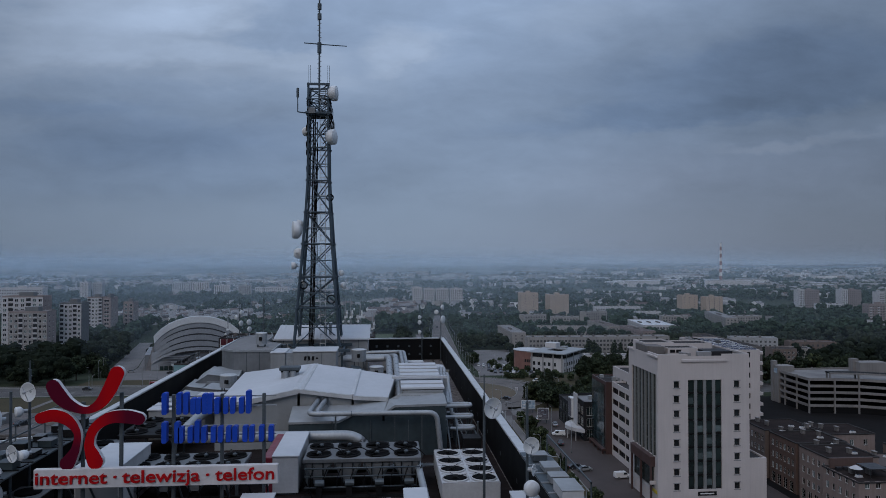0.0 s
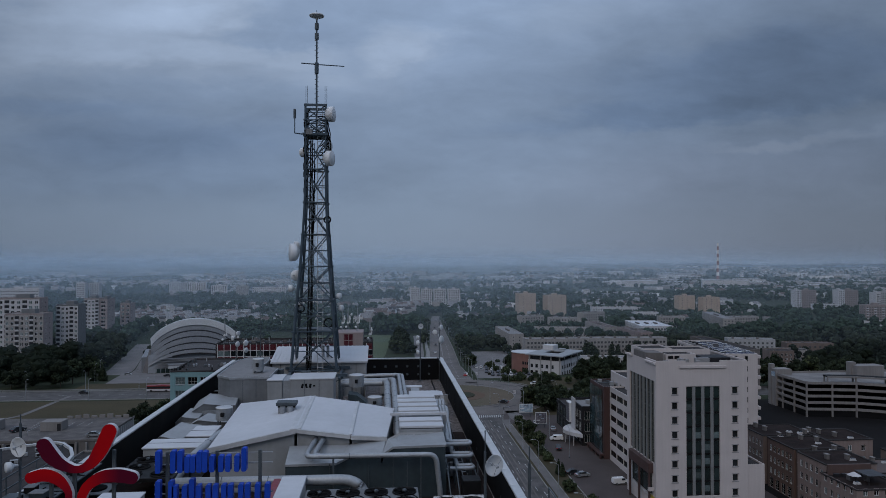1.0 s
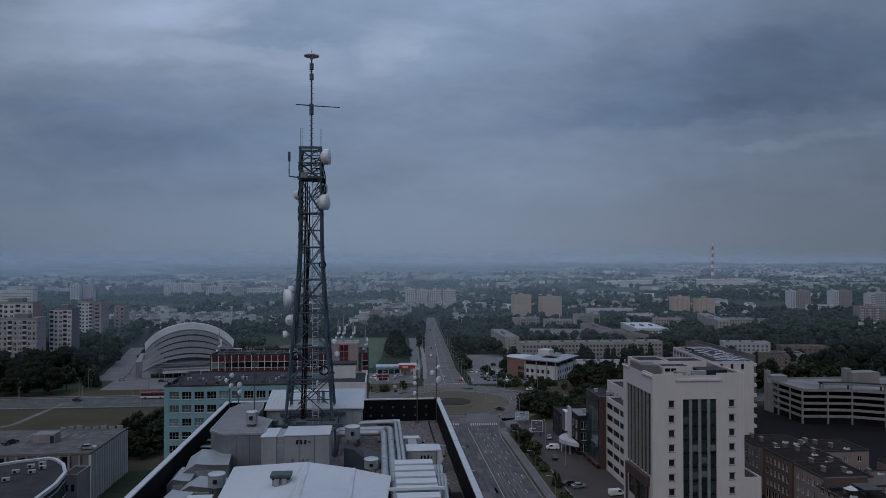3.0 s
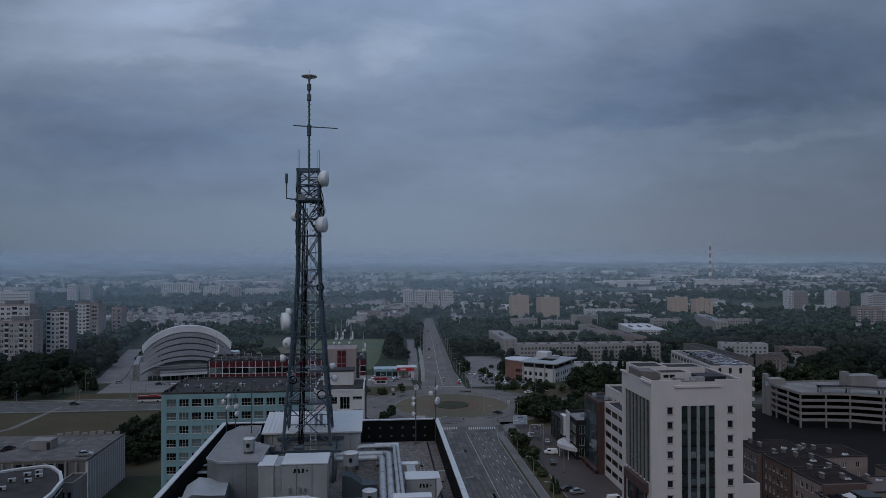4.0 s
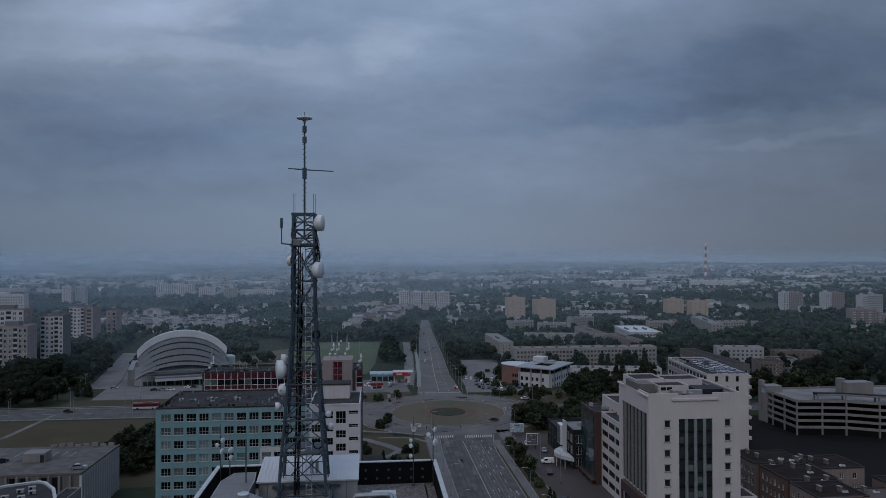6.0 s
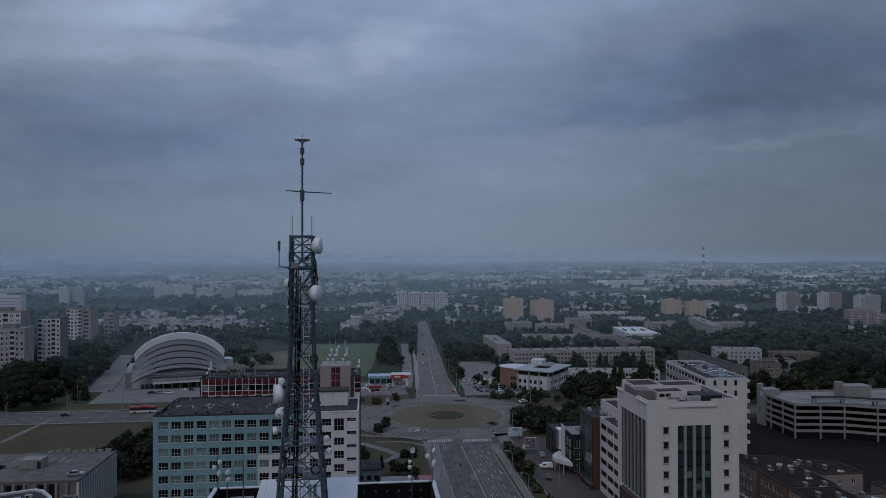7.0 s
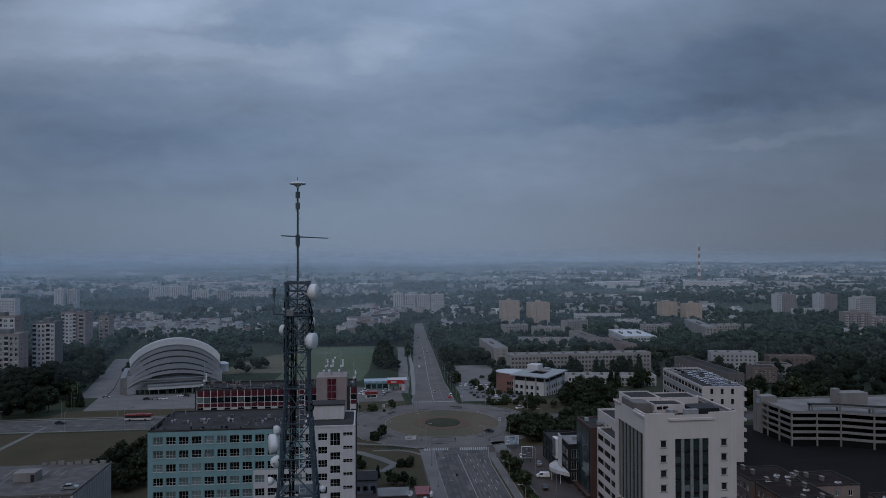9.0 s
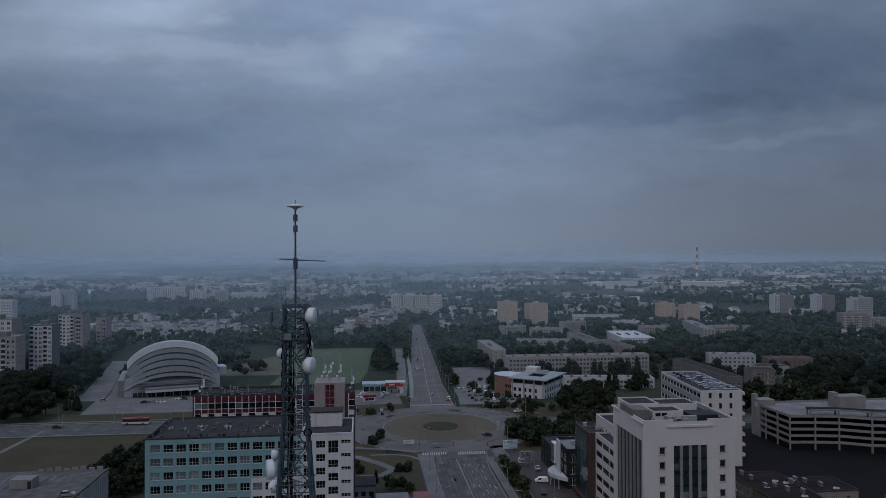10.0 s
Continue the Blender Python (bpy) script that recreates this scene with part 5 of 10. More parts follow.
def roof_pipes():
    def run(name, pts, r, label, smooth=0.3, collars=0, m="galv", stands=()):
        t = thing(name, 0, 0, TZ, 0, label, "pipe", "rooftop pipes")
        P = [(x, y, z - TZ) for x, y, z in pts]
        part("pipe", pipe(bmesh.new(), P, r, 12, smooth), M[m], t)
        for a, b in zip(P, P[1:]):
            L = (Vector(b) - Vector(a)).length
            for k in range(1, int(L / 1.9)):
                c = Vector(a).lerp(Vector(b), k * 1.9 / L)
                dv = (Vector(b) - Vector(a)).normalized() * 0.015
                part("collar", tube(bmesh.new(), c - dv, c + dv, r * 1.035, 12), M["steel"], t)
        for x, y, z in stands:
            part("stand", B(x - 0.03, y - 0.03, 0, x + 0.03, y + 0.03, z - TZ), M["steel"], t)

    run("insulated_pipe", [(-3.1, 33.6, 55.0), (-3.4, 31.5, 54.72), (2.25, 31.4, 54.72), (2.45, 31.4, 53.0), (2.45, 31.4, TZ)], 0.115, "thick foil-wrapped pipe bent over the front wall", 0.35, stands=((-2.2, 31.4, 54.6), (0.4, 31.4, 54.6), (1.6, 31.4, 54.6)))
    run("insulated_pipe", [(-2.75, 33.6, 55.0), (-3.05, 31.75, 54.75), (-2.9, 31.62, 54.70), (-2.2, 31.6, 54.70)], 0.11, "short foil-wrapped pipe bend", 0.2, stands=((-2.2, 31.6, 54.6),))
    run("insulated_pipe", [(-8.6, 30.6, 54.0), (-1.3, 30.5, 54.0), (-0.75, 30.4, 53.5), (-0.75, 30.4, TZ)], 0.22, "fat foil-wrapped pipe behind the cooling units", 0.45, stands=((-6.5, 30.6, 53.5), (-3.0, 30.5, 53.5)))
    run("insulated_pipe", [(-9.2, 32.0, 53.6), (-8.9, 34.5, 54.0), (-8.4, 38.5, 54.2), (-8.4, 39.6, 53.7), (-8.4, 39.8, TZ)], 0.24, "fat foil-wrapped pipe along the pale roof", 0.6, stands=((-9.1, 33.0, 53.5),))
    run("insulated_pipe", [(1.5, 22.6, TZ), (1.5, 22.6, 53.0), (1.35, 25.0, 53.4), (1.2, 28.2, 53.7), (1.2, 28.6, TZ)], 0.13, "foil-wrapped pipe beside the white chiller", 0.2, stands=((1.35, 25.0, 53.4),))
    # parallel ducts running back from the machine room
    for k, x in enumerate((0.22, 0.70)):
        run("insulated_duct", [(x, 39.9 - 4.5 * k, TZ), (x, 39.9 - 4.5 * k, 54.7), (x, 51.9 + 0.9 * k, 54.34), (x - 0.5, 52.2 + 1.1 * k, 54.22), (-3.2, 52.2 + 1.1 * k, 54.2), (-3.2, 52.2 + 1.1 * k, TZ)], 0.21, "straight foil-wrapped duct across the roof", 0.35, stands=((x, 44, 54.4), (x, 48, 54.3)))
    for k, x in enumerate((1.12, 1.38)):
        run("insulated_pipe", [(x, 41.6, TZ), (x, 41.6, 54.7), (x, 54.2, 54.45), (x - 0.4, 54.6 + 0.3 * k, 54.4), (-1.6, 54.7 + 0.3 * k, 54.35), (-1.6, 54.7 + 0.3 * k, TZ)], 0.12, "slim foil-wrapped pipe across the roof", 0.3, stands=((x, 46, 54.5), (x, 52, 54.4)))
    # stack of bends beside the right parapet
    for k in range(3):
        xk, yk, zk = 2.98 + 0.17 * k, 34.3 - 0.62 * k, 54.42 - 0.40 * k
        run("insulated_pipe", [(2.72, 38.9, 54.9), (xk, 38.8, 55.25), (xk, 37.9, 55.25), (xk, 37.6, 54.8), (xk + 0.05, 35.6, zk + 0.2), (xk + 0.08, yk + 0.36, zk), (4.12, yk + 0.36, zk), (4.14, yk, zk - 0.03), (2.98, yk, zk - 0.03), (2.72, yk, zk - 0.05)], 0.095, "foil-wrapped pipe bent back beside the parapet", 0.17, stands=((4.0, yk + 0.36, zk - 0.05), (3.3, yk, zk - 0.1)))
        run("insulated_pipe", [(2.9 + 0.17 * k, 40.2, TZ), (2.9 + 0.17 * k, 40.2, 55.3), (2.9 + 0.17 * k, 39.6, 55.45), (2.9 + 0.17 * k, 39.2, 55.1), (2.9 + 0.17 * k, 39.1, TZ)], 0.09, "upright foil-wrapped pipe bend", 0.2)
    t = thing("pipe_rack", 2.9, 32.2, TZ, 0, "dark steel rack under the pipe bends", "pipe rack")
    for x in (0.0, 1.3):
        for y in (0.2, 2.6):
            part("post", B(x, y, 0, x + 0.06, y + 0.06, 1.35), M["steel"], t)
        part("beam", B(x, 0.1, 0.62, x + 0.06, 2.9, 0.68), M["steel"], t)
    part("box", B(0.5, -1.2, 0, 1.3, -0.4, 0.95, 0.02), M["dark_metal"], t)
    for x in (2.9, 3.3):
        run("steel_strut", [(x, 30.6, TZ), (x - 0.1, 32.6, 54.2)], 0.035, "slanting steel strut beside the wall", 0, m="steel")
    for k in range(3):
        x = -5.6 + 2.1 * k
        run("cable_run", [(x, 22.2, TZ + 0.08), (x + 0.7, 24.0, TZ + 0.07), (x + 0.9, 26.0, TZ + 0.08), (x + 0.4, 27.2, TZ + 0.5)], 0.03, "black cable lying on the gravel", 0.3, m="black_rubber")


roof_pipes()


def stair_hut():
    t = thing("roof_hut", -8.5, 55.6, TZ, 0, "pale hut with a ribbed metal roof under the mast", "hut")
    w, d, h = 7.1, 3.6, 2.65
    part("wall", B(0, 0, 0, w, d, h, 0.0), M["panel_grey"], t)
    for k in range(6):
        part("wall_seam", B(0.6 + k * 1.15, -0.015, 0.1, 0.63 + k * 1.15, 0.0, h - 0.05), M["steel"], t)
    part("roof", slab_poly([(-0.15, -0.2, h + 0.02), (w + 0.15, -0.2, h + 0.02), (w + 0.15, d + 0.15, h + 0.75), (-0.15, d + 0.15, h + 0.75)], 0.1), M["roof_white"], t)
    rib = mesh_of("rib", slab_poly([(-0.025, -0.2, 0.05), (0.025, -0.2, 0.05), (0.025, d + 0.15, 0.78), (-0.025, d + 0.15, 0.78)], 0.05), M["roof_white"])
    for k in range(24):
        shared("rib", rib, t, pose(0.02 + k * 0.31, 0, h))
    # steel deck that carries the mast
    t = thing("mast_platform", -7.0, 51.6, TZ, 0, "dark steel grillage under the lattice mast", "platform")
    for y in (0.1, 3.8):
        part("beam", B(-0.5, y, 2.12, 4.4, y + 0.15, 2.32), M["mast"], t)
    for x in (0.0, 3.75):
        part("beam", B(x, -0.3, 1.95, x + 0.15, 4.2, 2.12), M["mast"], t)
        for y in (0.1, 3.7):
            part("post", B(x, y, 0, x + 0.15, y + 0.15, 1.95), M["mast"], t)
    for s in (-1, 1):
        part("brace", tube(bmesh.new(), (2.0 - s * 1.9, 0.1, 0.1), (2.0 + s * 1.9, 0.1, 1.95), 0.04, 6), M["mast"], t)
    part("cable_duct", B(1.1, 0.3, 2.0, 1.75, 0.8, 2.5, 0.02), M["steel"], t)
    part("small_box", B(-0.55, -0.25, 2.32, -0.1, 0.15, 2.75, 0.02), M["steel"], t)
    # pale flat box and twin vents on the terrace behind
    t = thing("terrace_box", -0.25, 55.1, TZ, 0, "flat pale ribbed box on the gravel terrace", "ventilation box")
    part("body", B(0, 0, 0.2, 1.7, 0.9, 1.5, 0.02), M["panel_grey"], t)
    for k in range(2):
        part("lid", B(-0.05, -0.05 + 0.52 * k, 1.5, 1.75, 0.42 + 0.52 * k, 1.58, 0.015), M["roof_white"], t)
    part("foot", B(0.1, 0.1, 0, 1.6, 0.8, 0.2), M["steel"], t)
    t = thing("roof_vents", -4.75, 56.6, 55.62, 0, "pair of slim galvanised vent pipes on the hut", "vent pipe")
    for x in (0.0, 0.38):
        part("vent_pipe", tube(bmesh.new(), (x, 0, -0.1), (x, 0, 0.85), 0.12, 10), M["galv"], t)
        part("cap", tube(bmesh.new(), (x, 0, 0.85), (x, 0, 0.95), 0.17, 10, 0.08), M["zinc"], t)


stair_hut()


def plant_clutter():
    rng = random.Random(40)
    # pipework and frames below the big cooler
    t = thing("pipe_manifold", -3.1, 26.6, TZ, 0, "dark pipe manifold along the dry cooler", "pipe")
    for z in (0.35, 0.75, 1.05):
        part("pipe", pipe(bmesh.new(), [(0.1, 0, z), (4.4, 0, z)], 0.035, 6), M["steel"], t)
    for k in range(9):
        x = 0.3 + k * 0.5
        part("branch", pipe(bmesh.new(), [(x, 0, 0.35), (x, -0.02, 0.7), (x + 0.16, 0.05, 1.1)], 0.025, 6, 0.1), M["dark_metal"], t)
    for k in range(4):
        x = 0.5 + k * 1.1
        part("pump", tube(bmesh.new(), (x, -0.15, 0.55), (x + 0.34, -0.15, 0.55), 0.13, 10), M["steel"], t)
        part("foot", B(x + 0.05, -0.25, 0, x + 0.25, -0.05, 0.42), M["dark_metal"], t)
    part("skid", B(0, -0.3, 0, 4.4, 0.02, 0.06), M["dark_metal"], t)
    t = thing("cable_bundle", -3.0, 26.9, 54.06, 0, "black cables looped over the dry cooler", "cable")
    for k in range(4):
        x = 0.4 + k * 1.0
        part("cable", pipe(bmesh.new(), [(x, 0.4, 0.0), (x + 0.3, 0.9, 0.14), (x + 0.7, 1.2, 0.05), (x + 0.9, 0.5, 0.1), (x + 1.1, 0.1, 0.0)], 0.022, 5, 0.25), M["black_rubber"], t)
    # ladders, trays and junction boxes on the gravel
    for x, y, L, rz in ((3.9, 29.5, 9.0, 90), (-11.6, 24.3, 5.0, 90), (0.2, 29.9, 2.6, 0), (3.2, 41, 15, 90), (-8.6, 44, 5, 60)):
        t = thing("cable_tray", x, y, TZ + 0.12, rz, "galvanised cable tray on low feet", "cable tray", "cable trays")
        for s in (-0.12, 0.12):
            part("side", B(0, s - 0.012, 0, L, s + 0.012, 0.07), M["galv"], t)
        for k in range(int(L / 0.6)):
            part("rung", B(k * 0.6 + 0.1, -0.12, 0.01, k * 0.6 + 0.14, 0.12, 0.03), M["galv"], t)
        for k in range(int(L / 2.4) + 1):
            part("foot", B(k * 2.3 + 0.1, -0.15, -0.12, k * 2.3 + 0.25, 0.15, 0.0), M["dark_metal"], t)
    for k in range(16):
        x, y = rng.choice(((rng.uniform(-2.5, 1.2), rng.uniform(22.0, 26.0)), (rng.uniform(2.9, 4.3), rng.uniform(30, 58)), (rng.uniform(-9, -5), rng.uniform(21, 25)), (rng.uniform(-12.3, -9.6), rng.uniform(33, 46))))
        w, d, h = rng.uniform(0.25, 0.6), rng.uniform(0.2, 0.4), rng.uniform(0.25, 0.7)
        t = thing("junction_box", x, y, TZ, rng.uniform(-10, 10), "small grey metal junction box on the roof", "junction box", "junction boxes")
        part("body", B(0, 0, 0.1, w, d, 0.1 + h, 0.015), M[rng.choice(("panel_grey", "galv", "steel"))], t)
        part("foot", B(0.05, 0.05, 0, w - 0.05, d - 0.05, 0.1), M["dark_metal"], t)
        part("lid", B(-0.02, -0.02, 0.1 + h, w + 0.02, d + 0.02, 0.13 + h), M["panel_grey"], t)
    # steel frames leaning by the south west corner
    t = thing("steel_scaffold", -12.2, 20.2, TZ, 0, "dark steel scaffold frame at the roof corner", "scaffold")
    for x in (0, 1.1, 2.2):
        for y in (0, 1.6):
            part("post", B(x, y, 0, x + 0.07, y + 0.07, 1.7), M["steel"], t)
        part("brace", tube(bmesh.new(), (x, 0, 0.1), (x, 1.6, 1.6), 0.03, 5), M["steel"], t)
    for z in (0.8, 1.65):
        part("rail", B(0, 0, z, 2.3, 0.06, z + 0.06), M["steel"], t)
        part("rail", B(0, 1.6, z, 2.3, 1.66, z + 0.06), M["steel"], t)
    # flat cabinets and ducts along the near edge
    for x, y, w, d, h in ((-2.8, 21.2, 3.1, 0.6, 0.9), (1.9, 21.0, 1.9, 0.9, 0.95), (-8.6, 21.4, 3.2, 0.5, 0.8)):
        t = thing("duct_run", x, y, TZ, 0, "long flat metal duct along the roof edge", "duct", "roof edge ducts")
        part("duct", B(0, 0, 0.3, w, d, h, 0.02), M["galv"], t)
        for k in range(int(w / 0.8)):
            part("flange", B(0.4 + k * 0.8, -0.02, 0.28, 0.44 + k * 0.8, d + 0.02, h + 0.02), M["steel"], t)
        for k in (0.2, w - 0.3):
            part("foot", B(k, 0.1, 0, k + 0.1, d - 0.1, 0.3), M["steel"], t)


plant_clutter()


def corner_platform():
    """Equipment on the parapet at the south east corner."""
    t = thing("equipment_platform", 4.75, 19.3, PZ + 0.012, 0, "galvanised equipment platform on the parapet corner", "platform")
    part("deck", B(0, 0, 0, 1.0, 5.6, 0.05), M["steel"], t)
    for k in range(6):
        part("grating_bar", B(0.0, 0.2 + k * 0.95, 0.05, 1.0, 0.26 + k * 0.95, 0.08), M["galv"], t)
    for k in range(3):
        part("bracket", tube(bmesh.new(), (0.95, 0.5 + k * 2.3, 0), (0.36, 0.5 + k * 2.3, -1.0), 0.035, 6), M["steel"], t)
    for x, y, w, d, h, m in ((0.2, 0.3, 0.62, 1.1, 0.30, "white_unit"), (0.25, 1.9, 0.55, 0.5, 0.2, "galv"), (0.3, 3.0, 0.5, 0.7, 0.16, "panel_grey"), (0.2, 4.3, 0.5, 0.5, 0.2, "steel")):
        u = thing("equipment_cabinet", 4.75 + x, 19.3 + y, PZ + 0.095, 0, "small equipment cabinet on the parapet platform", "cabinet", "platform cabinets")
        part("body", B(0, 0, 0, w, d, h, 0.015), M[m], u)
        part("lid", B(-0.02, -0.02, h, w + 0.02, d + 0.02, h + 0.03, 0.01), M["panel_grey"], u)
    for y in (0.05, 2.8, 5.5):
        part("post", B(0.94, y, 0.05, 0.98, y + 0.04, 0.7), M["steel"], t)
    part("rail", B(0.94, 0.05, 0.66, 0.98, 5.54, 0.7), M["steel"], t)


corner_platform()


def west_clutter():
    """Frames, boxes and small units crowded along the near end of the western parapet."""
    rng = random.Random(91)
    t = thing("equipment_platform", -13.35, 20.0, PZ + 0.012, 0, "dark steel equipment platform on the western parapet", "platform")
    part("deck", B(0, 0, 0, 1.5, 11.5, 0.05), M["steel"], t)
    for k in range(12):
        part("grating_bar", B(0.0, 0.2 + k * 0.95, 0.05, 1.5, 0.25 + k * 0.95, 0.08), M["dark_metal"], t)
    for k in range(6):
        part("post", B(0.03, 0.1 + k * 2.2, 0.05, 0.07, 0.14 + k * 2.2, 0.95), M["steel"], t)
        part("bracket", tube(bmesh.new(), (0.0, 0.5 + k * 2.1, 0), (0.45, 0.5 + k * 2.1, -1.0), 0.035, 6), M["steel"], t)
    for z in (0.5, 0.91):
        part("rail", B(0.03, 0.1, z, 0.07, 11.2, z + 0.04), M["steel"], t)
    for k in range(15):
        x, y = -13.2 + 0.62 * (k % 2) + rng.uniform(0, 0.1), 20.3 + k * 0.72 + rng.uniform(0, 0.1)
        w, d, h = rng.uniform(0.3, 0.55), rng.uniform(0.35, 0.6), rng.uniform(0.12, 0.34)
        u = thing("equipment_box", x, y, PZ + 0.095, rng.uniform(-4, 4), "small grey equipment box on the parapet platform", "equipment box", "platform boxes")
        part("body", B(0, 0, 0, w, d, h, 0.015), M[rng.choice(("steel", "dark_metal", "dark_metal", "wall_green"))], u)
        part("lid", B(-0.02, -0.02, h, w + 0.02, d + 0.02, h + 0.025, 0.008), M[rng.choice(("cooler_grey", "steel", "steel"))], u)
        part("cable", pipe(bmesh.new(), [(w, d / 2, 0.05), (w + 0.12, d / 2, 0.03), (w + 0.15, d / 2 + 0.4, 0.03)], 0.02, 5), M["black_rubber"], u)
    for k in range(5):
        y = 22.0 + k * 2.1
        u = thing("condenser", -12.55, y, TZ + 0.02, 0, "dark condenser with a pale grille inside the parapet", "condenser", "condensers beside the parapet")
        part("body", B(0.1, 0, 0.2, 1.2, 1.3, 0.95, 0.02), M["dark_metal"], u)
        part("cover", B(0.05, -0.05, 0.95, 1.25, 1.35, 1.0, 0.01), M["cooler_grey"], u)
        part("fan", lathe(bmesh.new(), [(0.42, 1.0), (0.42, 1.06), (0.38, 1.07), (0.02, 1.02)], 18, pose(0.65, 0.65, 0)), M["black_rubber"], u)
        part("foot", B(0.2, 0.1, 0, 1.1, 1.2, 0.2), M["steel"], u)


west_clutter()
# ---- the lattice mast ----
MX, MY, MZ0, MZ1 = -5.12, 54.7, 55.05, 75.2


def half_width(z):
    return float(np.interp(z, [55.05, 57.9, 60.2, 62.7, 65.1, 67.5, 70.0, 75.0], [1.66, 1.46, 1.27, 1.07, 0.92, 0.79, 0.76, 0.75]))


def antenna_dish(parent, x, y, z, r, rz, deep, cone=True, tilt=0):
    """A drum antenna, or an open dish, facing along its own -y."""
    m = pose(x, y, z, 0, 0, rz) @ pose(0, 0, 0, 90 + tilt)
    if deep:
        prof = [(r * 0.30, -deep * 0.75), (r * 0.62, -deep * 0.55), (r * 0.97, -deep * 0.1), (r, 0), (r, deep * 0.8), (r * 0.96, deep * 0.9), (0.0, deep * 0.93)]
    else:
        prof = [(0.02, -r * 0.02), (r * 0.5, r * 0.08), (r * 0.85, r * 0.23), (r, r * 0.34), (r * 1.02, r * 0.33), (r * 0.86, r * 0.19), (r * 0.5, r * 0.04), (0.02, -r * 0.05)]
    bm = lathe(bmesh.new(), prof, 24, m)
    bmesh.ops.recalc_face_normals(bm, faces=bm.faces)
    d = part("dish", bm, M["dish"], parent, "white round antenna")
    bm = tube(bmesh.new(), (0, 0, -0.12 - deep * 0.75), (0, 0, 0.0), 0.07, 8)
    bmesh.ops.transform(bm, matrix=m, verts=bm.verts)
    part("mount", bm, M["galv"], d)
    if not deep:
        bm = bmesh.new()
        for k in range(3):
            a = 2 * math.pi * k / 3 + 0.5
            tube(bm, (r * 0.9 * math.cos(a), r * 0.9 * math.sin(a), r * 0.3), (0, 0, r * 0.75), 0.012, 5)
        lathe(bm, [(0.05, r * 0.72), (0.05, r * 0.9), (0.02, r * 0.92)], 8)
        bmesh.ops.transform(bm, matrix=m, verts=bm.verts)
        part("feed", bm, M["galv"], d)


def lattice_mast():
    t = thing("lattice_mast", MX, MY, MZ0, 0, "tall dark steel lattice mast with antennas and cables", "mast")
    lv = [55.05, 57.9, 60.2, 62.7, 65.1, 67.5, 70.0, 72.5, 73.7, 74.8]
    C = ((-1, -1), (1, -1), (1, 1), (-1, 1))

    def at(i, z):
        h = half_width(z)
        return Vector((C[i][0] * h, C[i][1] * h, z - MZ0))

    for i in range(4):
        bm = bmesh.new()
        for a, b in zip(lv, lv[1:]):
            tube(bm, at(i, a), at(i, b), 0.105 if a < 65 else 0.085, 8)
            tube(bm, at(i, a) - Vector((0, 0, 0.06)), at(i, a) + Vector((0, 0, 0.06)), 0.19 if a < 65 else 0.15, 10)
        part("leg", bm, M["mast"], t)
    for i in range(4):
        j = (i + 1) % 4
        for a, b in zip(lv, lv[1:]):
            mid = (a + b) / 2
            for z, r in ((a, 0.05), (mid, 0.035)):
                part("strut", tube(bmesh.new(), at(i, z), at(j, z), r, 6), M["mast"], t)
            if b <= 73.7:
                for p, q in ((i, j), (j, i)):
                    part("brace", tube(bmesh.new(), at(p, a), at(q, b), 0.042, 6), M["mast"], t)
            else:
                part("brace", tube(bmesh.new(), at(i, a), at(j, b), 0.042, 6), M["mast"], t)
    # ladder, and the bundle of feeder cables beside it
    bm = bmesh.new()
    for s in (-0.2, 0.2):
        tube(bm, (0.40 + s, -half_width(56) * 0.55, -2.3), (0.30 + s, -half_width(75) * 0.6, 19.9), 0.026, 5)
    for k in range(64):
        f = k / 64
        y = -(half_width(56) * 0.55) * (1 - f) - half_width(75) * 0.6 * f
        tube(bm, (0.2 - 0.1 * f, y, -1.9 + f * 21.7), (0.6 - 0.1 * f, y, -1.9 + f * 21.7), 0.024, 5)
    part("ladder", bm, M["zinc"], t, "pale steel ladder")
    for i, z in enumerate(lv[:-1]):
        for p, q in ((0, 2), (1, 3)):
            part("plan_brace", tube(bmesh.new(), at(p, z), at(q, z), 0.03, 5), M["mast"], t)
        if z < 67:
            nz = lv[i + 1]
            for a in range(4):
                b = (a + 1) % 4
                m0 = (at(a, nz) + at(b, nz)) / 2
                c0 = (at(a, (z + nz) / 2) + at(b, (z + nz) / 2)) / 2
                part("hanger", tube(bmesh.new(), c0, m0, 0.022, 5), M["mast"], t)
    for x, r in ((-0.62, 0.05), (-0.40, 0.04)):
        part("cable_conduit", tube(bmesh.new(), (x, -half_width(56) * 0.45, -2.6), (x * 0.6, -half_width(74) * 0.5, 17.6), r, 8), M["dark_metal"], t)
        for k in range(14):
            f = (k + 0.5) / 14
            part("cable_clip", B(-0.12, -0.04, -0.03, 0.12, 0.04, 0.03), M["steel"], t).matrix_basis = pose(x * (1 - 0.4 * f), -half_width(56) * 0.45 * (1 - f) - half_width(74) * 0.5 * f - r, -2.6 + 20.2 * f)
    rng = random.Random(3)
    for k in range(6):
        x = -0.75 + k * 0.075
        bm = bmesh.new()
        pts = []
        for q in range(12):
            f = q / 11
            w = half_width(MZ0 + f * 18)
            pts.append((x * (1 - f) * 1.0 + (x + 0.25) * f * 0.6 + rng.uniform(-0.02, 0.02), -w * 0.25 + 0.05 * (k % 3), -2.0 + f * (19 - (k % 4) * 1.6)))
        part("feeder_cable", pipe(bm, pts, 0.028, 6), M["black_rubber"], t, "black feeder cable")
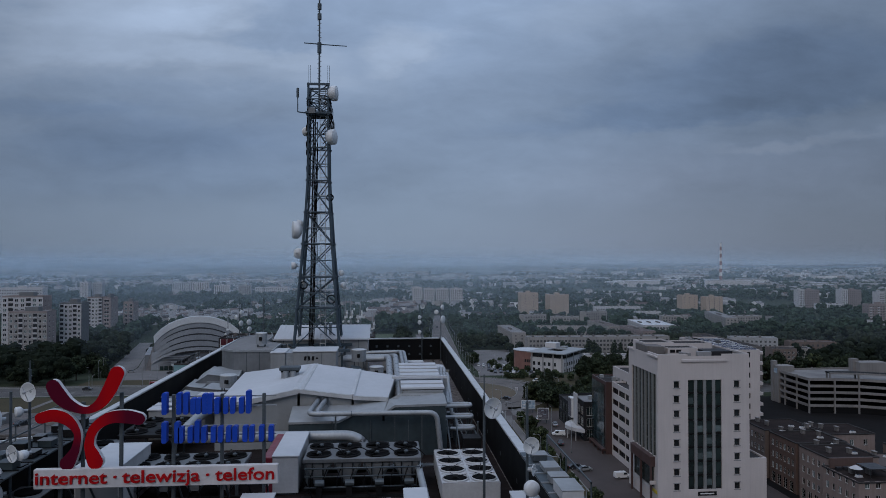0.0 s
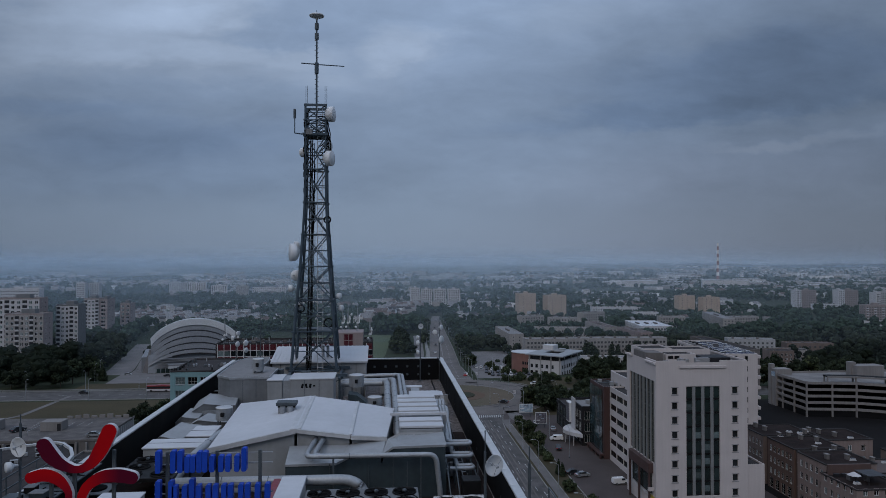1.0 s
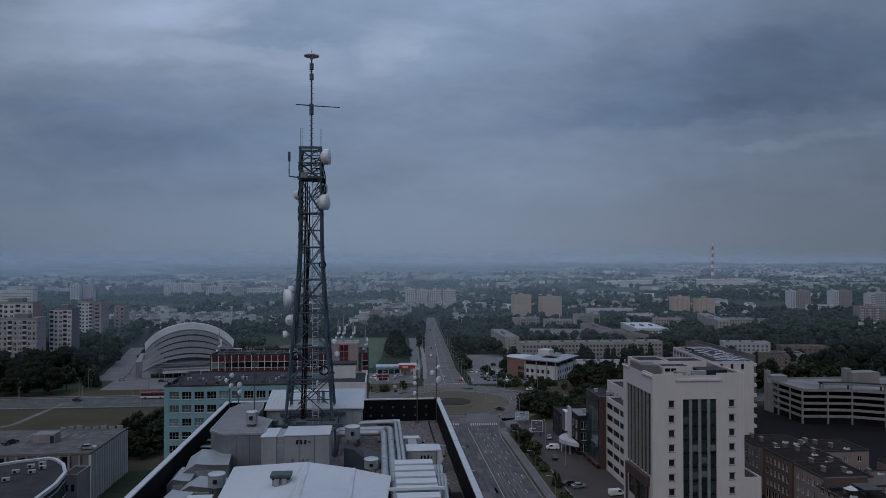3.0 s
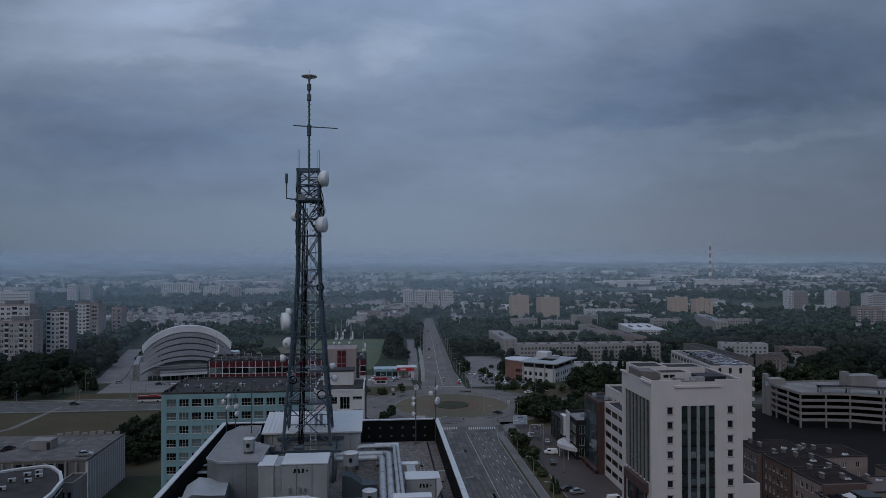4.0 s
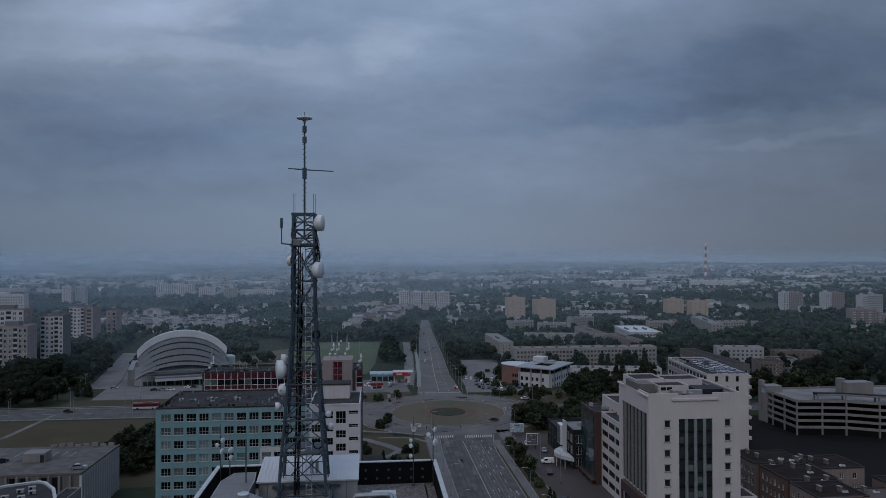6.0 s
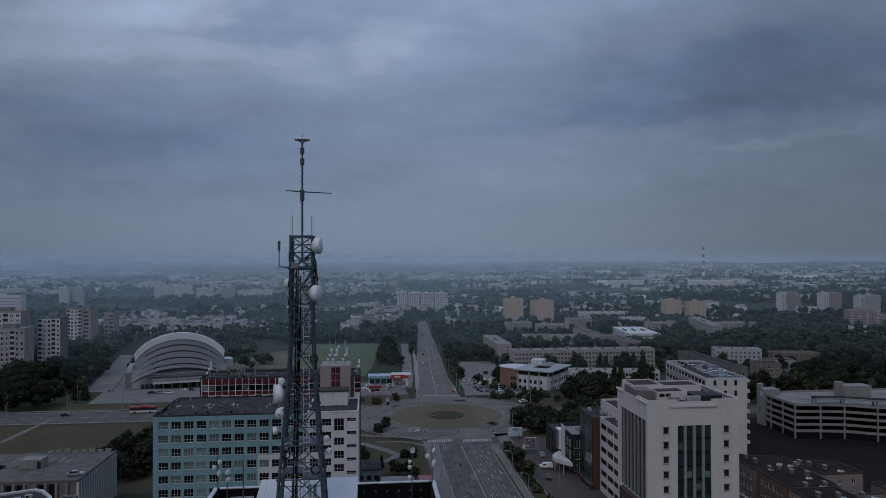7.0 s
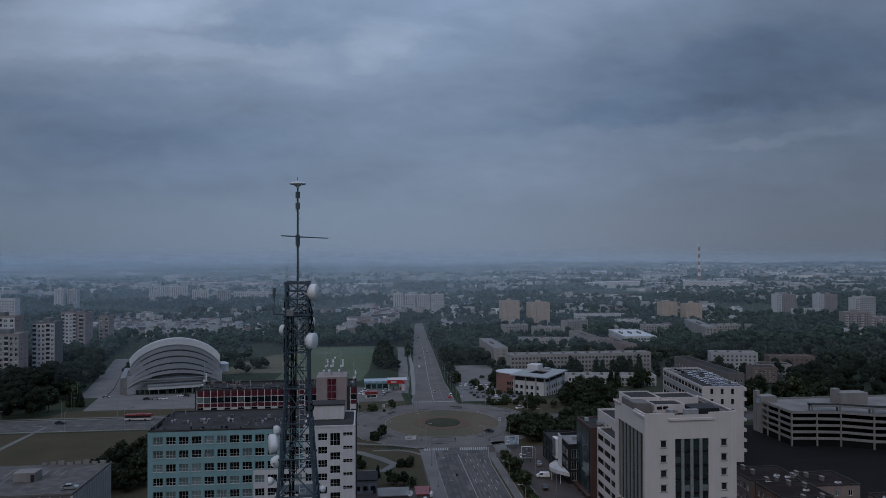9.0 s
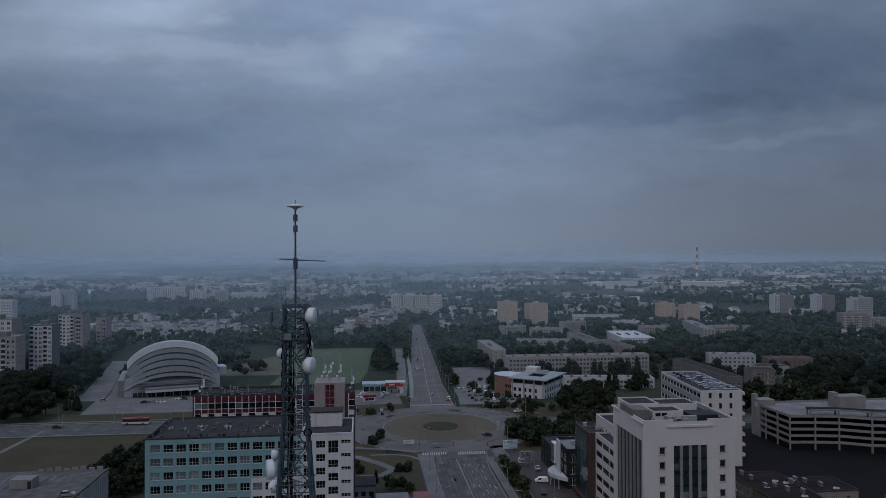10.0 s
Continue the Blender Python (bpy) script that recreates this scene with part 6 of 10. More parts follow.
    for k in range(6):
        z = 14.9 + 0.35 * k
        a = rng.uniform(0.35, 0.95)
        pts = [(0.3, -0.5, z), (0.75 + a * 0.3, -0.9, z + 0.5), (1.0 + a * 0.25, -0.85, z + 1.2), (0.7, -0.7, z + 2.0 + a), (0.1, -0.5, z + 2.3)]
        part("cable_loop", pipe(bmesh.new(), pts, 0.03, 6, 0.5), M["black_rubber"], t, "looped black cable")
    for k in range(9):
        z = 12.6 + 0.62 * k
        a = rng.uniform(0.1, 0.6)
        pts = [(-0.35, -0.55, z), (-0.75 - a * 0.2, -0.82, z + 0.4), (-0.8 - a * 0.15, -0.85, z + 1.0), (-0.45, -0.6, z + 1.5 + a)]
        part("cable_loop", pipe(bmesh.new(), pts, 0.026, 6, 0.5), M["black_rubber"], t, "looped black cable")
    # gratings across the two lowest levels, with a gap for the cables, and coils of spare cable
    for z in (57.9, 60.2):
        w = half_width(z) - 0.08
        bm = bmesh.new()
        box(bm, -w, -w * 0.1, z - MZ0 + 0.02, w, w, z - MZ0 + 0.07)
        box(bm, 0.1, -w, z - MZ0 + 0.02, w, -w * 0.1, z - MZ0 + 0.07)
        part("platform_grating", bm, M["steel"], t, "dark steel grating")
    for x, y, z, q in ((1.05, -1.35, 58.55, 0.31), (-1.0, -1.2, 59.6, 0.26), (0.9, -0.8, 66.2, 0.24)):
        ring = [(x + q * math.cos(a), y - 0.05, z - MZ0 + q * math.sin(a)) for a in (2 * math.pi * k / 18 for k in range(19))]
        part("cable_coil", pipe(bmesh.new(), ring, 0.05, 6), M["black_rubber"], t, "coil of black cable")
    # platform ring below the top
    for s in (-1, 1):
        part("platform_bar", B(-0.95, s * 0.9 - 0.05, 17.5, 0.95, s * 0.9 + 0.05, 17.65), M["mast"], t)
        part("platform_bar", B(s * 0.9 - 0.05, -0.85, 17.5, s * 0.9 + 0.05, 0.85, 17.65), M["mast"], t)
    part("platform_grating", B(-0.85, -0.85, 17.46, 0.85, 0.85, 17.5), M["mast"], t)
    part("junction_box", B(-0.72, -0.98, 17.5, -0.2, -0.6, 17.95, 0.03), M["cooler_grey"], t, "grey junction box")
    part("top_frame", B(-0.85, -0.85, 19.68, 0.85, -0.72, 19.85), M["mast"], t)
    part("top_frame", B(-0.85, 0.72, 19.68, 0.85, 0.85, 19.85), M["mast"], t)
    for x in (-0.72, -0.6, 0.7, 0.83):
        part("lightning_rod", tube(bmesh.new(), (x, -0.75, 19.8), (x, -0.75, 21.2), 0.015, 5), M["steel"], t)
    # side arm with whip antenna
    part("side_arm", pipe(bmesh.new(), [(-0.8, -0.7, 17.55), (-1.55, -0.7, 17.65), (-1.55, -0.7, 18.2)], 0.05, 8), M["mast"], t)
    part("whip_antenna", tube(bmesh.new(), (-1.55, -0.7, 18.1), (-1.55, -0.7, 18.8), 0.035, 8), M["mast"], t)
    part("whip_head", tube(bmesh.new(), (-1.55, -0.7, 18.75), (-1.55, -0.7, 19.45), 0.10, 10), M["steel"], t)
    # pole on the top with its cross arm, drums and disc
    pole = part("pole", tube(bmesh.new(), (0.0, 0, 18.0), (0.0, 0, 26.85), 0.075, 8, 0.06), M["mast"], t)
    for k in range(30):
        z = 20.2 + k * 0.185
        if abs(z - 23.05) > 0.35:
            part("step_bolt", B(-0.15 if k % 2 else 0.0, -0.012, z, 0.0 if k % 2 else 0.15, 0.012, z + 0.05), M["galv"], pole)
    part("cross_arm", tube(bmesh.new(), (-1.15, -0.1, 23.08), (0.2, -0.1, 23.0), 0.04, 6, 0.05), M["mast"], pole)
    part("cross_arm", tube(bmesh.new(), (0.0, -0.1, 23.0), (2.1, -0.1, 22.9), 0.045, 6, 0.035), M["mast"], pole)
    part("clamp", tube(bmesh.new(), (0, 0, 22.35), (0, 0, 23.15), 0.16, 10), M["mast"], pole)
    for z in (24.95, 25.72):
        part("drum", tube(bmesh.new(), (0, 0, z), (0, 0, z + 0.45), 0.155, 12), M["steel"], pole, "grey cylindrical antenna")
    part("disc", lathe(bmesh.new(), [(0.06, 26.4), (0.12, 26.55), (0.3, 26.65), (0.55, 26.7), (0.58, 26.76), (0.5, 26.84), (0.1, 26.9), (0.02, 26.9)], 20), M["dish"], pole, "pale flat disc antenna")
    part("spike", tube(bmesh.new(), (0, 0, 26.85), (0, 0, 27.2), 0.02, 5), M["mast"], pole)
    # microwave dishes
    antenna_dish(t, 1.0, -0.55, 19.12, 0.58, 80, 0.42)
    antenna_dish(t, 0.9, -0.75, 15.75, 0.58, 72, 0.42)
    antenna_dish(t, -1.5, -0.75, 8.7, 0.66, -74, 0.42)
    antenna_dish(t, -1.5, 0.9, 9.2, 0.36, -75, 0.3)
    antenna_dish(t, -1.65, 0.9, 6.95, 0.42, 160, 0.35)
    antenna_dish(t, -1.8, -0.3, 6.0, 0.28, -80, 0.25)
    antenna_dish(t, -1.4, 0.8, 4.6, 0.32, 170, 0.3)
    antenna_dish(t, 1.7, -0.6, 5.45, 0.22, 40, 0.2)
    antenna_dish(t, 1.85, -0.4, 4.5, 0.24, 60, 0.2)
    antenna_dish(t, 0.75, 0.7, 16.9, 0.40, 120, 0.3)
    antenna_dish(t, -0.95, 0.6, 16.4, 0.36, -120, 0.3)
    return t


lattice_mast()


def roof_poles():
    def pole(x, y, z0, z1, dishes, label, whip=0.0):
        t = thing("antenna_pole", x, y, z0, 0, label, "antenna pole", "rooftop antenna poles")
        part("pole", tube(bmesh.new(), (0, 0, 0), (0, 0, z1 - z0), 0.045, 8), M["steel"], t)
        part("base_plate", B(-0.18, -0.18, 0, 0.18, 0.18, 0.04), M["steel"], t)
        if whip:
            part("whip", tube(bmesh.new(), (0, 0, z1 - z0), (0, 0, z1 - z0 + whip), 0.02, 5), M["steel"], t)
        for dx, z, r, rz, deep in dishes:
            antenna_dish(t, dx, -0.25, z - z0, r, rz, deep)

    # pole with dishes on the south west corner
    pole(-12.28, 25.6, TZ, 57.7, ((0.14, 56.98, 0.33, -20, 0.0), (-0.2, 56.3, 0.17, -50, 0.15)), "grey antenna pole with round dishes near the sign", 0.3)
    pole(-12.2, 24.2, TZ, 57.2, ((-0.15, 56.35, 0.42, -60, 0.0), (0.25, 55.25, 0.28, -30, 0.0), (0.55, 55.2, 0.16, -20, 0.2), (-0.1, 54.55, 0.26, -60, 0.0), (-0.1, 53.95, 0.3, -60, 0.0)), "grey antenna pole stacked with small dishes")
    # poles along the right parapet
    pole(3.25, 23.3, TZ, 57.0, ((0.2, 56.65, 0.34, 25, 0.0),), "slim grey pole with one open dish", 0.7)
    pole(4.35, 21.6, TZ, 57.1, ((0.05, 55.85, 0.26, 10, 0.0), (0.1, 55.1, 0.18, 60, 0.0), (0.05, 54.55, 0.24, 20, 0.2)), "grey antenna pole with several dishes at the parapet", 0.5)
    # far corners
    pole(3.15, 61.8, TZ, 58.0, ((0.0, 57.45, 0.24, 20, 0.0), (-0.2, 56.5, 0.17, -60, 0.1), (-0.2, 56.05, 0.19, -50, 0.1), (-0.2, 55.2, 0.19, -60, 0.1)), "antenna pole with white dishes on the far parapet", 0.4)
    pole(4.8, 61.7, TZ, 57.8, ((0.12, 56.3, 0.34, 55, 0.12), (0.1, 57.35, 0.24, 60, 0.1), (-0.4, 56.95, 0.2, -20, 0.1)), "antenna pole with white drums on the far corner", 0.5)
    pole(-12.45, 61.6, TZ, 57.3, ((0.15, 56.1, 0.24, 60, 0.1), (-0.2, 56.6, 0.19, -50, 0.1), (0.2, 57.0, 0.2, 50, 0.1)), "antenna pole with white drums on the far corner", 0.9)
    pole(-11.7, 61.5, TZ, 56.9, ((0.1, 56.2, 0.24, 50, 0.1), (0.12, 55.6, 0.22, 60, 0.1)), "antenna pole with white dishes on the far corner", 1.0)
    pole(-9.3, 55.0, TZ, 58.6, (), "tall thin dark whip pole beside the hut", 1.2)


roof_poles()


# ---- the rooftop sign on its scaffold ----
def petal(pts, parent, material, label):
    """A curved petal: a ribbon along (x, z, half-width) stations, round at both ends."""
    st = [Vector(p) for p in pts]
    st = [st[0] * 2 - st[1]] + st + [st[-1] * 2 - st[-2]]
    sp = []
    for i in range(1, len(st) - 2):
        for k in range(8):
            t = k / 8
            a, b, c, d = st[i - 1:i + 3]
            sp.append(0.5 * ((2 * b) + (c - a) * t + (2 * a - 5 * b + 4 * c - d) * t * t + (3 * b - a - 3 * c + d) * t ** 3))
    sp.append(st[-2])
    left, right = [], []
    for i, p in enumerate(sp):
        d = sp[min(i + 1, len(sp) - 1)] - sp[max(i - 1, 0)]
        d = Vector((d.x, d.y)).normalized()
        nrm = Vector((-d.y, d.x))
        c = Vector((p.x, p.y))
        left.append(c + nrm * p.z)
        right.append(c - nrm * p.z)

    def cap(c, frm, d):
        u = frm - c
        return [c + u * math.cos(t) + d * u.length * math.sin(t) for t in (math.pi * k / 8 for k in range(1, 8))]

    c0, c1 = Vector((sp[0].x, sp[0].y)), Vector((sp[-1].x, sp[-1].y))
    d0 = (c0 - Vector((sp[1].x, sp[1].y))).normalized()
    d1 = (c1 - Vector((sp[-2].x, sp[-2].y))).normalized()
    loop = left + cap(c1, left[-1], d1) + right[::-1] + cap(c0, right[0], d0)
    bm = bmesh.new()
    f = [bm.verts.new((v.x, -0.09, v.y)) for v in loop]
    b = [bm.verts.new((v.x, 0.09, v.y)) for v in loop]
    n = len(loop)
    front = [bm.faces.new(f), bm.faces.new(b[::-1])]
    for i in range(n):
        q = bm.faces.new((f[i], b[i], b[(i + 1) % n], f[(i + 1) % n]))
        q.material_index = 1
    bmesh.ops.recalc_face_normals(bm, faces=bm.faces)
    bmesh.ops.triangulate(bm, faces=front)
    return part("petal", bm, [material, M["banner"]], parent, label)


def round_bar(bm, x, z, w, h, r=0.05, y0=-0.12, y1=0.12):
    """A plain letter-sized block with rounded corners."""
    r = min(r, w / 2.1, h / 2.1)
    pts = []
    for cx, cz, a0 in ((x + w - r, z + h - r, 0), (x + r, z + h - r, 90), (x + r, z + r, 180), (x + w - r, z + r, 270)):
        for k in range(4):
            a = radians(a0 + 30 * k)
            pts.append((cx + r * math.cos(a), cz + r * math.sin(a)))
    a = [bm.verts.new((p[0], y0, p[1])) for p in pts]
    b = [bm.verts.new((p[0], y1, p[1])) for p in pts]
    n = len(pts)
    bm.faces.new(a[::-1])
    bm.faces.new(b)
    for i in range(n):
        bm.faces.new((a[i], a[(i + 1) % n], b[(i + 1) % n], b[i]))


def roof_sign():
    y = 23.6
    t = thing("rooftop_sign", 0, y, 0, 0, "rooftop sign with red petals, blue bars and a lettered banner", "sign")
    # emblem: two red and dark red petal strokes, as plain shapes
    petal(((-10.576, 57.457, 0.220), (-10.388, 57.155, 0.238), (-10.05, 56.853, 0.176), (-9.562, 56.683, 0.114), (-9.15, 56.872, 0.167), (-8.85, 57.306, 0.220), (-8.606, 57.853, 0.229)), t, M["petal_top"], "red petal shading into dark red")
    petal(((-10.951, 56.457, 0.176), (-10.538, 56.532, 0.194), (-10.125, 56.381, 0.176), (-9.825, 55.985, 0.114), (-9.863, 55.494, 0.132), (-10.013, 55.174, 0.194), (-10.125, 55.004, 0.229)), t, M["petal_left"], "red petal shading into dark red")
    petal(((-7.911, 56.381, 0.194), (-8.324, 56.457, 0.211), (-8.85, 56.419, 0.185), (-9.3, 56.098, 0.150), (-9.45, 55.608, 0.150), (-9.337, 55.23, 0.220), (-9.262, 55.042, 0.246)), t, M["petal_right"], "red petal shading into dark red")
    # brand lettering as plain blue blocks
    row1 = ((-7.20, 0.62, 0.70), (-6.52, 0.16, 0.70), (-6.30, 0.33, 0.52), (-5.93, 0.33, 0.66), (-5.54, 0.44, 0.52), (-5.04, 0.44, 0.52), (-4.54, 0.15, 0.74))
    row2 = ((-7.20, 0.56, 0.68), (-6.68, 0.46, 0.52), (-6.16, 0.15, 0.72), (-5.95, 0.46, 0.52), (-5.43, 0.42, 0.52), (-4.96, 0.48, 0.52), (-4.43, 0.78, 0.52))
    for row, z in ((row1, 56.50), (row2, 55.58)):
        for x, w, h in row:
            n = 1 if w < 0.25 else 3 if w > 0.7 else 2
            for k in range(n):
                bm = bmesh.new()
                round_bar(bm, x + (w - 0.16) * k / max(1, n - 1), z, 0.16, h, 0.05)
                part("bar", bm, M["blue"], t, "plain blue upright bar in place of brand lettering")
    for z in (57.0, 56.68, 56.05, 55.75):
        part("rail", B(-7.3, 0.16, z, -3.6, 0.2, z + 0.04), M["galv"], t)
    # banner with its words
    bm = B(-11.15, -0.1, 54.2, -3.5, 0.1, 54.83, 0.02)
    banner = part("banner", bm, M["banner"], t, "pale banner panel")
    for word, xa, xb in (("internet", -11.08, -8.88), ("\u00b7", -8.68, -8.58), ("telewizja", -8.41, -5.98), ("\u00b7", -5.79, -5.69), ("telefon", -5.50, -3.62)):
        cu = bpy.data.curves.new("word", "FONT")
        cu.body, cu.size, cu.extrude, cu.offset = word, 0.56, 0.03, 0.006
        tmp = bpy.data.objects.new("word", cu)
        scene.collection.objects.link(tmp)
        bpy.context.view_layer.update()
        me = bpy.data.meshes.new_from_object(tmp.evaluated_get(bpy.context.evaluated_depsgraph_get()))
        bpy.data.objects.remove(tmp)
        xs = [v.co.x for v in me.vertices]
        me.transform(Matrix.Diagonal(((xb - xa) / (max(xs) - min(xs)), 1, 1, 1)) @ Matrix.Translation((-min(xs), 0, 0)))
        me.materials.clear()
        me.materials.append(M["red"])
        ob = new("word", me)
        ob.parent = banner
        ob.matrix_basis = pose(xa, -0.12, 54.36, 90, 0, 0)
        tagged(ob, "red raised letters")
    # scaffold
    for x in (-10.45, -9.75, -8.55, -6.9, -5.35, -4.0):
        top = {-10.45: 56.7, -9.75: 56.9, -8.55: 57.2}.get(x, 57.1)
        part("post", B(x - 0.05, 0.14, TZ, x + 0.05, 0.24, top), M["steel"], t)
        part("brace", tube(bmesh.new(), (x, 0.2, 54.6), (x, 1.8, TZ), 0.035, 6), M["steel"], t)
    for z in (54.3, 54.75):
        part("rail", B(-11.1, 0.1, z, -3.55, 0.14, z + 0.06), M["steel"], t)
    part("rail", B(-11.1, 0.2, 53.4, -3.55, 0.26, 53.46), M["steel"], t)


roof_sign()
# ---- the buildings round the tower ----
def white_tower():
    x0, y0, w, d, h = 66.9, 170.0, 24.6, 21.8, 36.6
    K = 0.955
    t = thing("white_office_block", x0, y0, 0, 0, "white rendered high-rise with a dark glazed strip and square windows", "office building")
    t.matrix_basis = pose(x0, y0, 2.7) @ Matrix.Diagonal((K, K, K, 1))
    sm = []
    for k in range(8):
        z = 1.95 + k * 3.77
        sm += [(4.3, z, 5.75, z + 1.75), (20.5, z, 21.95, z + 1.75)]
    band = (8.1, 2.1, 17.1, 30.4)
    west = (2.4, 10.2, 20.7, 31.7)
    shell(w, d, 0, h, {"S": sm + [band], "W": [west]}, M["wt_wall"], t, depth=0.5)
    S, W = face_pose("S", w, d), face_pose("W", w, d)
    put_windows(t, S, sm, 1, M["frame_dark"], bar=0.12, inset=0.3)
    # window surrounds
    for hh in sm:
        part("window_sill", B(hh[0] - 0.25, -0.1, hh[1] - 0.22, hh[2] + 0.25, 0.0, hh[1]), M["wt_grey"], t)
        part("lintel", B(hh[0] - 0.25, -0.1, hh[3], hh[2] + 0.25, 0.0, hh[3] + 0.2), M["wt_grey"], t)
    part("plinth", B(0.02, 0.02, -2.9, w - 0.02, d - 0.02, 0.0), M["wt_wall"], t)
    # strip: glass with grey piers and floor spandrels
    rng = random.Random(11)
    gm = mesh_of("pane", B(0, 0.35, 0, 1.62, 0.4, 3.4), M["glass_green"])
    gc = mesh_of("pane", B(0.1, 0.33, 1.0, 1.52, 0.36, 2.6), M["glass_curtain"])
    sp = mesh_of("spandrel", B(0, 0.30, 0, 1.62, 0.34, 0.4), M["dark_metal"])
    for k in range(4):
        u = 8.15 + k * 2.43
        for r in range(8):
            z = 2.1 + r * 3.54
            shared("pane", gm, t, S @ pose(u, 0, z))
            shared("spandrel", sp, t, S @ pose(u, 0, z))
            if rng.random() < 0.35:
                shared("blind", gc, t, S @ pose(u, -0.02, z - rng.uniform(0, 0.4)))
    for k in range(3):
        u = 9.78 + k * 2.43
        part("pier", B(u, 0.08, 2.1, u + 0.8, 0.42, 30.4), M["pier_grey"], t)
    # west face: tall bays
    gw = mesh_of("pane", B(0, 0.4, 0, 1.9, 0.45, 3.5), M["glass_green"])
    for k in range(7):
        u = 2.45 + k * 2.62
        part("fin", B(u + 1.9, 0.02, 10.2, u + 2.6 if k < 6 else u + 1.95, 0.5, 31.7), M["pier_grey"], t)
        for r in range(6):
            shared("pane", gw, t, W @ pose(u, 0, 10.25 + r * 3.57))
    for o in [c for c in t.children if c.name.startswith("fin")]:
        o.matrix_basis = W
    # lower west storeys: recessed entrance block
    part("canopy", B(-1.3, 2, 7.6, 0.02, 17, 10.2, 0.05), M["brown_wall"], t, "dark brown entrance block")
    part("entrance_glass", B(-0.5, 3, 2.2, -0.02, 16, 7.4), M["glass_green"], t)
    for yy in (2.2, 9.5, 16.5):
        part("column", B(-1.2, yy, -2.8, -0.7, yy + 0.5, 7.6), M["brown_wall"], t)
    part("soffit_band", B(-1.5, 1.4, 3.2, -0.02, 2.0, 4.0), M["wt_wall"], t)
    # roof
    part("roof", B(0.3, 0.3, h - 1.0, w - 0.3, d - 0.3, h - 0.9), M["felt"], t)
    for q in ((0, 0, 8.0, 0.35), (17.2, 0, w, 0.35), (w - 0.35, 0.35, w, d), (0, 0.35, 0.35, 7.0)):
        part("parapet", B(q[0], q[1], h - 0.003, q[2], q[3], h + 0.45), M["wt_wall"], t)
    part("cornice", B(6.2, -0.35, 35.1, 18.6, 0.0, 35.75, 0.04), M["wt_wall"], t)
    part("cornice", B(-0.45, -0.1, 36.1, 0.0, 7, 36.62, 0.04), M["wt_wall"], t)
    part("cornice", B(-0.45, 17, 36.1, 0.0, d + 0.1, 36.62, 0.04), M["wt_wall"], t)
    for x0b, y0b, x1b, y1b, zt in ((1.2, 12.5, 9.5, 21.5, 38.4), (5.2, 6.0, 13.5, 12.2, 37.7), (9.8, 12.6, 20.5, 20.0, 38.1)):
        ub = part("upper_block", B(x0b, y0b, h - 1, x1b, y1b, zt, 0.03), M["wt_wall"], t)
        part("block_roof", B(x0b + 0.3, y0b + 0.3, zt, x1b - 0.3, y1b - 0.3, zt + 0.02), M["felt"], ub)
        for q in ((x0b, y0b, x1b, y0b + 0.25), (x0b, y1b - 0.25, x1b, y1b), (x0b, y0b + 0.25, x0b + 0.25, y1b - 0.25), (x1b - 0.25, y0b + 0.25, x1b, y1b - 0.25)):
            part("block_rim", B(q[0], q[1], zt, q[2], q[3], zt + 0.3), M["wt_wall"], ub)
    part("curved_screen", prism(bmesh.new(), [(0.15, 7.5), (4.4, 6.2), (4.4, 16.5), (0.15, 16.5)], h - 1, 38.3), M["concrete"], t)
    part("plant_screen", B(14.6, 3.4, h - 1, 21.8, 9.5, 37.3, 0.03), M["dark_clad"], t)
    part("plant_screen", B(11.6, 2.0, h - 1, 15.4, 3.1, 37.4, 0.03), M["wt_grey"], t)
    for u in (5.8, 7.5):
        part("louvre", B(u, 5.94, 36.7, u + 1.4, 6.0, 37.5), M["dark_metal"], t)
    rng = random.Random(4)
    for k in range(9):
        u, v = rng.uniform(2, 22), rng.uniform(1, 5)
        part("roof_box", B(u, v, h - 0.9, u + rng.uniform(0.4, 1.1), v + rng.uniform(0.4, 1.0), h + rng.uniform(0.0, 0.5), 0.02), M["wt_grey"], t)
    # east wing and rear annexe with set-back windows
    part("east_wing", B(w, 0.6, -2.8, w + 4.9, 14, 9.2), M["wt_wall"], t)
    part("wing_roof", B(w, 0.9, 9.2, w + 4.6, 13.7, 9.26), M["felt"], t)
    part("wing_rim", B(w, 0.6, 9.2, w + 4.9, 0.9, 9.7), M["wt_wall"], t)
    part("wing_rim", B(w + 4.6, 0.9, 9.2, w + 4.9, 14, 9.7), M["wt_wall"], t)
    for k in range(8):
        part("balcony", B(w + 0.001, 3.5, 3 + k * 3.77, w + 1.7, 8.5, 4.1 + k * 3.77, 0.03), M["wt_wall"], t)
    part("shop_sign", B(-0.2, 0.6, 0.9, -0.02, 3.6, 1.7), M["sign_yellow"], t, "yellow shop sign with its writing as bars")
    part("shop_band", B(-0.25, 3.8, 1.0, -0.02, 16.5, 1.5), M["white_wall"], t)
    part("sign_strip", B(10.6, -0.14, 0.5, 15.6, 0.0, 1.5), M["dark_metal"], t, "dark name board with its writing as bars")
    part("writing", B(11.2, -0.17, 0.85, 14.9, -0.14, 1.15), M["banner"], t)


white_tower()


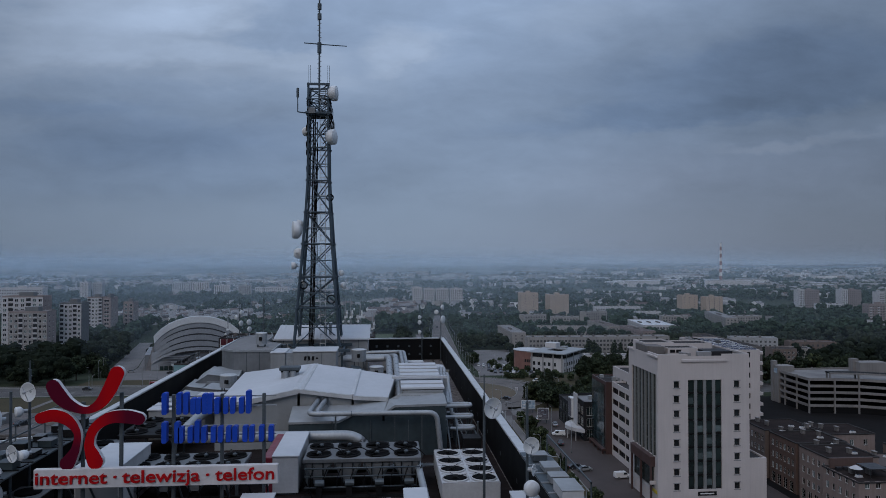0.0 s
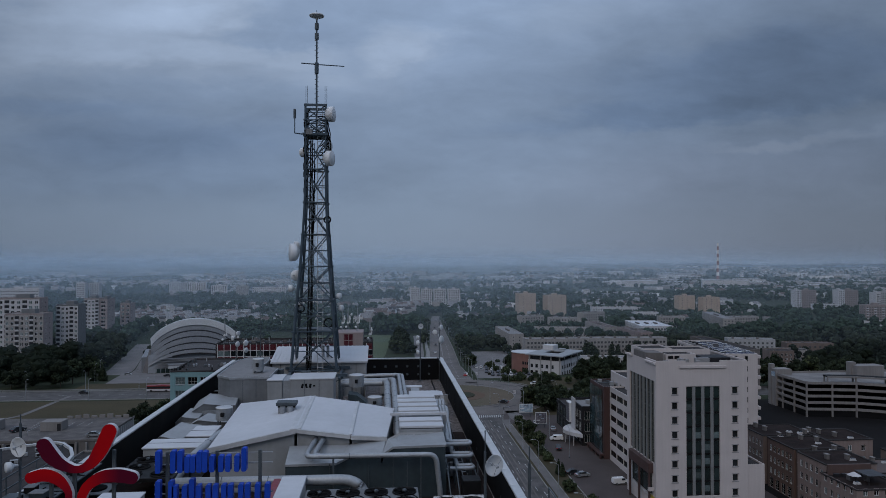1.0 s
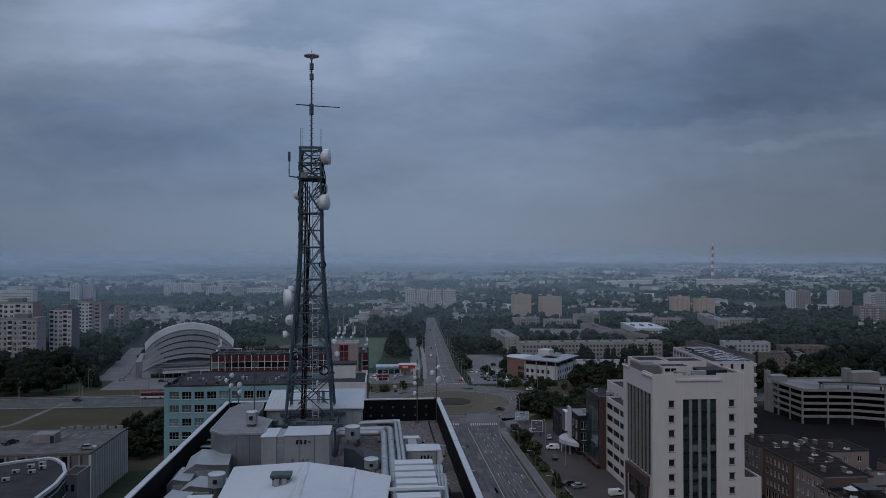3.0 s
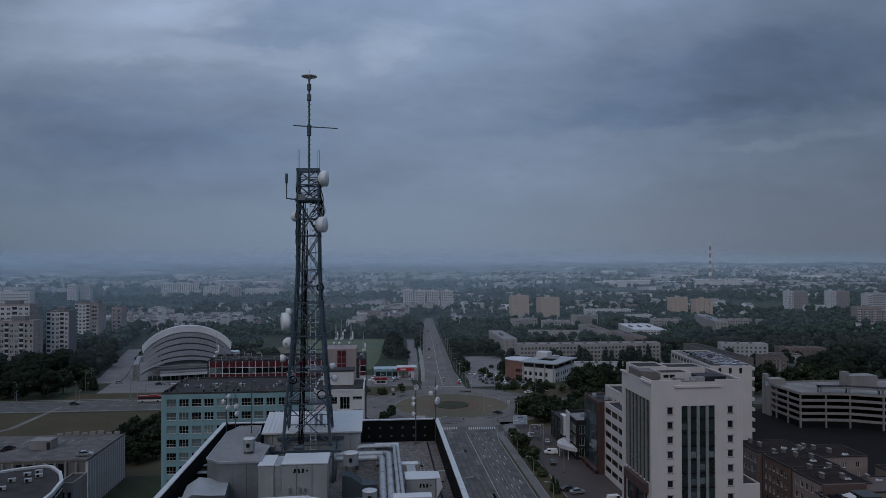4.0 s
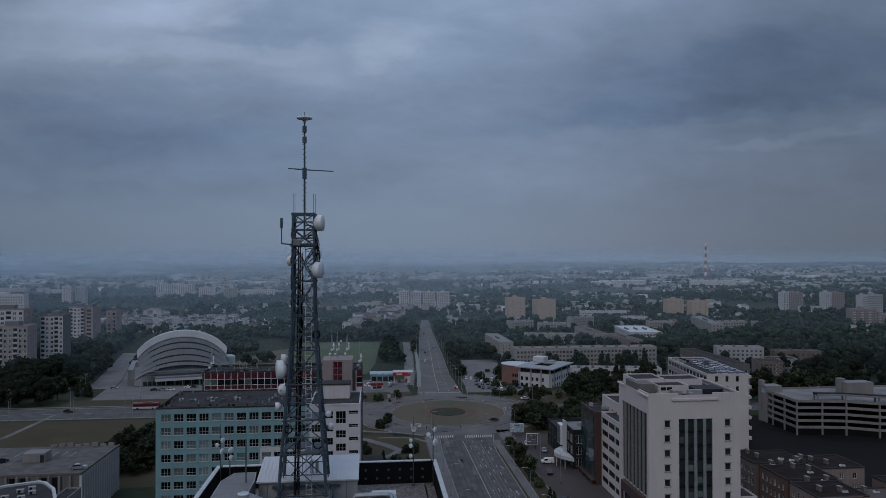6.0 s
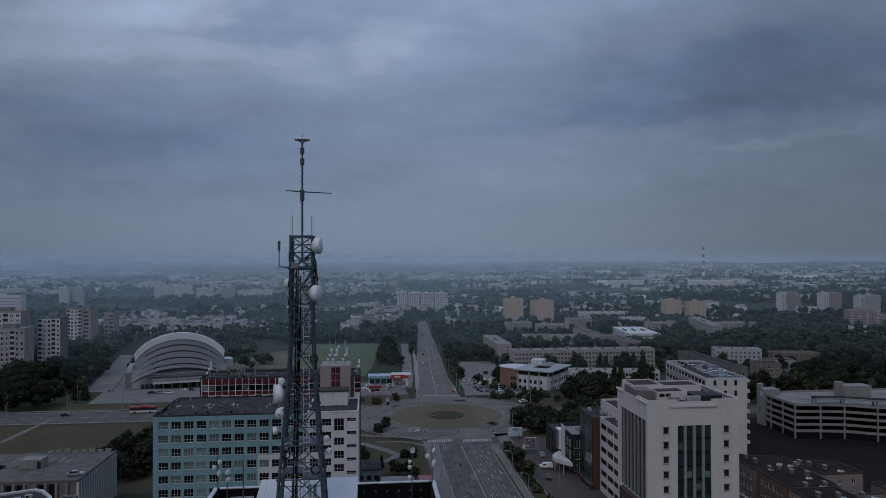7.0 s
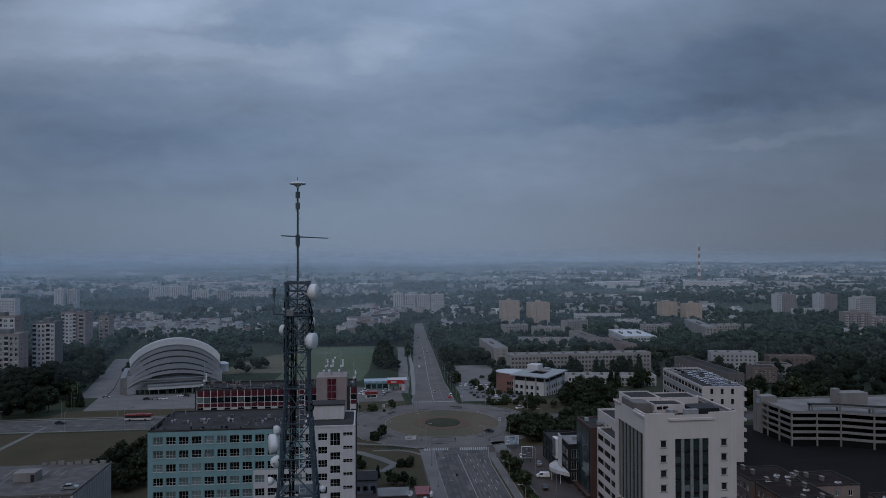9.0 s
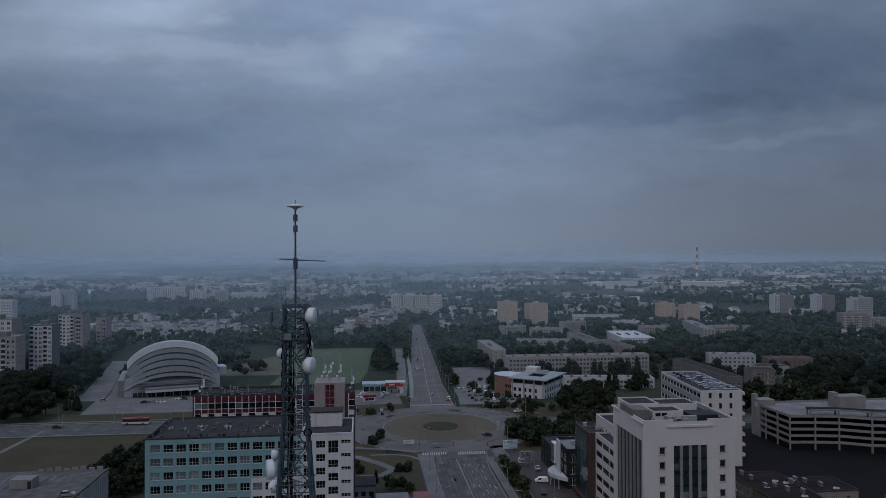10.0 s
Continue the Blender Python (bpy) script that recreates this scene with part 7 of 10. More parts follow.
def street_row():
    # brown glazed block
    t = thing("brown_office_block", 69.4, 219.1, 0, 0, "brown clad office block with a tinted glass front", "office building")
    w, d, h = 15.0, 15.1, 22.2
    wh = grid_holes(0.4, 13.6, 5, 1.9, 3.35, 6, 2.5, 3.0)
    shell(w, d, 0, h, {"W": wh}, M["brown_wall"], t)
    put_windows(t, face_pose("W", w, d), wh, 2, M["frame_dark"], M["glass_green"], bar=0.07)
    flat_roof(w, d, h, t, M["felt"], M["brown_wall"], 0.7, 0.25)
    # glass curtain wall hung before the street front
    cw = mesh_of("curtain_pane", B(0.03, -0.16, 0.03, 2.57, -0.10, 3.28, 0.0), M["curtain_glass"])
    cb = mesh_of("curtain_bar", B(-0.04, -0.18, 0.0, 0.04, -0.02, 20.1), M["frame_dark"])
    W = face_pose("W", w, d)
    for k in range(5):
        for r in range(6):
            shared("curtain_pane", cw, t, W @ pose(0.4 + 2.64 * k, 0, 1.75 + 3.35 * r))
        shared("curtain_bar", cb, t, W @ pose(0.4 + 2.64 * k, 0, 1.75))
    bm = bmesh.new()
    bmesh.ops.create_circle(bm, segments=18, radius=2.6, matrix=Matrix.Translation((3.2, 11.5, h + 0.4)))
    ring = [tuple(v.co) for v in bm.verts]
    bm.free()
    part("roof_ring", pipe(bmesh.new(), ring + ring[:1], 0.12, 6), M["steel"], t)
    rng = random.Random(2)
    for k in range(6):
        u, v = rng.uniform(1, 8), rng.uniform(1, 13)
        part("roof_box", B(u, v, h, u + 1.2, v + 1.0, h + rng.uniform(0.8, 1.3), 0.03), M["panel_grey"], t)
    for yy in (0.6, 5, 9.6, 14):
        part("column", B(-1.2, yy, 0, -0.7, yy + 0.5, 1.2), M["brown_wall"], t)
    part("canopy", B(-1.3, 0.2, 1.2, 0, d - 0.3, 1.7, 0.03), M["brown_wall"], t)
    # striped block between
    t = thing("striped_office_block", 71.3, 200.6, 0, 0, "office block with white bands and dark ribbon windows", "office building")
    w, d, h = 9.6, 18.4, 22.6
    wh = [(0.35 + 6 * q, 1.7 + 3.6 * k, 6.0 + 6 * q, 3.5 + 3.6 * k) for k in range(6) for q in range(3)]
    shell(w, d, 0, h, {"W": wh}, M["wt_wall"], t)
    put_windows(t, face_pose("W", w, d), wh, 3, M["frame_dark"], M["glass_dark"], bar=0.08, inset=0.2)
    flat_roof(w, d, h, t, M["felt"], M["wt_wall"], 0.5, 0.25)
    # penthouse behind them
    t = thing("rear_office_block", 75.4, 214.6, 0, 0, "pale rendered office block behind the street front", "office building")
    w, d, h = 13, 16, 25.6
    wh = grid_holes(1, 15, 4, 4.0, 3.5, 6, 1.3, 1.7)
    sh = grid_holes(1, 12, 4, 4.0, 3.5, 6, 1.3, 1.7)
    shell(w, d, 0, h, {"W": wh, "S": sh}, M["wt_wall"], t)
    put_windows(t, face_pose("W", w, d), wh, 1, M["frame_dark"], bar=0.08)
    put_windows(t, face_pose("S", w, d), sh, 1, M["frame_dark"], bar=0.08)
    flat_roof(w, d, h, t, M["felt"], M["wt_wall"], 0.6, 0.3)
    # dark glazed shop block with a curved white canopy
    t = thing("shopping_pavilion", 67.0, 235.8, 0, 0, "dark glazed shop building with white trim and posters", "shop")
    w, d, h = 26, 16, 12.4
    wh = [(0.6 + 3.8 * k, 1.0 + 3.8 * r, 3.8 + 3.8 * k, 3.9 + 3.8 * r) for k in range(4) for r in range(3)]
    sh = [(1.0 + 4.1 * k, 1.0 + 3.8 * r, 4.6 + 4.1 * k, 3.9 + 3.8 * r) for k in range(6) for r in range(3)]
    shell(w, d, 0, h, {"W": wh, "S": sh}, M["dark_clad"], t)
    put_windows(t, face_pose("S", w, d), sh, 4, M["frame_white"], M["glass_green"], bar=0.09)
    put_windows(t, face_pose("W", w, d), wh, 4, M["frame_white"], M["glass_green"], bar=0.09)
    flat_roof(w, d, h, t, M["felt_grey"], M["dark_clad"], 0.9, 0.3)
    part("screen_wall", B(-1.6, 3.0, 3.4, -1.3, 7.5, 15.4, 0.05), M["white_wall"], t, "white upright panel")
    part("poster", B(-1.66, 10.5, 6.0, -1.6, 14.2, 12.2), M["ad_dark"], t, "dark poster with pale bars")
    part("poster_frame", B(-1.6, 10.2, 5.7, -0.02, 14.5, 12.5), M["frame_white"], t)
    bm = bmesh.new()
    n = 14
    pts = [(-0.5 - 4.6 * math.sin(math.pi * k / n), -3 + 16 * k / n) for k in range(n + 1)]
    prism(bm, pts[::-1], 3.4, 4.6)
    part("canopy", bm, M["white_wall"], t, "curved white canopy over the shop entrance")
    for k in range(3, 12, 4):
        part("column", tube(bmesh.new(), (pts[k][0] + 0.7, pts[k][1], 0), (pts[k][0] + 0.7, pts[k][1], 3.4), 0.14, 8), M["white_wall"], t)
    t = thing("dark_shop_block", 66.8, 252.2, 0, 0, "low dark glazed shop block beyond the pavilion", "shop")
    w2, d2, h2 = 20, 17.6, 9.0
    wb = [(0.5 + 4.3 * k, 0.6 + 4.2 * q, 4.3 + 4.3 * k, 3.9 + 4.2 * q) for k in range(4) for q in range(2)]
    shell(w2, d2, 0, h2, {"W": wb}, M["dark_clad"], t)
    put_windows(t, face_pose("W", w2, d2), wb, 3, M["frame_dark"], M["glass_green"], bar=0.08)
    flat_roof(w2, d2, h2, t, M["felt"], M["dark_clad"], 0.5, 0.3)
    for k in range(5):
        part("roof_frame", B(1.0 + 2.6 * k, 2.0, h2, 1.12 + 2.6 * k, 2.12, h2 + 2.2), M["frame_white"], t)
    part("roof_frame", B(1.0, 2.0, h2 + 2.2, 11.6, 2.12, h2 + 2.32), M["frame_white"], t)
    part("roof_bag", tube(bmesh.new(), (7.5, 4, h2), (7.5, 4, h2 + 3.2), 0.6, 10, 0.3), M["white_wall"], t, "white folded parasol")
    t = bpy.data.objects["shopping_pavilion"]
    rng = random.Random(21)
    for k in range(8):
        u, v = rng.uniform(1, 20), rng.uniform(1, 12)
        part("roof_box", B(u, v, h, u + 1.6, v + 1.3, h + rng.uniform(0.7, 1.6), 0.03), M["panel_grey"], t)


street_row()


def solar_block():
    t = thing("long_white_block", 123.2, 254.0, 0, -5, "long white office block with solar panels on its roof", "office building")
    w, d, h = 15.4, 44, 27.6
    sh = grid_holes(1.6, 13.2, 3, 2.4, 3.8, 7, 1.1, 2.0)
    wh = grid_holes(0.5, 43.5, 12, 2.4, 3.8, 7, 3.1, 1.9)
    shell(w, d, 0, h, {"S": sh, "W": wh}, M["wt_wall"], t)
    put_windows(t, face_pose("S", w, d), sh, 1, M["frame_dark"], bar=0.08)
    put_windows(t, face_pose("W", w, d), wh, 2, M["frame_dark"], bar=0.08)
    flat_roof(w, d, h, t, M["felt"], M["wt_wall"], 0.5, 0.3)
    for k in range(8):
        part("spandrel_band", B(0.5, -0.06, 0.2 + k * 3.8, 43.5, -0.005, 2.2 + k * 3.8 if k < 7 else h - 0.3), M["wt_grey"], t).matrix_basis = face_pose("W", w, d)
    me = mesh_of("solar_panel", slab_poly([(0, 0, 0.25), (1.9, 0, 0.25), (1.9, 1.1, 0.75), (0, 1.1, 0.75)], 0.05), M["solar"])
    # white frame bars widened so the panel edges carry sky glints
    bm = bmesh.new()
    for a, b in (((0, 0), (1.9, 0)), ((0, 1.1), (1.9, 1.1))):
        zz = 0.28 if a[1] == 0 else 0.78
        box(bm, a[0], a[1] - 0.12, zz - 0.04, b[0], a[1] + 0.12, zz + 0.06)
    box(bm, -0.04, -0.03, 0, 0.04, 0.04, 0.26)
    box(bm, 1.86, 1.05, 0, 1.94, 1.12, 0.74)
    fr = mesh_of("panel_frame", bm, M["hall_edge"])
    rng = random.Random(6)
    for i in range(5):
        for j in range(12):
            if rng.random() < (0.2 if i > 1 else 0.35):
                continue
            m = pose(4.2 + i * 2.15 + 0.5 * (j % 2), 1.4 + j * 2.9 + rng.uniform(-0.3, 0.3), h + 0.02, rng.uniform(-3, 8), 0, (-12, 10, 4)[j % 3] + rng.uniform(-4, 4))
            p = shared("solar_panel", me, t, m)
            shared("panel_frame", fr, p, Matrix())
    for k in range(7):
        part("balcony", B(w, 1.0, 3.4 + k * 3.8, w + 1.6, 6.0, 4.5 + k * 3.8, 0.03), M["wt_wall"], t)
        part("balcony", B(w, 9.0, 3.4 + k * 3.8, w + 1.6, 14.0, 4.5 + k * 3.8, 0.03), M["wt_wall"], t)
    for k in range(9):
        part("roof_box", B(0.8 + 1.6 * (k % 3), 30 + k * 1.4, h, 1.9 + 1.6 * (k % 3), 30.9 + k * 1.4, h + 0.5 + 0.15 * (k % 4), 0.03), M[("wt_grey", "panel_grey", "dark_metal")[k % 3]], t)


solar_block()


def garage():
    """An open-deck car park: decks, columns and bands, each a part."""
    t = thing("parking_garage", 169, 271, 0, 0, "open-sided concrete parking garage with dark decks", "parking garage")
    plan = [(0, 0), (10, -1.2), (19, -3.0), (29, -8.6), (46, -12.6), (70, -16), (70, 26), (0, 25.5)]
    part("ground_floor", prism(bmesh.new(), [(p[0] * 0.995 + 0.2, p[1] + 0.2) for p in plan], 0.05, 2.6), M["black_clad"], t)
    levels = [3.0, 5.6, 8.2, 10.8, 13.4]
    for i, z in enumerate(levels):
        # inner decks near-black, the shade of the open storeys put into colour
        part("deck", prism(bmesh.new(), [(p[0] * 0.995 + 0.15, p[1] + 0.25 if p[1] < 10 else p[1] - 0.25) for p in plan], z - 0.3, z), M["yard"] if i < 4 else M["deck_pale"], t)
    edge = plan + plan[:1]
    for i, z in enumerate(levels):
        for a, b in zip(edge, edge[1:]):
            v = Vector((b[0] - a[0], b[1] - a[1], 0))
            m = Matrix.Translation((a[0], a[1], 0)) @ pose(0, 0, 0, 0, 0, math.degrees(math.atan2(v.y, v.x)))
            ob = part("parapet_band", B(0, -0.12, z - 0.35, v.length, 0.12, z + 0.72, 0.02), M["concrete_pale"], t)
            ob.matrix_basis = m
    for a, b in zip(edge, edge[1:]):
        L = math.dist(a, b)
        n = max(1, round(L / 9.0))
        for k in range(n):
            x, y = a[0] + (b[0] - a[0]) * k / n, a[1] + (b[1] - a[1]) * k / n
            part("column", B(x - 0.28, y - 0.28, 0, x + 0.28, y + 0.28, 14.3), M["concrete_pale"], t)
    part("stair_tower", B(-0.6, 21.0, 0, 6.5, 26.5, 15.8, 0.05), M["concrete_pale"], t)
    part("stair_tower", B(-0.9, 24.6, 0, 1.0, 26.8, 17.6, 0.05), M["concrete_pale"], t)
    part("board", B(-0.72, 22.0, 12.6, -0.6, 25.6, 14.6), M["ad_blue"], t, "pale board with writing as bars")
    # added black wall inside, so the openings read as shaded
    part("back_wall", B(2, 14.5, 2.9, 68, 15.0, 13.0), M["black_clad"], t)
    # raised corner with a darker top level
    part("upper_deck", prism(bmesh.new(), [(8, -1.0), (19, -3.0), (29, -8.6), (46, -12.6), (70, -16), (70, -11.2), (46, -7.8), (30.5, -3.8), (20, 1.4), (9, 3.4)], 15.9, 16.35), M["black_clad"], t)
    up = [(8, -1.0), (19, -3.0), (29, -8.6), (46, -12.6), (70, -16)]
    for a, b in zip(up, up[1:]):
        v = Vector((b[0] - a[0], b[1] - a[1], 0))
        part("roof_edge", B(0, -0.14, 15.75, v.length, 0.1, 16.42, 0.02), M["concrete_pale"], t).matrix_basis = Matrix.Translation((a[0], a[1], 0)) @ pose(0, 0, 0, 0, 0, math.degrees(math.atan2(v.y, v.x)))
    for x, y in ((8.3, -0.8), (19, -2.7), (29, -8.2), (37.5, -10.3), (46, -12.3), (58, -14.0), (9.4, 3.0), (20.2, 1.0), (30.4, -4.2), (46, -8.2)):
        part("column", B(x - 0.25, y - 0.25, 13.4, x + 0.25, y + 0.25, 15.85), M["concrete_pale"], t)
    part("roof_hut", B(30, 12, 13.4, 42, 18, 18.2, 0.05), M["concrete_pale"], t)
    part("roof_hut", B(29, 15, 13.4, 31.5, 18, 19.4, 0.05), M["concrete_pale"], t)


garage()


def tenements():
    def house(x, y, w, d, h, wall, roof, label, scols=0, wcols=0, rows=4, step=3.1, z0=1.0, win=(1.15, 1.6), arcade=False, over=0.15):
        t = thing("tenement_house", x, y, 0, 0, label, "apartment building", "tenement houses")
        first = 1 if arcade else 0
        sh = grid_holes(0.8, w - 0.8, scols, z0, step, rows, *win) if scols else []
        wh = grid_holes(0.6, d - 0.6, wcols, z0 + first * step, step, rows - first, *win) if wcols else []
        if arcade:
            wh += [(0.8 + k * (d - 1) / 4, 0.2, 0.2 + (k + 0.85) * (d - 1) / 4, 3.0) for k in range(4)]
        shell(w, d, 0, h, {"S": sh, "W": wh}, wall, t)
        for side, hs in (("S", sh), ("W", wh)):
            fp = face_pose(side, w, d)
            put_windows(t, fp, hs, 2, bar=0.09, gm=M["glass_dark"], alt=(M["glass_curtain"], 0.3), rng=random.Random(int(x + y)))
            for q in hs:
                if q[3] - q[1] < 2:
                    part("window_sill", B(q[0] - 0.1, -0.12, q[1] - 0.1, q[2] + 0.1, -0.002, q[1] - 0.01), M["concrete_pale"], t).matrix_basis = fp
        flat_roof(w, d, h, t, M[roof], M["felt"], 0.25, 0.3, over)
        rng = random.Random(int(x * 7 + y))
        for k in range(max(3, int(w * d / 45))):
            u, v = rng.uniform(1.5, w - 3), rng.uniform(1, d - 2)
            if k % 2:
                sk = part("skylight", extrude_xz(bmesh.new(), [(u, h), (u + 1.6, h), (u + 1.3, h + 0.5), (u + 0.3, h + 0.5)], v, v + 0.9), M["white_wall"], t)
                part("pane", B(u + 0.35, v + 0.1, h + 0.5, u + 1.25, v + 0.8, h + 0.53), M["glass"], sk)
            else:
                ch = part("chimney", B(u, v, h, u + 0.7, v + 1.3, h + 1.2, 0.03), M["concrete"], t)
                part("cap", B(u - 0.1, v - 0.1, h + 1.2, u + 0.8, v + 1.4, h + 1.32), M["concrete_pale"], ch)
        return t

    house(106.4, 191.6, 15, 12.4, 13.5, M["beige_wall"], "tar", "beige rendered tenement with a dark flat roof", 0, 6, arcade=True)
    house(107.6, 190.2, 12, 1.38, 13.3, M["brick_wall"], "tar", "narrow brick-red stair recess between tenements", 0, 0)
    house(107.0, 177.6, 14, 12.6, 13.4, M["brown_render"], "tar", "brown rendered tenement with rows of small windows", 0, 6, arcade=True)
    house(107.6, 175.4, 13, 2.18, 13.2, M["brick_wall"], "tar", "dark red stair strip with narrow windows", 0, 1, win=(0.7, 1.5))
    house(106.6, 163.6, 13, 11.78, 13.4, M["pale_beige"], "tar", "pale beige tenement with small square windows", 3, 5, arcade=True)
    t = house(105.2, 150.4, 12, 13.1, 11.6, M["pale_beige"], "tar", "pale beige corner tenement with a planted roof terrace", 4, 5)
    part("terrace_wall", B(1.0, 11.6, 11.6, 11.9, 12.2, 13.9), M["brick_wall"], t, "red terrace wall")
    for k in range(5):
        part("planter", B(1.2 + k * 1.9, 9.4, 11.6, 2.6 + k * 1.9, 10.2, 12.4, 0.04), M["dark_clad"], t)
    part("pergola", B(5.0, 3.0, 13.6, 9.5, 8.0, 13.75), M["frame_dark"], t)
    for u, v in ((5.1, 3.1), (9.3, 3.1), (5.1, 7.8), (9.3, 7.8)):
        part("post", B(u, v, 11.6, u + 0.12, v + 0.12, 13.6), M["frame_dark"], t)
    part("parasol", tube(bmesh.new(), (3.2, 5.5, 13.3), (3.2, 5.5, 14.1), 1.5, 8, 0.05), M["white_wall"], t)
    part("parasol_pole", tube(bmesh.new(), (3.2, 5.5, 11.6), (3.2, 5.5, 13.4), 0.04, 6), M["steel"], t)
    house(121.6, 186.0, 13.4, 12.0, 13.3, M["pale_beige"], "tar", "pale tenement wing with a dark roof", 3, 0)
    house(119.8, 189.0, 1.7, 7.0, 13.7, M["brick_wall"], "tar", "dark red stair block beside the pale wing", 0, 0)
    house(120.0, 168.4, 19, 12.0, 9.4, M["pale_beige"], "red_roof", "low beige house with a red-brown roof", 6, 0, 3)
    house(117.8, 150.2, 9.4, 10.2, 8.4, M["ochre_wall"], "red_roof", "low yellowish house beside the corner tenement", 3, 2, 2)
    house(136.5, 176.0, 8.0, 9.0, 11.0, M["beige_wall"], "tar", "small beige rear house with a dark roof", 2, 0, 3)
    house(129.0, 151.0, 16.0, 13.0, 10.0, M["brown_render"], "red_roof", "brown house with a reddish roof", 5, 0, 3)


tenements()


def green_block():
    # teal front
    t = thing("teal_office_block", -50.0, 172.0, 0, 0, "teal rendered office block with rows of white-framed windows", "office building")
    w, d, h = 35.0, 21, 36.6
    rng = random.Random(14)
    sh = []
    for r in range(11):
        for c in range(12):
            u = 1.2 + c * 2.845
            sh.append((u, 33.68 - r * 3.12, u + 2.15, 35.4 - r * 3.12))
    shell(w, d, 0, h, {"S": sh}, M["teal_wall"], t)
    put_windows(t, face_pose("S", w, d), sh, 3, M["frame_grey"], M["glass_dark"], transom=0.36, bar=0.05, alt=(M["glass_curtain"], 0.28), rng=rng)
    for q in sh:
        part("window_sill", B(q[0] - 0.08, -0.1, q[1] - 0.1, q[2] + 0.08, -0.002, q[1] - 0.02), M["white_wall"], t)
    # white painted part of the front
    bm = bmesh.new()
    facade(bm, pose(23.6, -0.03, 0), w - 23.6, 0, 27.2, [(q[0] - 23.6, q[1], q[2] - 23.6, q[3]) for q in sh if q[0] > 23.8 and q[3] < 27.2], 0.03)
    bmesh.ops.remove_doubles(bm, verts=bm.verts, dist=0.002)
    part("painted_panel", bm, M["white_wall"], t, "white painted part of the front")
    flat_roof(w, d, h, t, M["felt"], M["felt"], 0.35, 0.3)
    for k in range(44):
        u, v = rng.uniform(1.5, w - 2), rng.choice((rng.uniform(8, 10), rng.uniform(1.2, 18)))
        nm = ("vent_pipe", "roof_box", "vent_cowl")[k % 3]
        hh = rng.uniform(0.45, 1.0)
        if nm == "vent_pipe":
            part(nm, tube(bmesh.new(), (u, v, h), (u, v, h + hh), 0.13, 8), M[rng.choice(("galv", "steel", "steel"))], t)
        elif nm == "roof_box":
            part(nm, B(u, v, h, u + rng.uniform(0.4, 0.9), v + 0.6, h + hh * 0.8, 0.03), M[rng.choice(("steel", "concrete", "felt_grey"))], t)
        else:
            bm = tube(bmesh.new(), (u, v, h), (u, v, h + hh * 0.7), 0.22, 8)
            tube(bm, (u, v, h + hh * 0.7), (u, v, h + hh), 0.32, 8, 0.05)
            part(nm, bm, M["galv"], t)
    for k in range(30):
        if k < 18:
            u, v = rng.uniform(0.4, w - 1), 0.45 + rng.uniform(0, 0.5)
        else:
            u, v = rng.uniform(0.4, 1.2), rng.uniform(1, d - 2)
        part("edge_box", B(u, v, h, u + rng.uniform(0.2, 0.7), v + rng.uniform(0.2, 0.5), h + rng.uniform(0.4, 1.0)), M[rng.choice(("dark_metal", "steel", "concrete"))], t)
    part("guard_rail", pipe(bmesh.new(), [(0.2, 0.3, h + 0.9), (w, 0.3, h + 0.9)], 0.03, 5), M["steel"], t)
    # white stair end
    t = thing("white_office_wing", -15.0, 172.0, 0, 0, "white rendered office wing with offset stair windows", "office building")
    w, d = 11.9, 16
    sh = []
    for r in range(11):
        z = 35.2 - r * 3.12
        sh += [(0.5, z - 1.65, 2.5, z), (3.4, z - 1.65, 5.5, z), (6.2, z - 2.9, 8.5, z) if r == 0 else (6.2, z - 3.15, 8.5, z - 1.4), (9.2, z - 0.72, 11.4, z + 0.08)]
    shell(w, d, 0, h, {"S": sh}, M["white_wall"], t)
    put_windows(t, face_pose("S", w, d), sh, 3, M["frame_grey"], M["glass_dark"], transom=0.4, bar=0.05)
    flat_roof(w, d, h, t, M["felt"], M["white_wall"], 0.35, 0.3)
    part("lift_house", B(1.6, 8, h, 9.2, 13, 40.0, 0.04), M["white_wall"], t)
    part("lift_roof", B(1.4, 7.8, 40.0, 9.4, 13.2, 40.3), M["felt"], t)
    for u in (2.0, 4.8, 8.4):
        part("pilaster", B(u, 7.85, h, u + 0.7, 8.0, 39.9), M["wt_wall"], t)
    # red glazed block behind
    t = thing("red_glazed_block", -49.3, 214.0, 0, 0, "office block with red glass panels between white mullions", "office building")
    w, d, h = 46.0, 14, 37.8
    shell(w, d, 0, h, {}, M["felt"], t, "rear_wall")
    pn = {}
    for nm, mm in (("red", M["red_glass"]), ("glass", M["glass_curtain"]), ("dark", M["glass_dark"]), ("pale", M["white_wall"])):
        pn[nm] = mesh_of("panel", B(0.1, -0.12, 0, 1.62, -0.02, 1.42), mm)
    pf = mesh_of("mullion", B(-0.07, -0.22, 0, 0.07, -0.02, 7.1), M["frame_white"])
    pt = mesh_of("transom", B(0.1, -0.18, -0.05, 1.75, -0.02, 0.05), M["frame_white"])
    for k in range(24):
        u = 0.55 + k * 1.9
        if 33.4 <= u < 43.5:
            continue
        rows = (("pale" if k % 2 else "dark", 31.85, 1.0), ("red", 33.25, 0.9), (rng.choice(("glass", "dark", "dark")), 34.56, 1.13), ("red", 36.25, 1.2))
        for nm, zz, sc in rows:
            shared("panel", pn[nm], t, pose(u, 0, zz) @ Matrix.Diagonal((1.08, 1, sc, 1)))
        for zz in (33.2, 34.5, 36.2):
            shared("transom", pt, t, pose(u, 0, zz))
        shared("mullion", pf, t, pose(u, 0, 31.0))
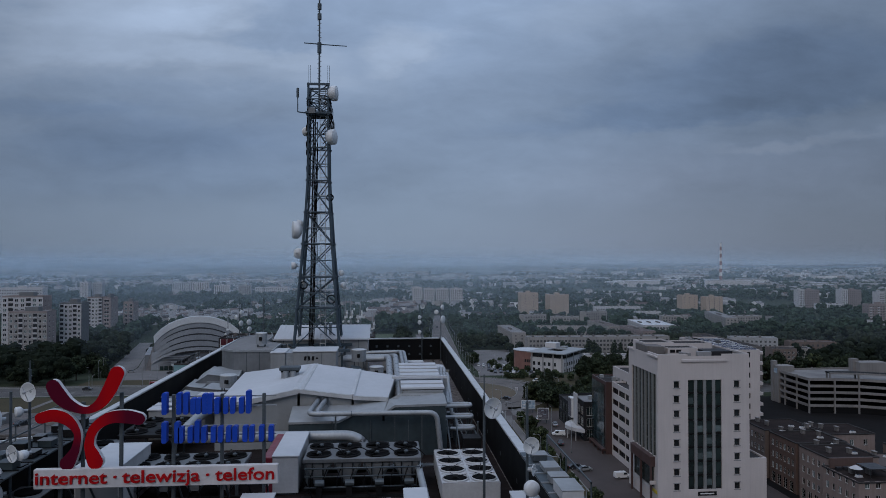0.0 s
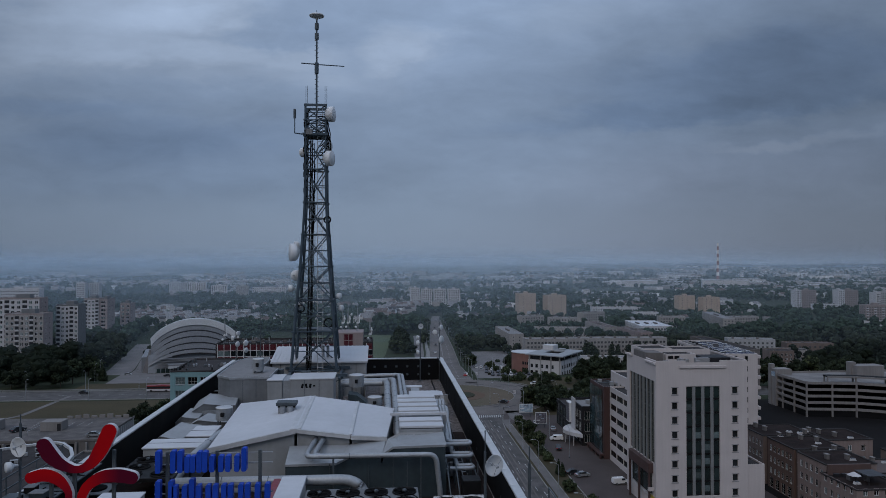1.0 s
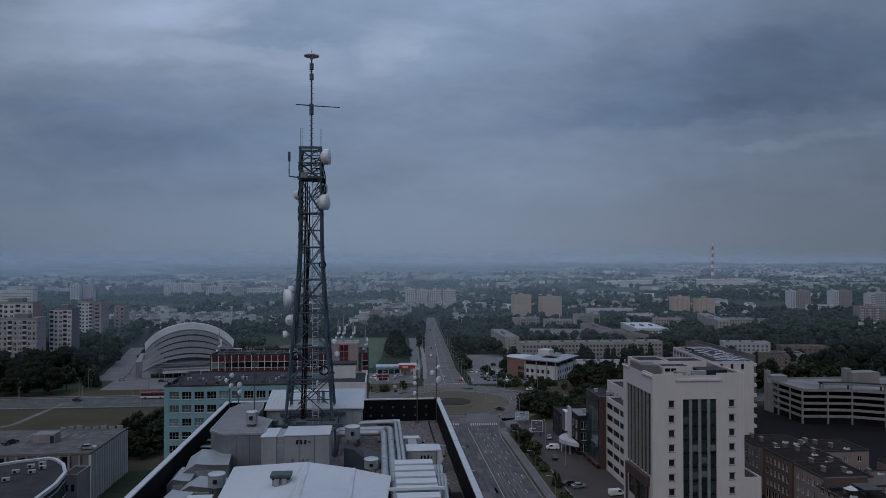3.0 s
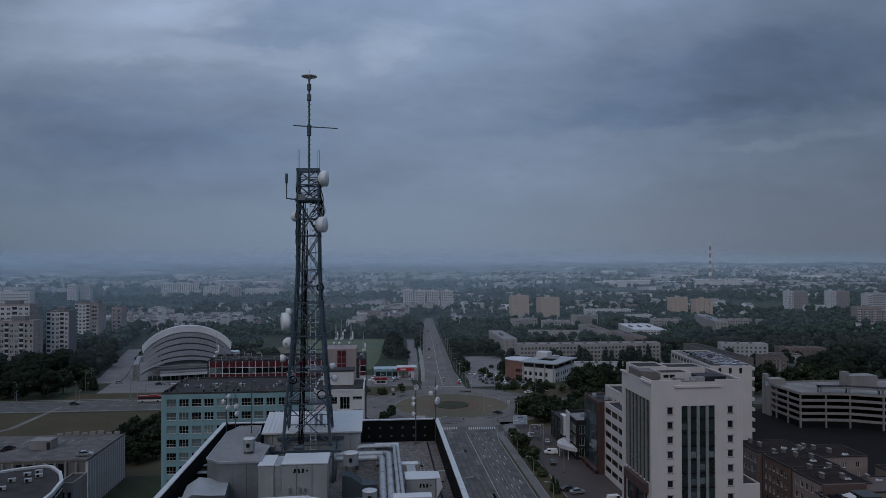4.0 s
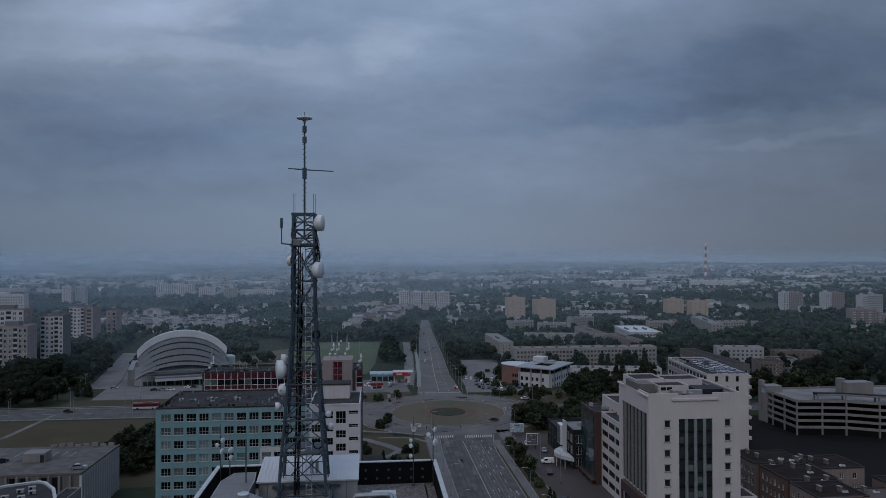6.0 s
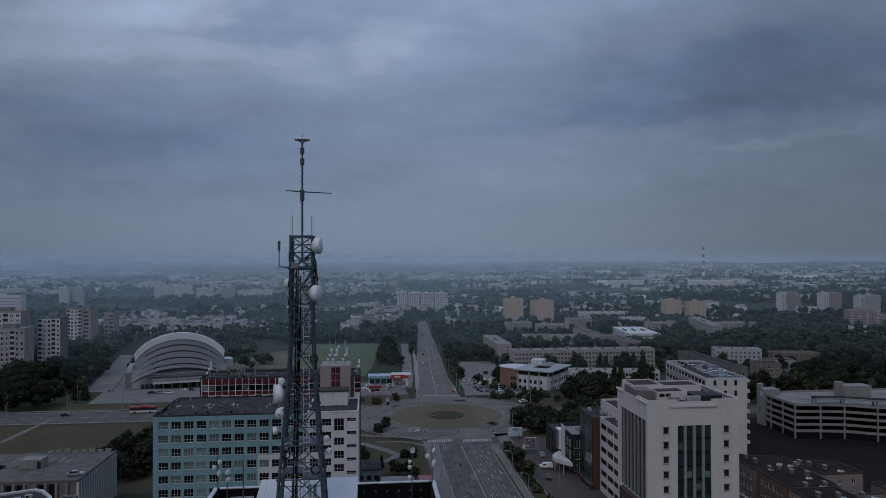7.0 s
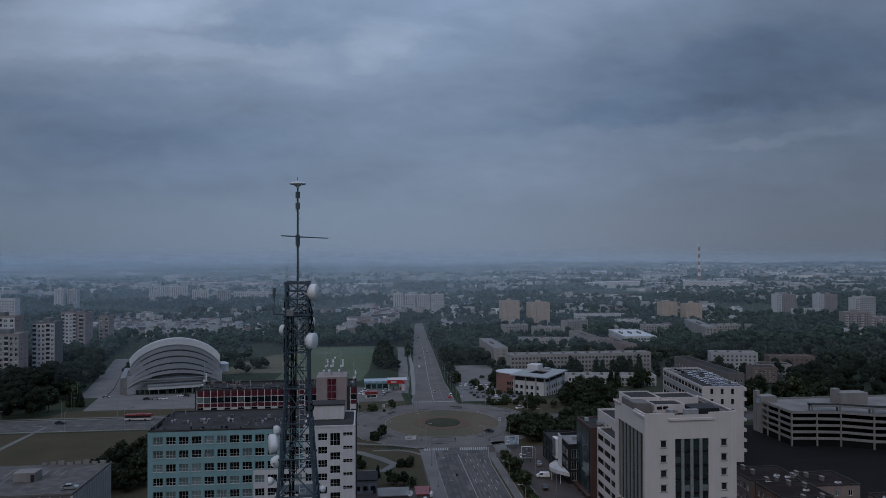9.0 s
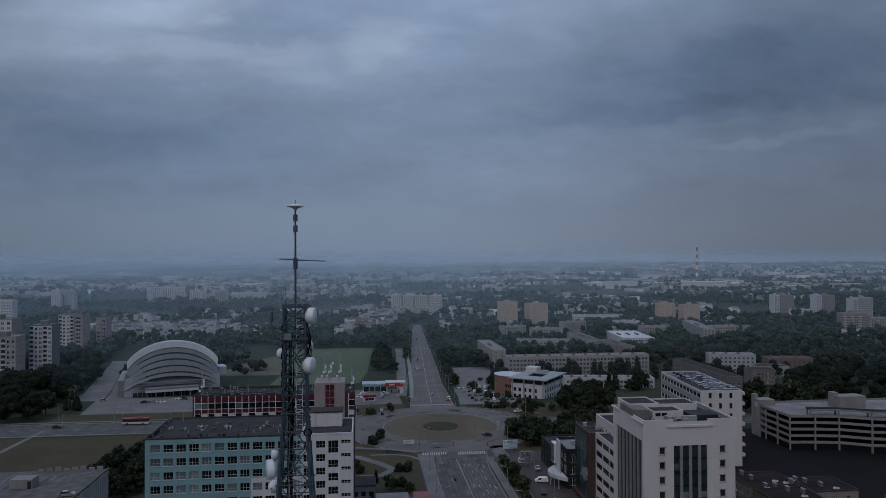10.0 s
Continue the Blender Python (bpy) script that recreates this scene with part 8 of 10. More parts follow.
    for r in range(8):
        part("sill_band", B(0, -0.1, 2.0 + r * 3.5, w, -0.02, 3.2 + r * 3.5), M["red_glass"], t)
    flat_roof(w, d, h, t, M["felt"], M["felt"], 0.5, 0.3)
    part("stair_tower", B(34.4, -0.4, 0, 43.2, 9, 41.3, 0.04), M["pink_wall"], t, "pinkish stair tower")
    for k in range(2):
        for r in range(4):
            part("stair_window", B(37.6 + k * 1.35, -0.46, 33.2 + r * 1.95, 38.8 + k * 1.35, -0.4, 34.95 + r * 1.95), M["red_glass"], t)
    for k in range(52):
        u, v = rng.uniform(1, w - 1), rng.uniform(0.6, d - 2)
        hh = rng.uniform(0.5, 1.6)
        if k % 2:
            part("vent_pipe", tube(bmesh.new(), (u, v, h), (u, v, h + hh), 0.14, 8), M["galv"], t)
        else:
            part("roof_box", B(u, v, h, u + 0.9, v + 0.7, h + hh * 0.7, 0.03), M["concrete"], t)
    for v in (0.4, 6.0):
        part("guard_rail", pipe(bmesh.new(), [(0.4, v, h + 1.1), (33.8, v, h + 1.1)], 0.05, 5), M["dark_metal"], t)
        for k in range(12):
            part("rail_post", tube(bmesh.new(), (0.6 + k * 3.0, v, h), (0.6 + k * 3.0, v, h + 1.1), 0.04, 5), M["dark_metal"], t)
    for k in range(7):
        u = 2 + k * 4.6
        part("duct", pipe(bmesh.new(), [(u, 2 + k % 3, h + 0.4), (u + 2.6, 2 + k % 3, h + 0.4), (u + 2.6, 4.5, h + 0.4)], 0.3, 8), M["steel"], t)
    for u, zz, n in ((37.0, 41.3, 3), (38.6, 41.3, 4), (41.5, 41.3, 2), (45.2, 37.8, 3), (2.0, 37.8, 2)):
        a = part("aerial", tube(bmesh.new(), (u, 3, zz), (u, 3, zz + 8.5), 0.09, 6, 0.05), M["galv"], t)
        for dx in (-0.35, 0.35):
            part("stay", tube(bmesh.new(), (u + dx, 3, zz), (u + dx * 0.2, 3, zz + 7.0), 0.05, 5), M["galv"], a)
        for k in range(5):
            part("rung", B(u - 0.32 + 0.05 * k, 2.97, zz + 0.6 + 1.3 * k, u + 0.32 - 0.05 * k, 3.03, zz + 0.7 + 1.3 * k), M["galv"], a)
        for k in range(n):
            antenna_dish(a, u - 0.5 + 0.5 * k, 2.7, zz + 1.4 + k * 1.25, 0.36, -40 + 40 * k, 0.3)
        part("sector_panel", B(u + 0.3, 2.8, zz + 2.5, u + 0.7, 3.1, zz + 4.8, 0.03), M["dish"], a)


green_block()


def left_low():
    # rounded glass building with its roof units
    t = thing("rounded_office_building", -66.0, 172.0, 0, 0, "low office building with a rounded glass corner and dark roof", "office building")
    pts = [(-30, -60), (-2.5, -60), (0.0, -28), (-0.3, -18), (-1.8, -10), (-4.8, -3.8), (-8.5, 0.8), (-10.5, 1.9), (-16, -0.4), (-30, -10.0)]
    bm = bmesh.new()
    prism(bm, pts, 0, 19.7)
    part("core", bm, M["dark_clad"], t)
    bm = bmesh.new()
    prism(bm, [(p[0] * 0.985 - 0.2, p[1] * 0.985 - 0.2) for p in pts], 19.5, 20.0)
    part("roof", bm, M["felt"], t)
    edge = pts + pts[:1]
    for a, b in zip(edge, edge[1:]):
        v = Vector((b[0] - a[0], b[1] - a[1], 0))
        m = Matrix.Translation((a[0], a[1], 0)) @ pose(0, 0, 0, 0, 0, math.degrees(math.atan2(v.y, v.x)))
        part("coping", B(-0.05, -0.35, 19.7, v.length + 0.05, 0.35, 20.5, 0.04), M["zinc"], t).matrix_basis = m
        for r in range(6):
            part("window_band", B(0.05, -0.12, 1.2 + r * 3.1, v.length - 0.05, 0.0, 3.0 + r * 3.1), M["glass_green"], t).matrix_basis = m
            part("band_rail", B(0, -0.2, 3.0 + r * 3.1, v.length, 0, 3.3 + r * 3.1), M["panel_grey"], t).matrix_basis = m
        n = max(1, int(v.length / 1.6))
        if v.length < 20:
            for k in range(n):
                part("mullion", B(k * v.length / n - 0.05, -0.18, 1.0, k * v.length / n + 0.05, 0, 19.4), M["frame_dark"], t).matrix_basis = m
    for x, y in ((-9.6, -3.2), (-11.2, -5.0), (-8.2, -6.2), (-12.5, -9.0), (-9.0, -9.4), (-15.5, -14.0), (-11.8, -14.5), (-16.0, -17.5)):
        u = thing("air_conditioner", -66 + x, 172 + y, 20.0, 20, "white rooftop air conditioner unit", "air conditioner", "air conditioners on the rounded roof")
        part("body", B(-0.75, -0.4, 0.12, 0.75, 0.4, 0.85, 0.03), M["panel_grey"], u)
        part("grille", lathe(bmesh.new(), [(0.3, 0), (0.3, 0.02)], 14, pose(-0.2, -0.41, 0.48, 90)), M["dark_metal"], u)
        for s in (-0.6, 0.5):
            part("foot", B(s, -0.4, 0, s + 0.1, 0.4, 0.12), M["dark_metal"], u)
    # small pale wing
    t = thing("pale_side_wing", -74.5, 176.0, 0, 0, "small pale wing with two columns of windows", "office building")
    sh = grid_holes(0.2, 3.2, 2, 2.0, 3.2, 4, 0.9, 1.7)
    shell(3.4, 8.0, 0, 15.2, {"S": sh}, M["concrete_pale"], t)
    put_windows(t, face_pose("S", 3.4, 8), sh, 1, M["frame_dark"])
    flat_roof(3.4, 8, 15.2, t, M["felt"], M["concrete_pale"], 0.4, 0.25)
    # parking deck with upright concrete fins
    t = thing("parking_deck", -116.0, 201.5, 0, 0, "concrete parking deck with upright fins and a roof car park", "parking garage")
    w, d, h = 38, 29.5, 13.6
    part("wall", B(0, 0, 0, w - 0.4, d, h - 0.2), M["concrete"], t)
    part("deck", B(-0.1, -0.1, h - 0.2, w, d + 0.1, h), M["deck_worn"], t)
    part("edge_rail", B(-0.1, -0.1, h, w, 0.15, h + 0.5), M["concrete"], t)
    part("edge_rail", B(w - 0.25, 0.15, h, w, d, h + 0.4), M["concrete"], t)
    fin = mesh_of("fin", B(w - 0.4, 0, 0.2, w + 0.25, 0.42, h - 0.25, 0.03), M["white_wall"])
    fin2 = mesh_of("fin", B(0, -0.6, 0.2, 0.5, 0, h - 0.25, 0.03), M["concrete_pale"])
    # black panels between the fins paint in the shade of the gaps
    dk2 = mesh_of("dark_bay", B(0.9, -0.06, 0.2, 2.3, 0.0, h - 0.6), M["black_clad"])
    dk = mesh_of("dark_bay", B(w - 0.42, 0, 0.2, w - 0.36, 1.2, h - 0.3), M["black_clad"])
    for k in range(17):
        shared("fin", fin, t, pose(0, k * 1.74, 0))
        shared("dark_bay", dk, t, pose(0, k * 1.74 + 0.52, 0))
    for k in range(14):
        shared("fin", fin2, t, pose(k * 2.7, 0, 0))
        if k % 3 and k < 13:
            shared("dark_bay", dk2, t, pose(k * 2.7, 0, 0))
    part("roof_hut", B(17.3, 12.6, h, 23.2, 17.0, h + 2.6, 0.05), M["concrete_pale"], t)
    part("hut_door", B(22.0, 12.5, h, 23.0, 12.6, h + 2.1), M["dark_clad"], t)
    part("roof_hut", B(0, 13.5, h, 5.0, 18.0, h + 2.8, 0.05), M["concrete_pale"], t)
    for k in range(8):
        part("barrier", B(18 + k * 2.4, 28.6, h, 19.7 + k * 2.4, 29.0, h + 0.8 + 0.25 * (k % 3), 0.03), M["concrete_pale"], t)
    for k in range(7):
        part("parking_line", B(12 + k * 2.6, 19.0, h, 12.12 + k * 2.6, 23.5, h + 0.012), M["paint"], t)
    part("rail_frame", pipe(bmesh.new(), [(16, 8, h), (16, 8, h + 1.1), (16, 22, h + 1.1), (16, 22, h)], 0.05, 6), M["galv"], t)


left_low()


def arena():
    """A sports hall under a broad arched roof."""
    cx, y0, zb = -121.5, 472.0, -9.8
    t = thing("arena_hall", cx, y0, zb, 14.5, "grey sports arena with a broad arched white roof edge", "sports hall")
    W, n = 27.0, 28

    def arch(f, w, top, foot):
        a = math.pi * (0.17 + 0.66 * f)
        s = math.sin(math.pi * 0.17)
        return (-w * math.cos(a) / math.cos(math.pi * 0.17), foot + (top - foot) * (math.sin(a) - s) / (1 - s))

    P = [arch(k / n, W, 34.6, 22.6) for k in range(n + 1)]
    Q = [arch(k / n, W * 0.985, 30.6, 18.0) for k in range(n + 1)]
    # roof shell
    bm = bmesh.new()
    D = 58
    rows = []
    for (x, z), (x2, z2) in zip(P, Q):
        rows.append([bm.verts.new(p) for p in ((x2, -2.0, z2), (x, -2.6, z), (x, 3.0, z), (x * 0.99, D * 0.5, z - 4.5), (x * 0.98, D, z - 10.5))])
    for a, b in zip(rows, rows[1:]):
        for i in range(4):
            f = bm.faces.new((a[i], b[i], b[i + 1], a[i + 1]))
            f.smooth = i > 0
    bmesh.ops.recalc_face_normals(bm, faces=bm.faces)
    part("roof", bm, M["hall_roof"], t, "broad arched white sheet roof")
    bm = bmesh.new()
    rim = [[bm.verts.new(p) for p in ((x2 * 1.002, -2.1, z2), (x * 1.002, -2.72, z + 0.05))] for (x, z), (x2, z2) in zip(P, Q)]
    for a, b in zip(rim, rim[1:]):
        bm.faces.new((a[0], b[0], b[1], a[1]))
    part("roof_edge", bm, M["hall_edge"], t, "white curved roof edge")
    # front in stepped tiers, each a curved strip; dark strips paint the shaded slots
    tiers = [(30.2, 17.9), (26.6, 14.5), (22.9, 11.2), (19.0, 8.6), (15.2, 6.6)]
    for k, (top, foot) in enumerate(tiers):
        y = -1.6 - 1.5 * k
        A = [arch(i / n, W * (0.985 + 0.012 * k), top, foot) for i in range(n + 1)]
        nt, nf = tiers[k + 1] if k + 1 < len(tiers) else (12.5, 5.2)
        Bq = [arch(i / n, W * (0.985 + 0.012 * k), nt + 0.55, nf + 0.35) for i in range(n + 1)]
        bm = bmesh.new()
        va = [bm.verts.new((x, y, z)) for x, z in A]
        vb = [bm.verts.new((x, y - 0.4, z)) for x, z in Bq]
        vt = [bm.verts.new((x, y + 1.6, z)) for x, z in A]
        for i in range(n):
            bm.faces.new((vb[i], vb[i + 1], va[i + 1], va[i]))
            bm.faces.new((va[i], va[i + 1], vt[i + 1], vt[i]))
        part("front_tier", bm, M["hall_clad"], t, "curved grey cladding strip")
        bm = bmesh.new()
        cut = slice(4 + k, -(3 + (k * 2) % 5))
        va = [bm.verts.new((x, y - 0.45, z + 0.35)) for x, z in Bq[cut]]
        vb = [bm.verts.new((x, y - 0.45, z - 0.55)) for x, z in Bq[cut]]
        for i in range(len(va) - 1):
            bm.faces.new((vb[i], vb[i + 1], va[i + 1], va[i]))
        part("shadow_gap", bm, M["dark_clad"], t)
    bm = bmesh.new()
    prism(bm, [(-W - 1, -9.2), (W + 1, -9.2), (W + 1, D - 1), (-W - 1, D - 1)], 0, 12.8)
    for v in bm.verts:
        if v.co.z > 5 and v.co.y < 0:
            v.co.y += 4
    part("base_hall", bm, M["hall_clad"], t)
    for r in range(4):
        part("louvre_rail", B(-W + 3.5 + r, -9.6, 5.6 + r * 1.5, W - 3.5 - r, -9.2 + r * 0.4, 5.9 + r * 1.5), M["hall_clad"], t)
    for k in range(18):
        part("front_pane", B(-W + 4 + k * 2.7, -9.32, 1.0, -W + 6.2 + k * 2.7, -9.2, 4.4), M["glass_green"], t)
    part("canopy", B(-16, -13.5, 4.6, 15, -9.2, 6.4, 0.1), M["hall_roof"], t)
    part("canopy_edge", B(-16.2, -13.7, 6.4, 15.2, -9.2, 7.2), M["hall_clad"], t)
    for k in range(7):
        part("canopy_post", tube(bmesh.new(), (-15 + k * 5, -13, 0), (-15 + k * 5, -13, 4.6), 0.25, 8), M["hall_clad"], t)
    for s in (-1,):
        part("side_wing", B(s * (W + 3) - 2.5, 2, 0, s * (W + 3) + 2.5, 46, 10.5, 0.05), M["hall_clad"], t)
        part("buttress", slab_poly([(s * (W + 0.5), -9, 0), (s * (W + 5), -9, 0), (s * (W + 0.5), -4, 16), (s * (W - 0.5), -4, 16)], 0.8), M["concrete"], t)
    for k in range(4):
        part("roof_window", B(W + 1, 8 + k * 9, 10, W + 6, 14 + k * 9, 15.2 - k, 0.1), M["hall_roof"], t)


arena()


def ne_office():
    t = thing("white_brick_office", 83.1, 402.3, -3.6, -37, "white courtyard office with an overhanging roof and brick corner", "office building")
    w, d, h = 20.2, 29.0, 9.4
    sh = [(1.4 + 3.0 * c + 0.35 * (c // 2), 1.2 + 3.6 * k, 3.0 + 3.0 * c + 0.35 * (c // 2), 3.3 + 3.6 * k) for c in range(5) for k in range(2)]
    eh = [(1.6 + 3.4 * c, 1.2 + 3.6 * k, 3.2 + 3.4 * c, 3.3 + 3.6 * k) for c in range(8) for k in range(2)]
    shell(w, d, 0, h, {"S": sh, "E": eh}, M["white_wall"], t)
    for side, hs in (("S", sh), ("E", eh)):
        put_windows(t, face_pose(side, w, d), hs, 1, M["frame_dark"], bar=0.12)
    for u in (0.3, 7.3, 13.6, 18.9):
        part("pilaster", B(u, -0.12, 0, u + 0.9, -0.004, h + 2.4), M["wt_grey"], t)
    for u in (4.0, 14.2, 24.4):
        part("pilaster", B(w + 0.004, u, 0, w + 0.12, u + 0.9, h + 2.4), M["wt_grey"], t)
    # set-back top storey with a dark glass band on all sides
    bm = bmesh.new()
    for q in ((0.9, 0.9, w - 0.9, 9.5), (0.9, 9.5, 5.5, d - 0.9), (14.5, 9.5, w - 0.9, d - 0.9), (5.5, 20.5, 14.5, d - 0.9)):
        box(bm, q[0], q[1], h, q[2], q[3], h + 2.5)
    part("upper_wall", bm, M["dark_clad"], t)
    for k in range(10):
        part("upper_pane", B(1.2 + k * 1.8, 0.8, h + 0.4, 2.8 + k * 1.8, 0.9, h + 2.2), M["glass"], t)
    for k in range(12):
        part("upper_pane", B(w - 0.9, 1.4 + k * 2.2, h + 0.4, w - 0.8, 3.3 + k * 2.2, h + 2.2), M["glass"], t)
    # roof ring round the courtyard
    zr, o = h + 2.5, 1.5
    bm = bmesh.new()
    box(bm, -o, -o, zr, w + o, 9.5, zr + 0.55)
    box(bm, -o, 9.5, zr, 5.5, d + o, zr + 0.55)
    box(bm, 14.5, 9.5, zr, w + o, d + o, zr + 0.55)
    box(bm, 5.5, 20.5, zr, 14.5, d + o, zr + 0.55)
    part("roof", bm, M["panel_grey"], t, "pale grey overhanging roof")
    part("court_roof", B(5.5, 9.5, zr - 2.4, 14.5, 20.5, zr - 2.3), M["felt"], t)
    part("lantern", B(7.5, 12.0, zr - 2.3, 12.5, 18.0, zr - 1.2, 0.1), M["glass_green"], t)
    part("plant_room", B(-0.5, 21.0, zr + 0.55, 6.5, 28.0, zr + 3.4, 0.1), M["white_wall"], t)
    part("plant_room", B(8.5, 23.5, zr + 0.55, 12.0, 27.0, zr + 1.6, 0.1), M["panel_grey"], t)
    # rounded brick volume
    arc = [(-8.5 + 9.5 * math.cos(a), 16.0 + 8.0 * math.sin(a)) for a in (math.pi * k / 12 for k in range(6, 19))]
    plan = arc + [(-0.02, 8.0), (-0.02, 24.0)]
    brick = part("brick_corner", prism(bmesh.new(), plan, 0, 11.0), M["brick_bright"], t, "rounded brick-red corner block")
    part("brick_roof", prism(bmesh.new(), [(p[0] - 0.3, 16 + (p[1] - 16) * 1.05) for p in arc] + [(-1.6, 7.6), (-1.6, 24.4)], 11.0, 11.35), M["roof_white"], brick)
    for k in range(5):
        for z in (1.2, 4.7):
            part("brick_window", B(-7.6 + k * 1.5, 7.9, z, -6.5 + k * 1.5, 8.06, z + 1.7), M["glass"], brick)


ne_office()


# ---- housing blocks ----
FOOT = []


def block(x, y, w, d, z0, h, rz, wall, cols, rows, label, group="housing blocks", side="", scols=0, win=(1.5, 1.5), loggia=0.0, roof="felt_grey", sidecols=0):
    t = thing("housing_block", x, y, z0, rz, label, "apartment block", group)
    FOOT.append((x, y, w, d, radians(rz)))
    step = (h - 1.2) / rows
    sh = grid_holes(0.8, w - 0.8, cols, 0.9, step, rows, win[0], win[1])
    H = {"S": sh}
    if side:
        H[side] = grid_holes(0.8, d - 0.8, sidecols or 3, 0.9, step, rows, 1.3, 1.4)
    shell(w, d, 0, h, H, wall, t, depth=0.3)
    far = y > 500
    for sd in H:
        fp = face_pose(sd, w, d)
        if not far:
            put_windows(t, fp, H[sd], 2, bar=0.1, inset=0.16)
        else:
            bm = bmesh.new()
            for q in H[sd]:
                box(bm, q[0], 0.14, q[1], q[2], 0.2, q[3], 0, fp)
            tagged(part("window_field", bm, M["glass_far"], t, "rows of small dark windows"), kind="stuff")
    if loggia:
        me = mesh_of("balcony", B(-1.3, -1.0, 0, 1.3, 0.0, 1.0, 0.02), M["white_wall"])
        for r in range(rows):
            for c in range(0, cols, 3):
                shared("balcony", me, t, pose(sh[c][0] + win[0] / 2, -0.004, 0.2 + r * step))
    flat_roof(w, d, h, t, M[roof], wall, 0.5, 0.3)
    if rows > 6:
        part("lift_house", B(w * 0.4, d * 0.35, h, w * 0.6, d * 0.75, h + 2.6, 0.05), wall, t)
    else:
        for k in range(int(w / 9)):
            part("roof_chimney", B(4 + k * 9, d * 0.4, h, 5.4 + k * 9, d * 0.6, h + 1.3), M["concrete"], t)
    return t


def west_tower(x, y, w, d, z0, h, rows, bays, front, side, label):
    """A slab of flats: painted front with windows and dark loggias in bays, plain end walls, lift house."""
    t = thing("housing_tower", x, y, z0, 0, label, "apartment block", "western housing towers")
    FOOT.append((x, y, w, d, 0.0))
    step, bw = (h - 1.4) / rows, w / len(bays)
    win, log = [], []
    for k, kind in enumerate(bays):
        for q in range(rows):
            u, z = k * bw, 0.8 + q * step
            if kind == "W":
                win.append((u + bw * 0.22, z + 0.3, u + bw * 0.78, z + step * 0.68))
            else:
                log.append((u + bw * 0.08, z - 0.15, u + bw * 0.92, z + step * 0.82))
    eh = [(d * f - 0.6, 1.1 + q * step, d * f + 0.6, 2.4 + q * step) for f in (0.3, 0.7) for q in range(rows)] if side is M["block_pink"] else []
    shell(w, d, 0, h, {"S": win + log, "E": eh}, side, t, depth=0.5)
    bm = bmesh.new()
    facade(bm, pose(0.02, -0.04, 0), w - 0.04, 0.0, h - 0.6, [(q[0] - 0.02, q[1], q[2] - 0.02, q[3]) for q in win + log], 0.04)
    bmesh.ops.remove_doubles(bm, verts=bm.verts, dist=0.002)
    part("painted_front", bm, front, t)
    put_windows(t, face_pose("S", w, d), win, 2, gm=M["glass_dark"], bar=0.12, inset=0.12, alt=(M["glass_curtain"], 0.3), rng=random.Random(int(-x)))
    put_windows(t, face_pose("E", w, d), eh, 1, gm=M["glass_dark"], bar=0.12, inset=0.12)
    # loggia back walls, darkened to paint in the recess shade
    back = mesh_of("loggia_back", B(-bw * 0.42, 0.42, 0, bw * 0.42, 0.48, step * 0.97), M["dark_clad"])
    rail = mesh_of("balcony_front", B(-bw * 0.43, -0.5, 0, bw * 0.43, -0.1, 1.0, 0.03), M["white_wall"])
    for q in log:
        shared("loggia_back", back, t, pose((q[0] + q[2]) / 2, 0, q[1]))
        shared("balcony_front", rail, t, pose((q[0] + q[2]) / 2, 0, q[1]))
    flat_roof(w, d, h, t, M["felt_grey"], side, 0.5, 0.3)
    part("lift_house", B(w * 0.35, d * 0.3, h, w * 0.7, d * 0.75, h + 3.0, 0.05), M["tower_grey"], t)


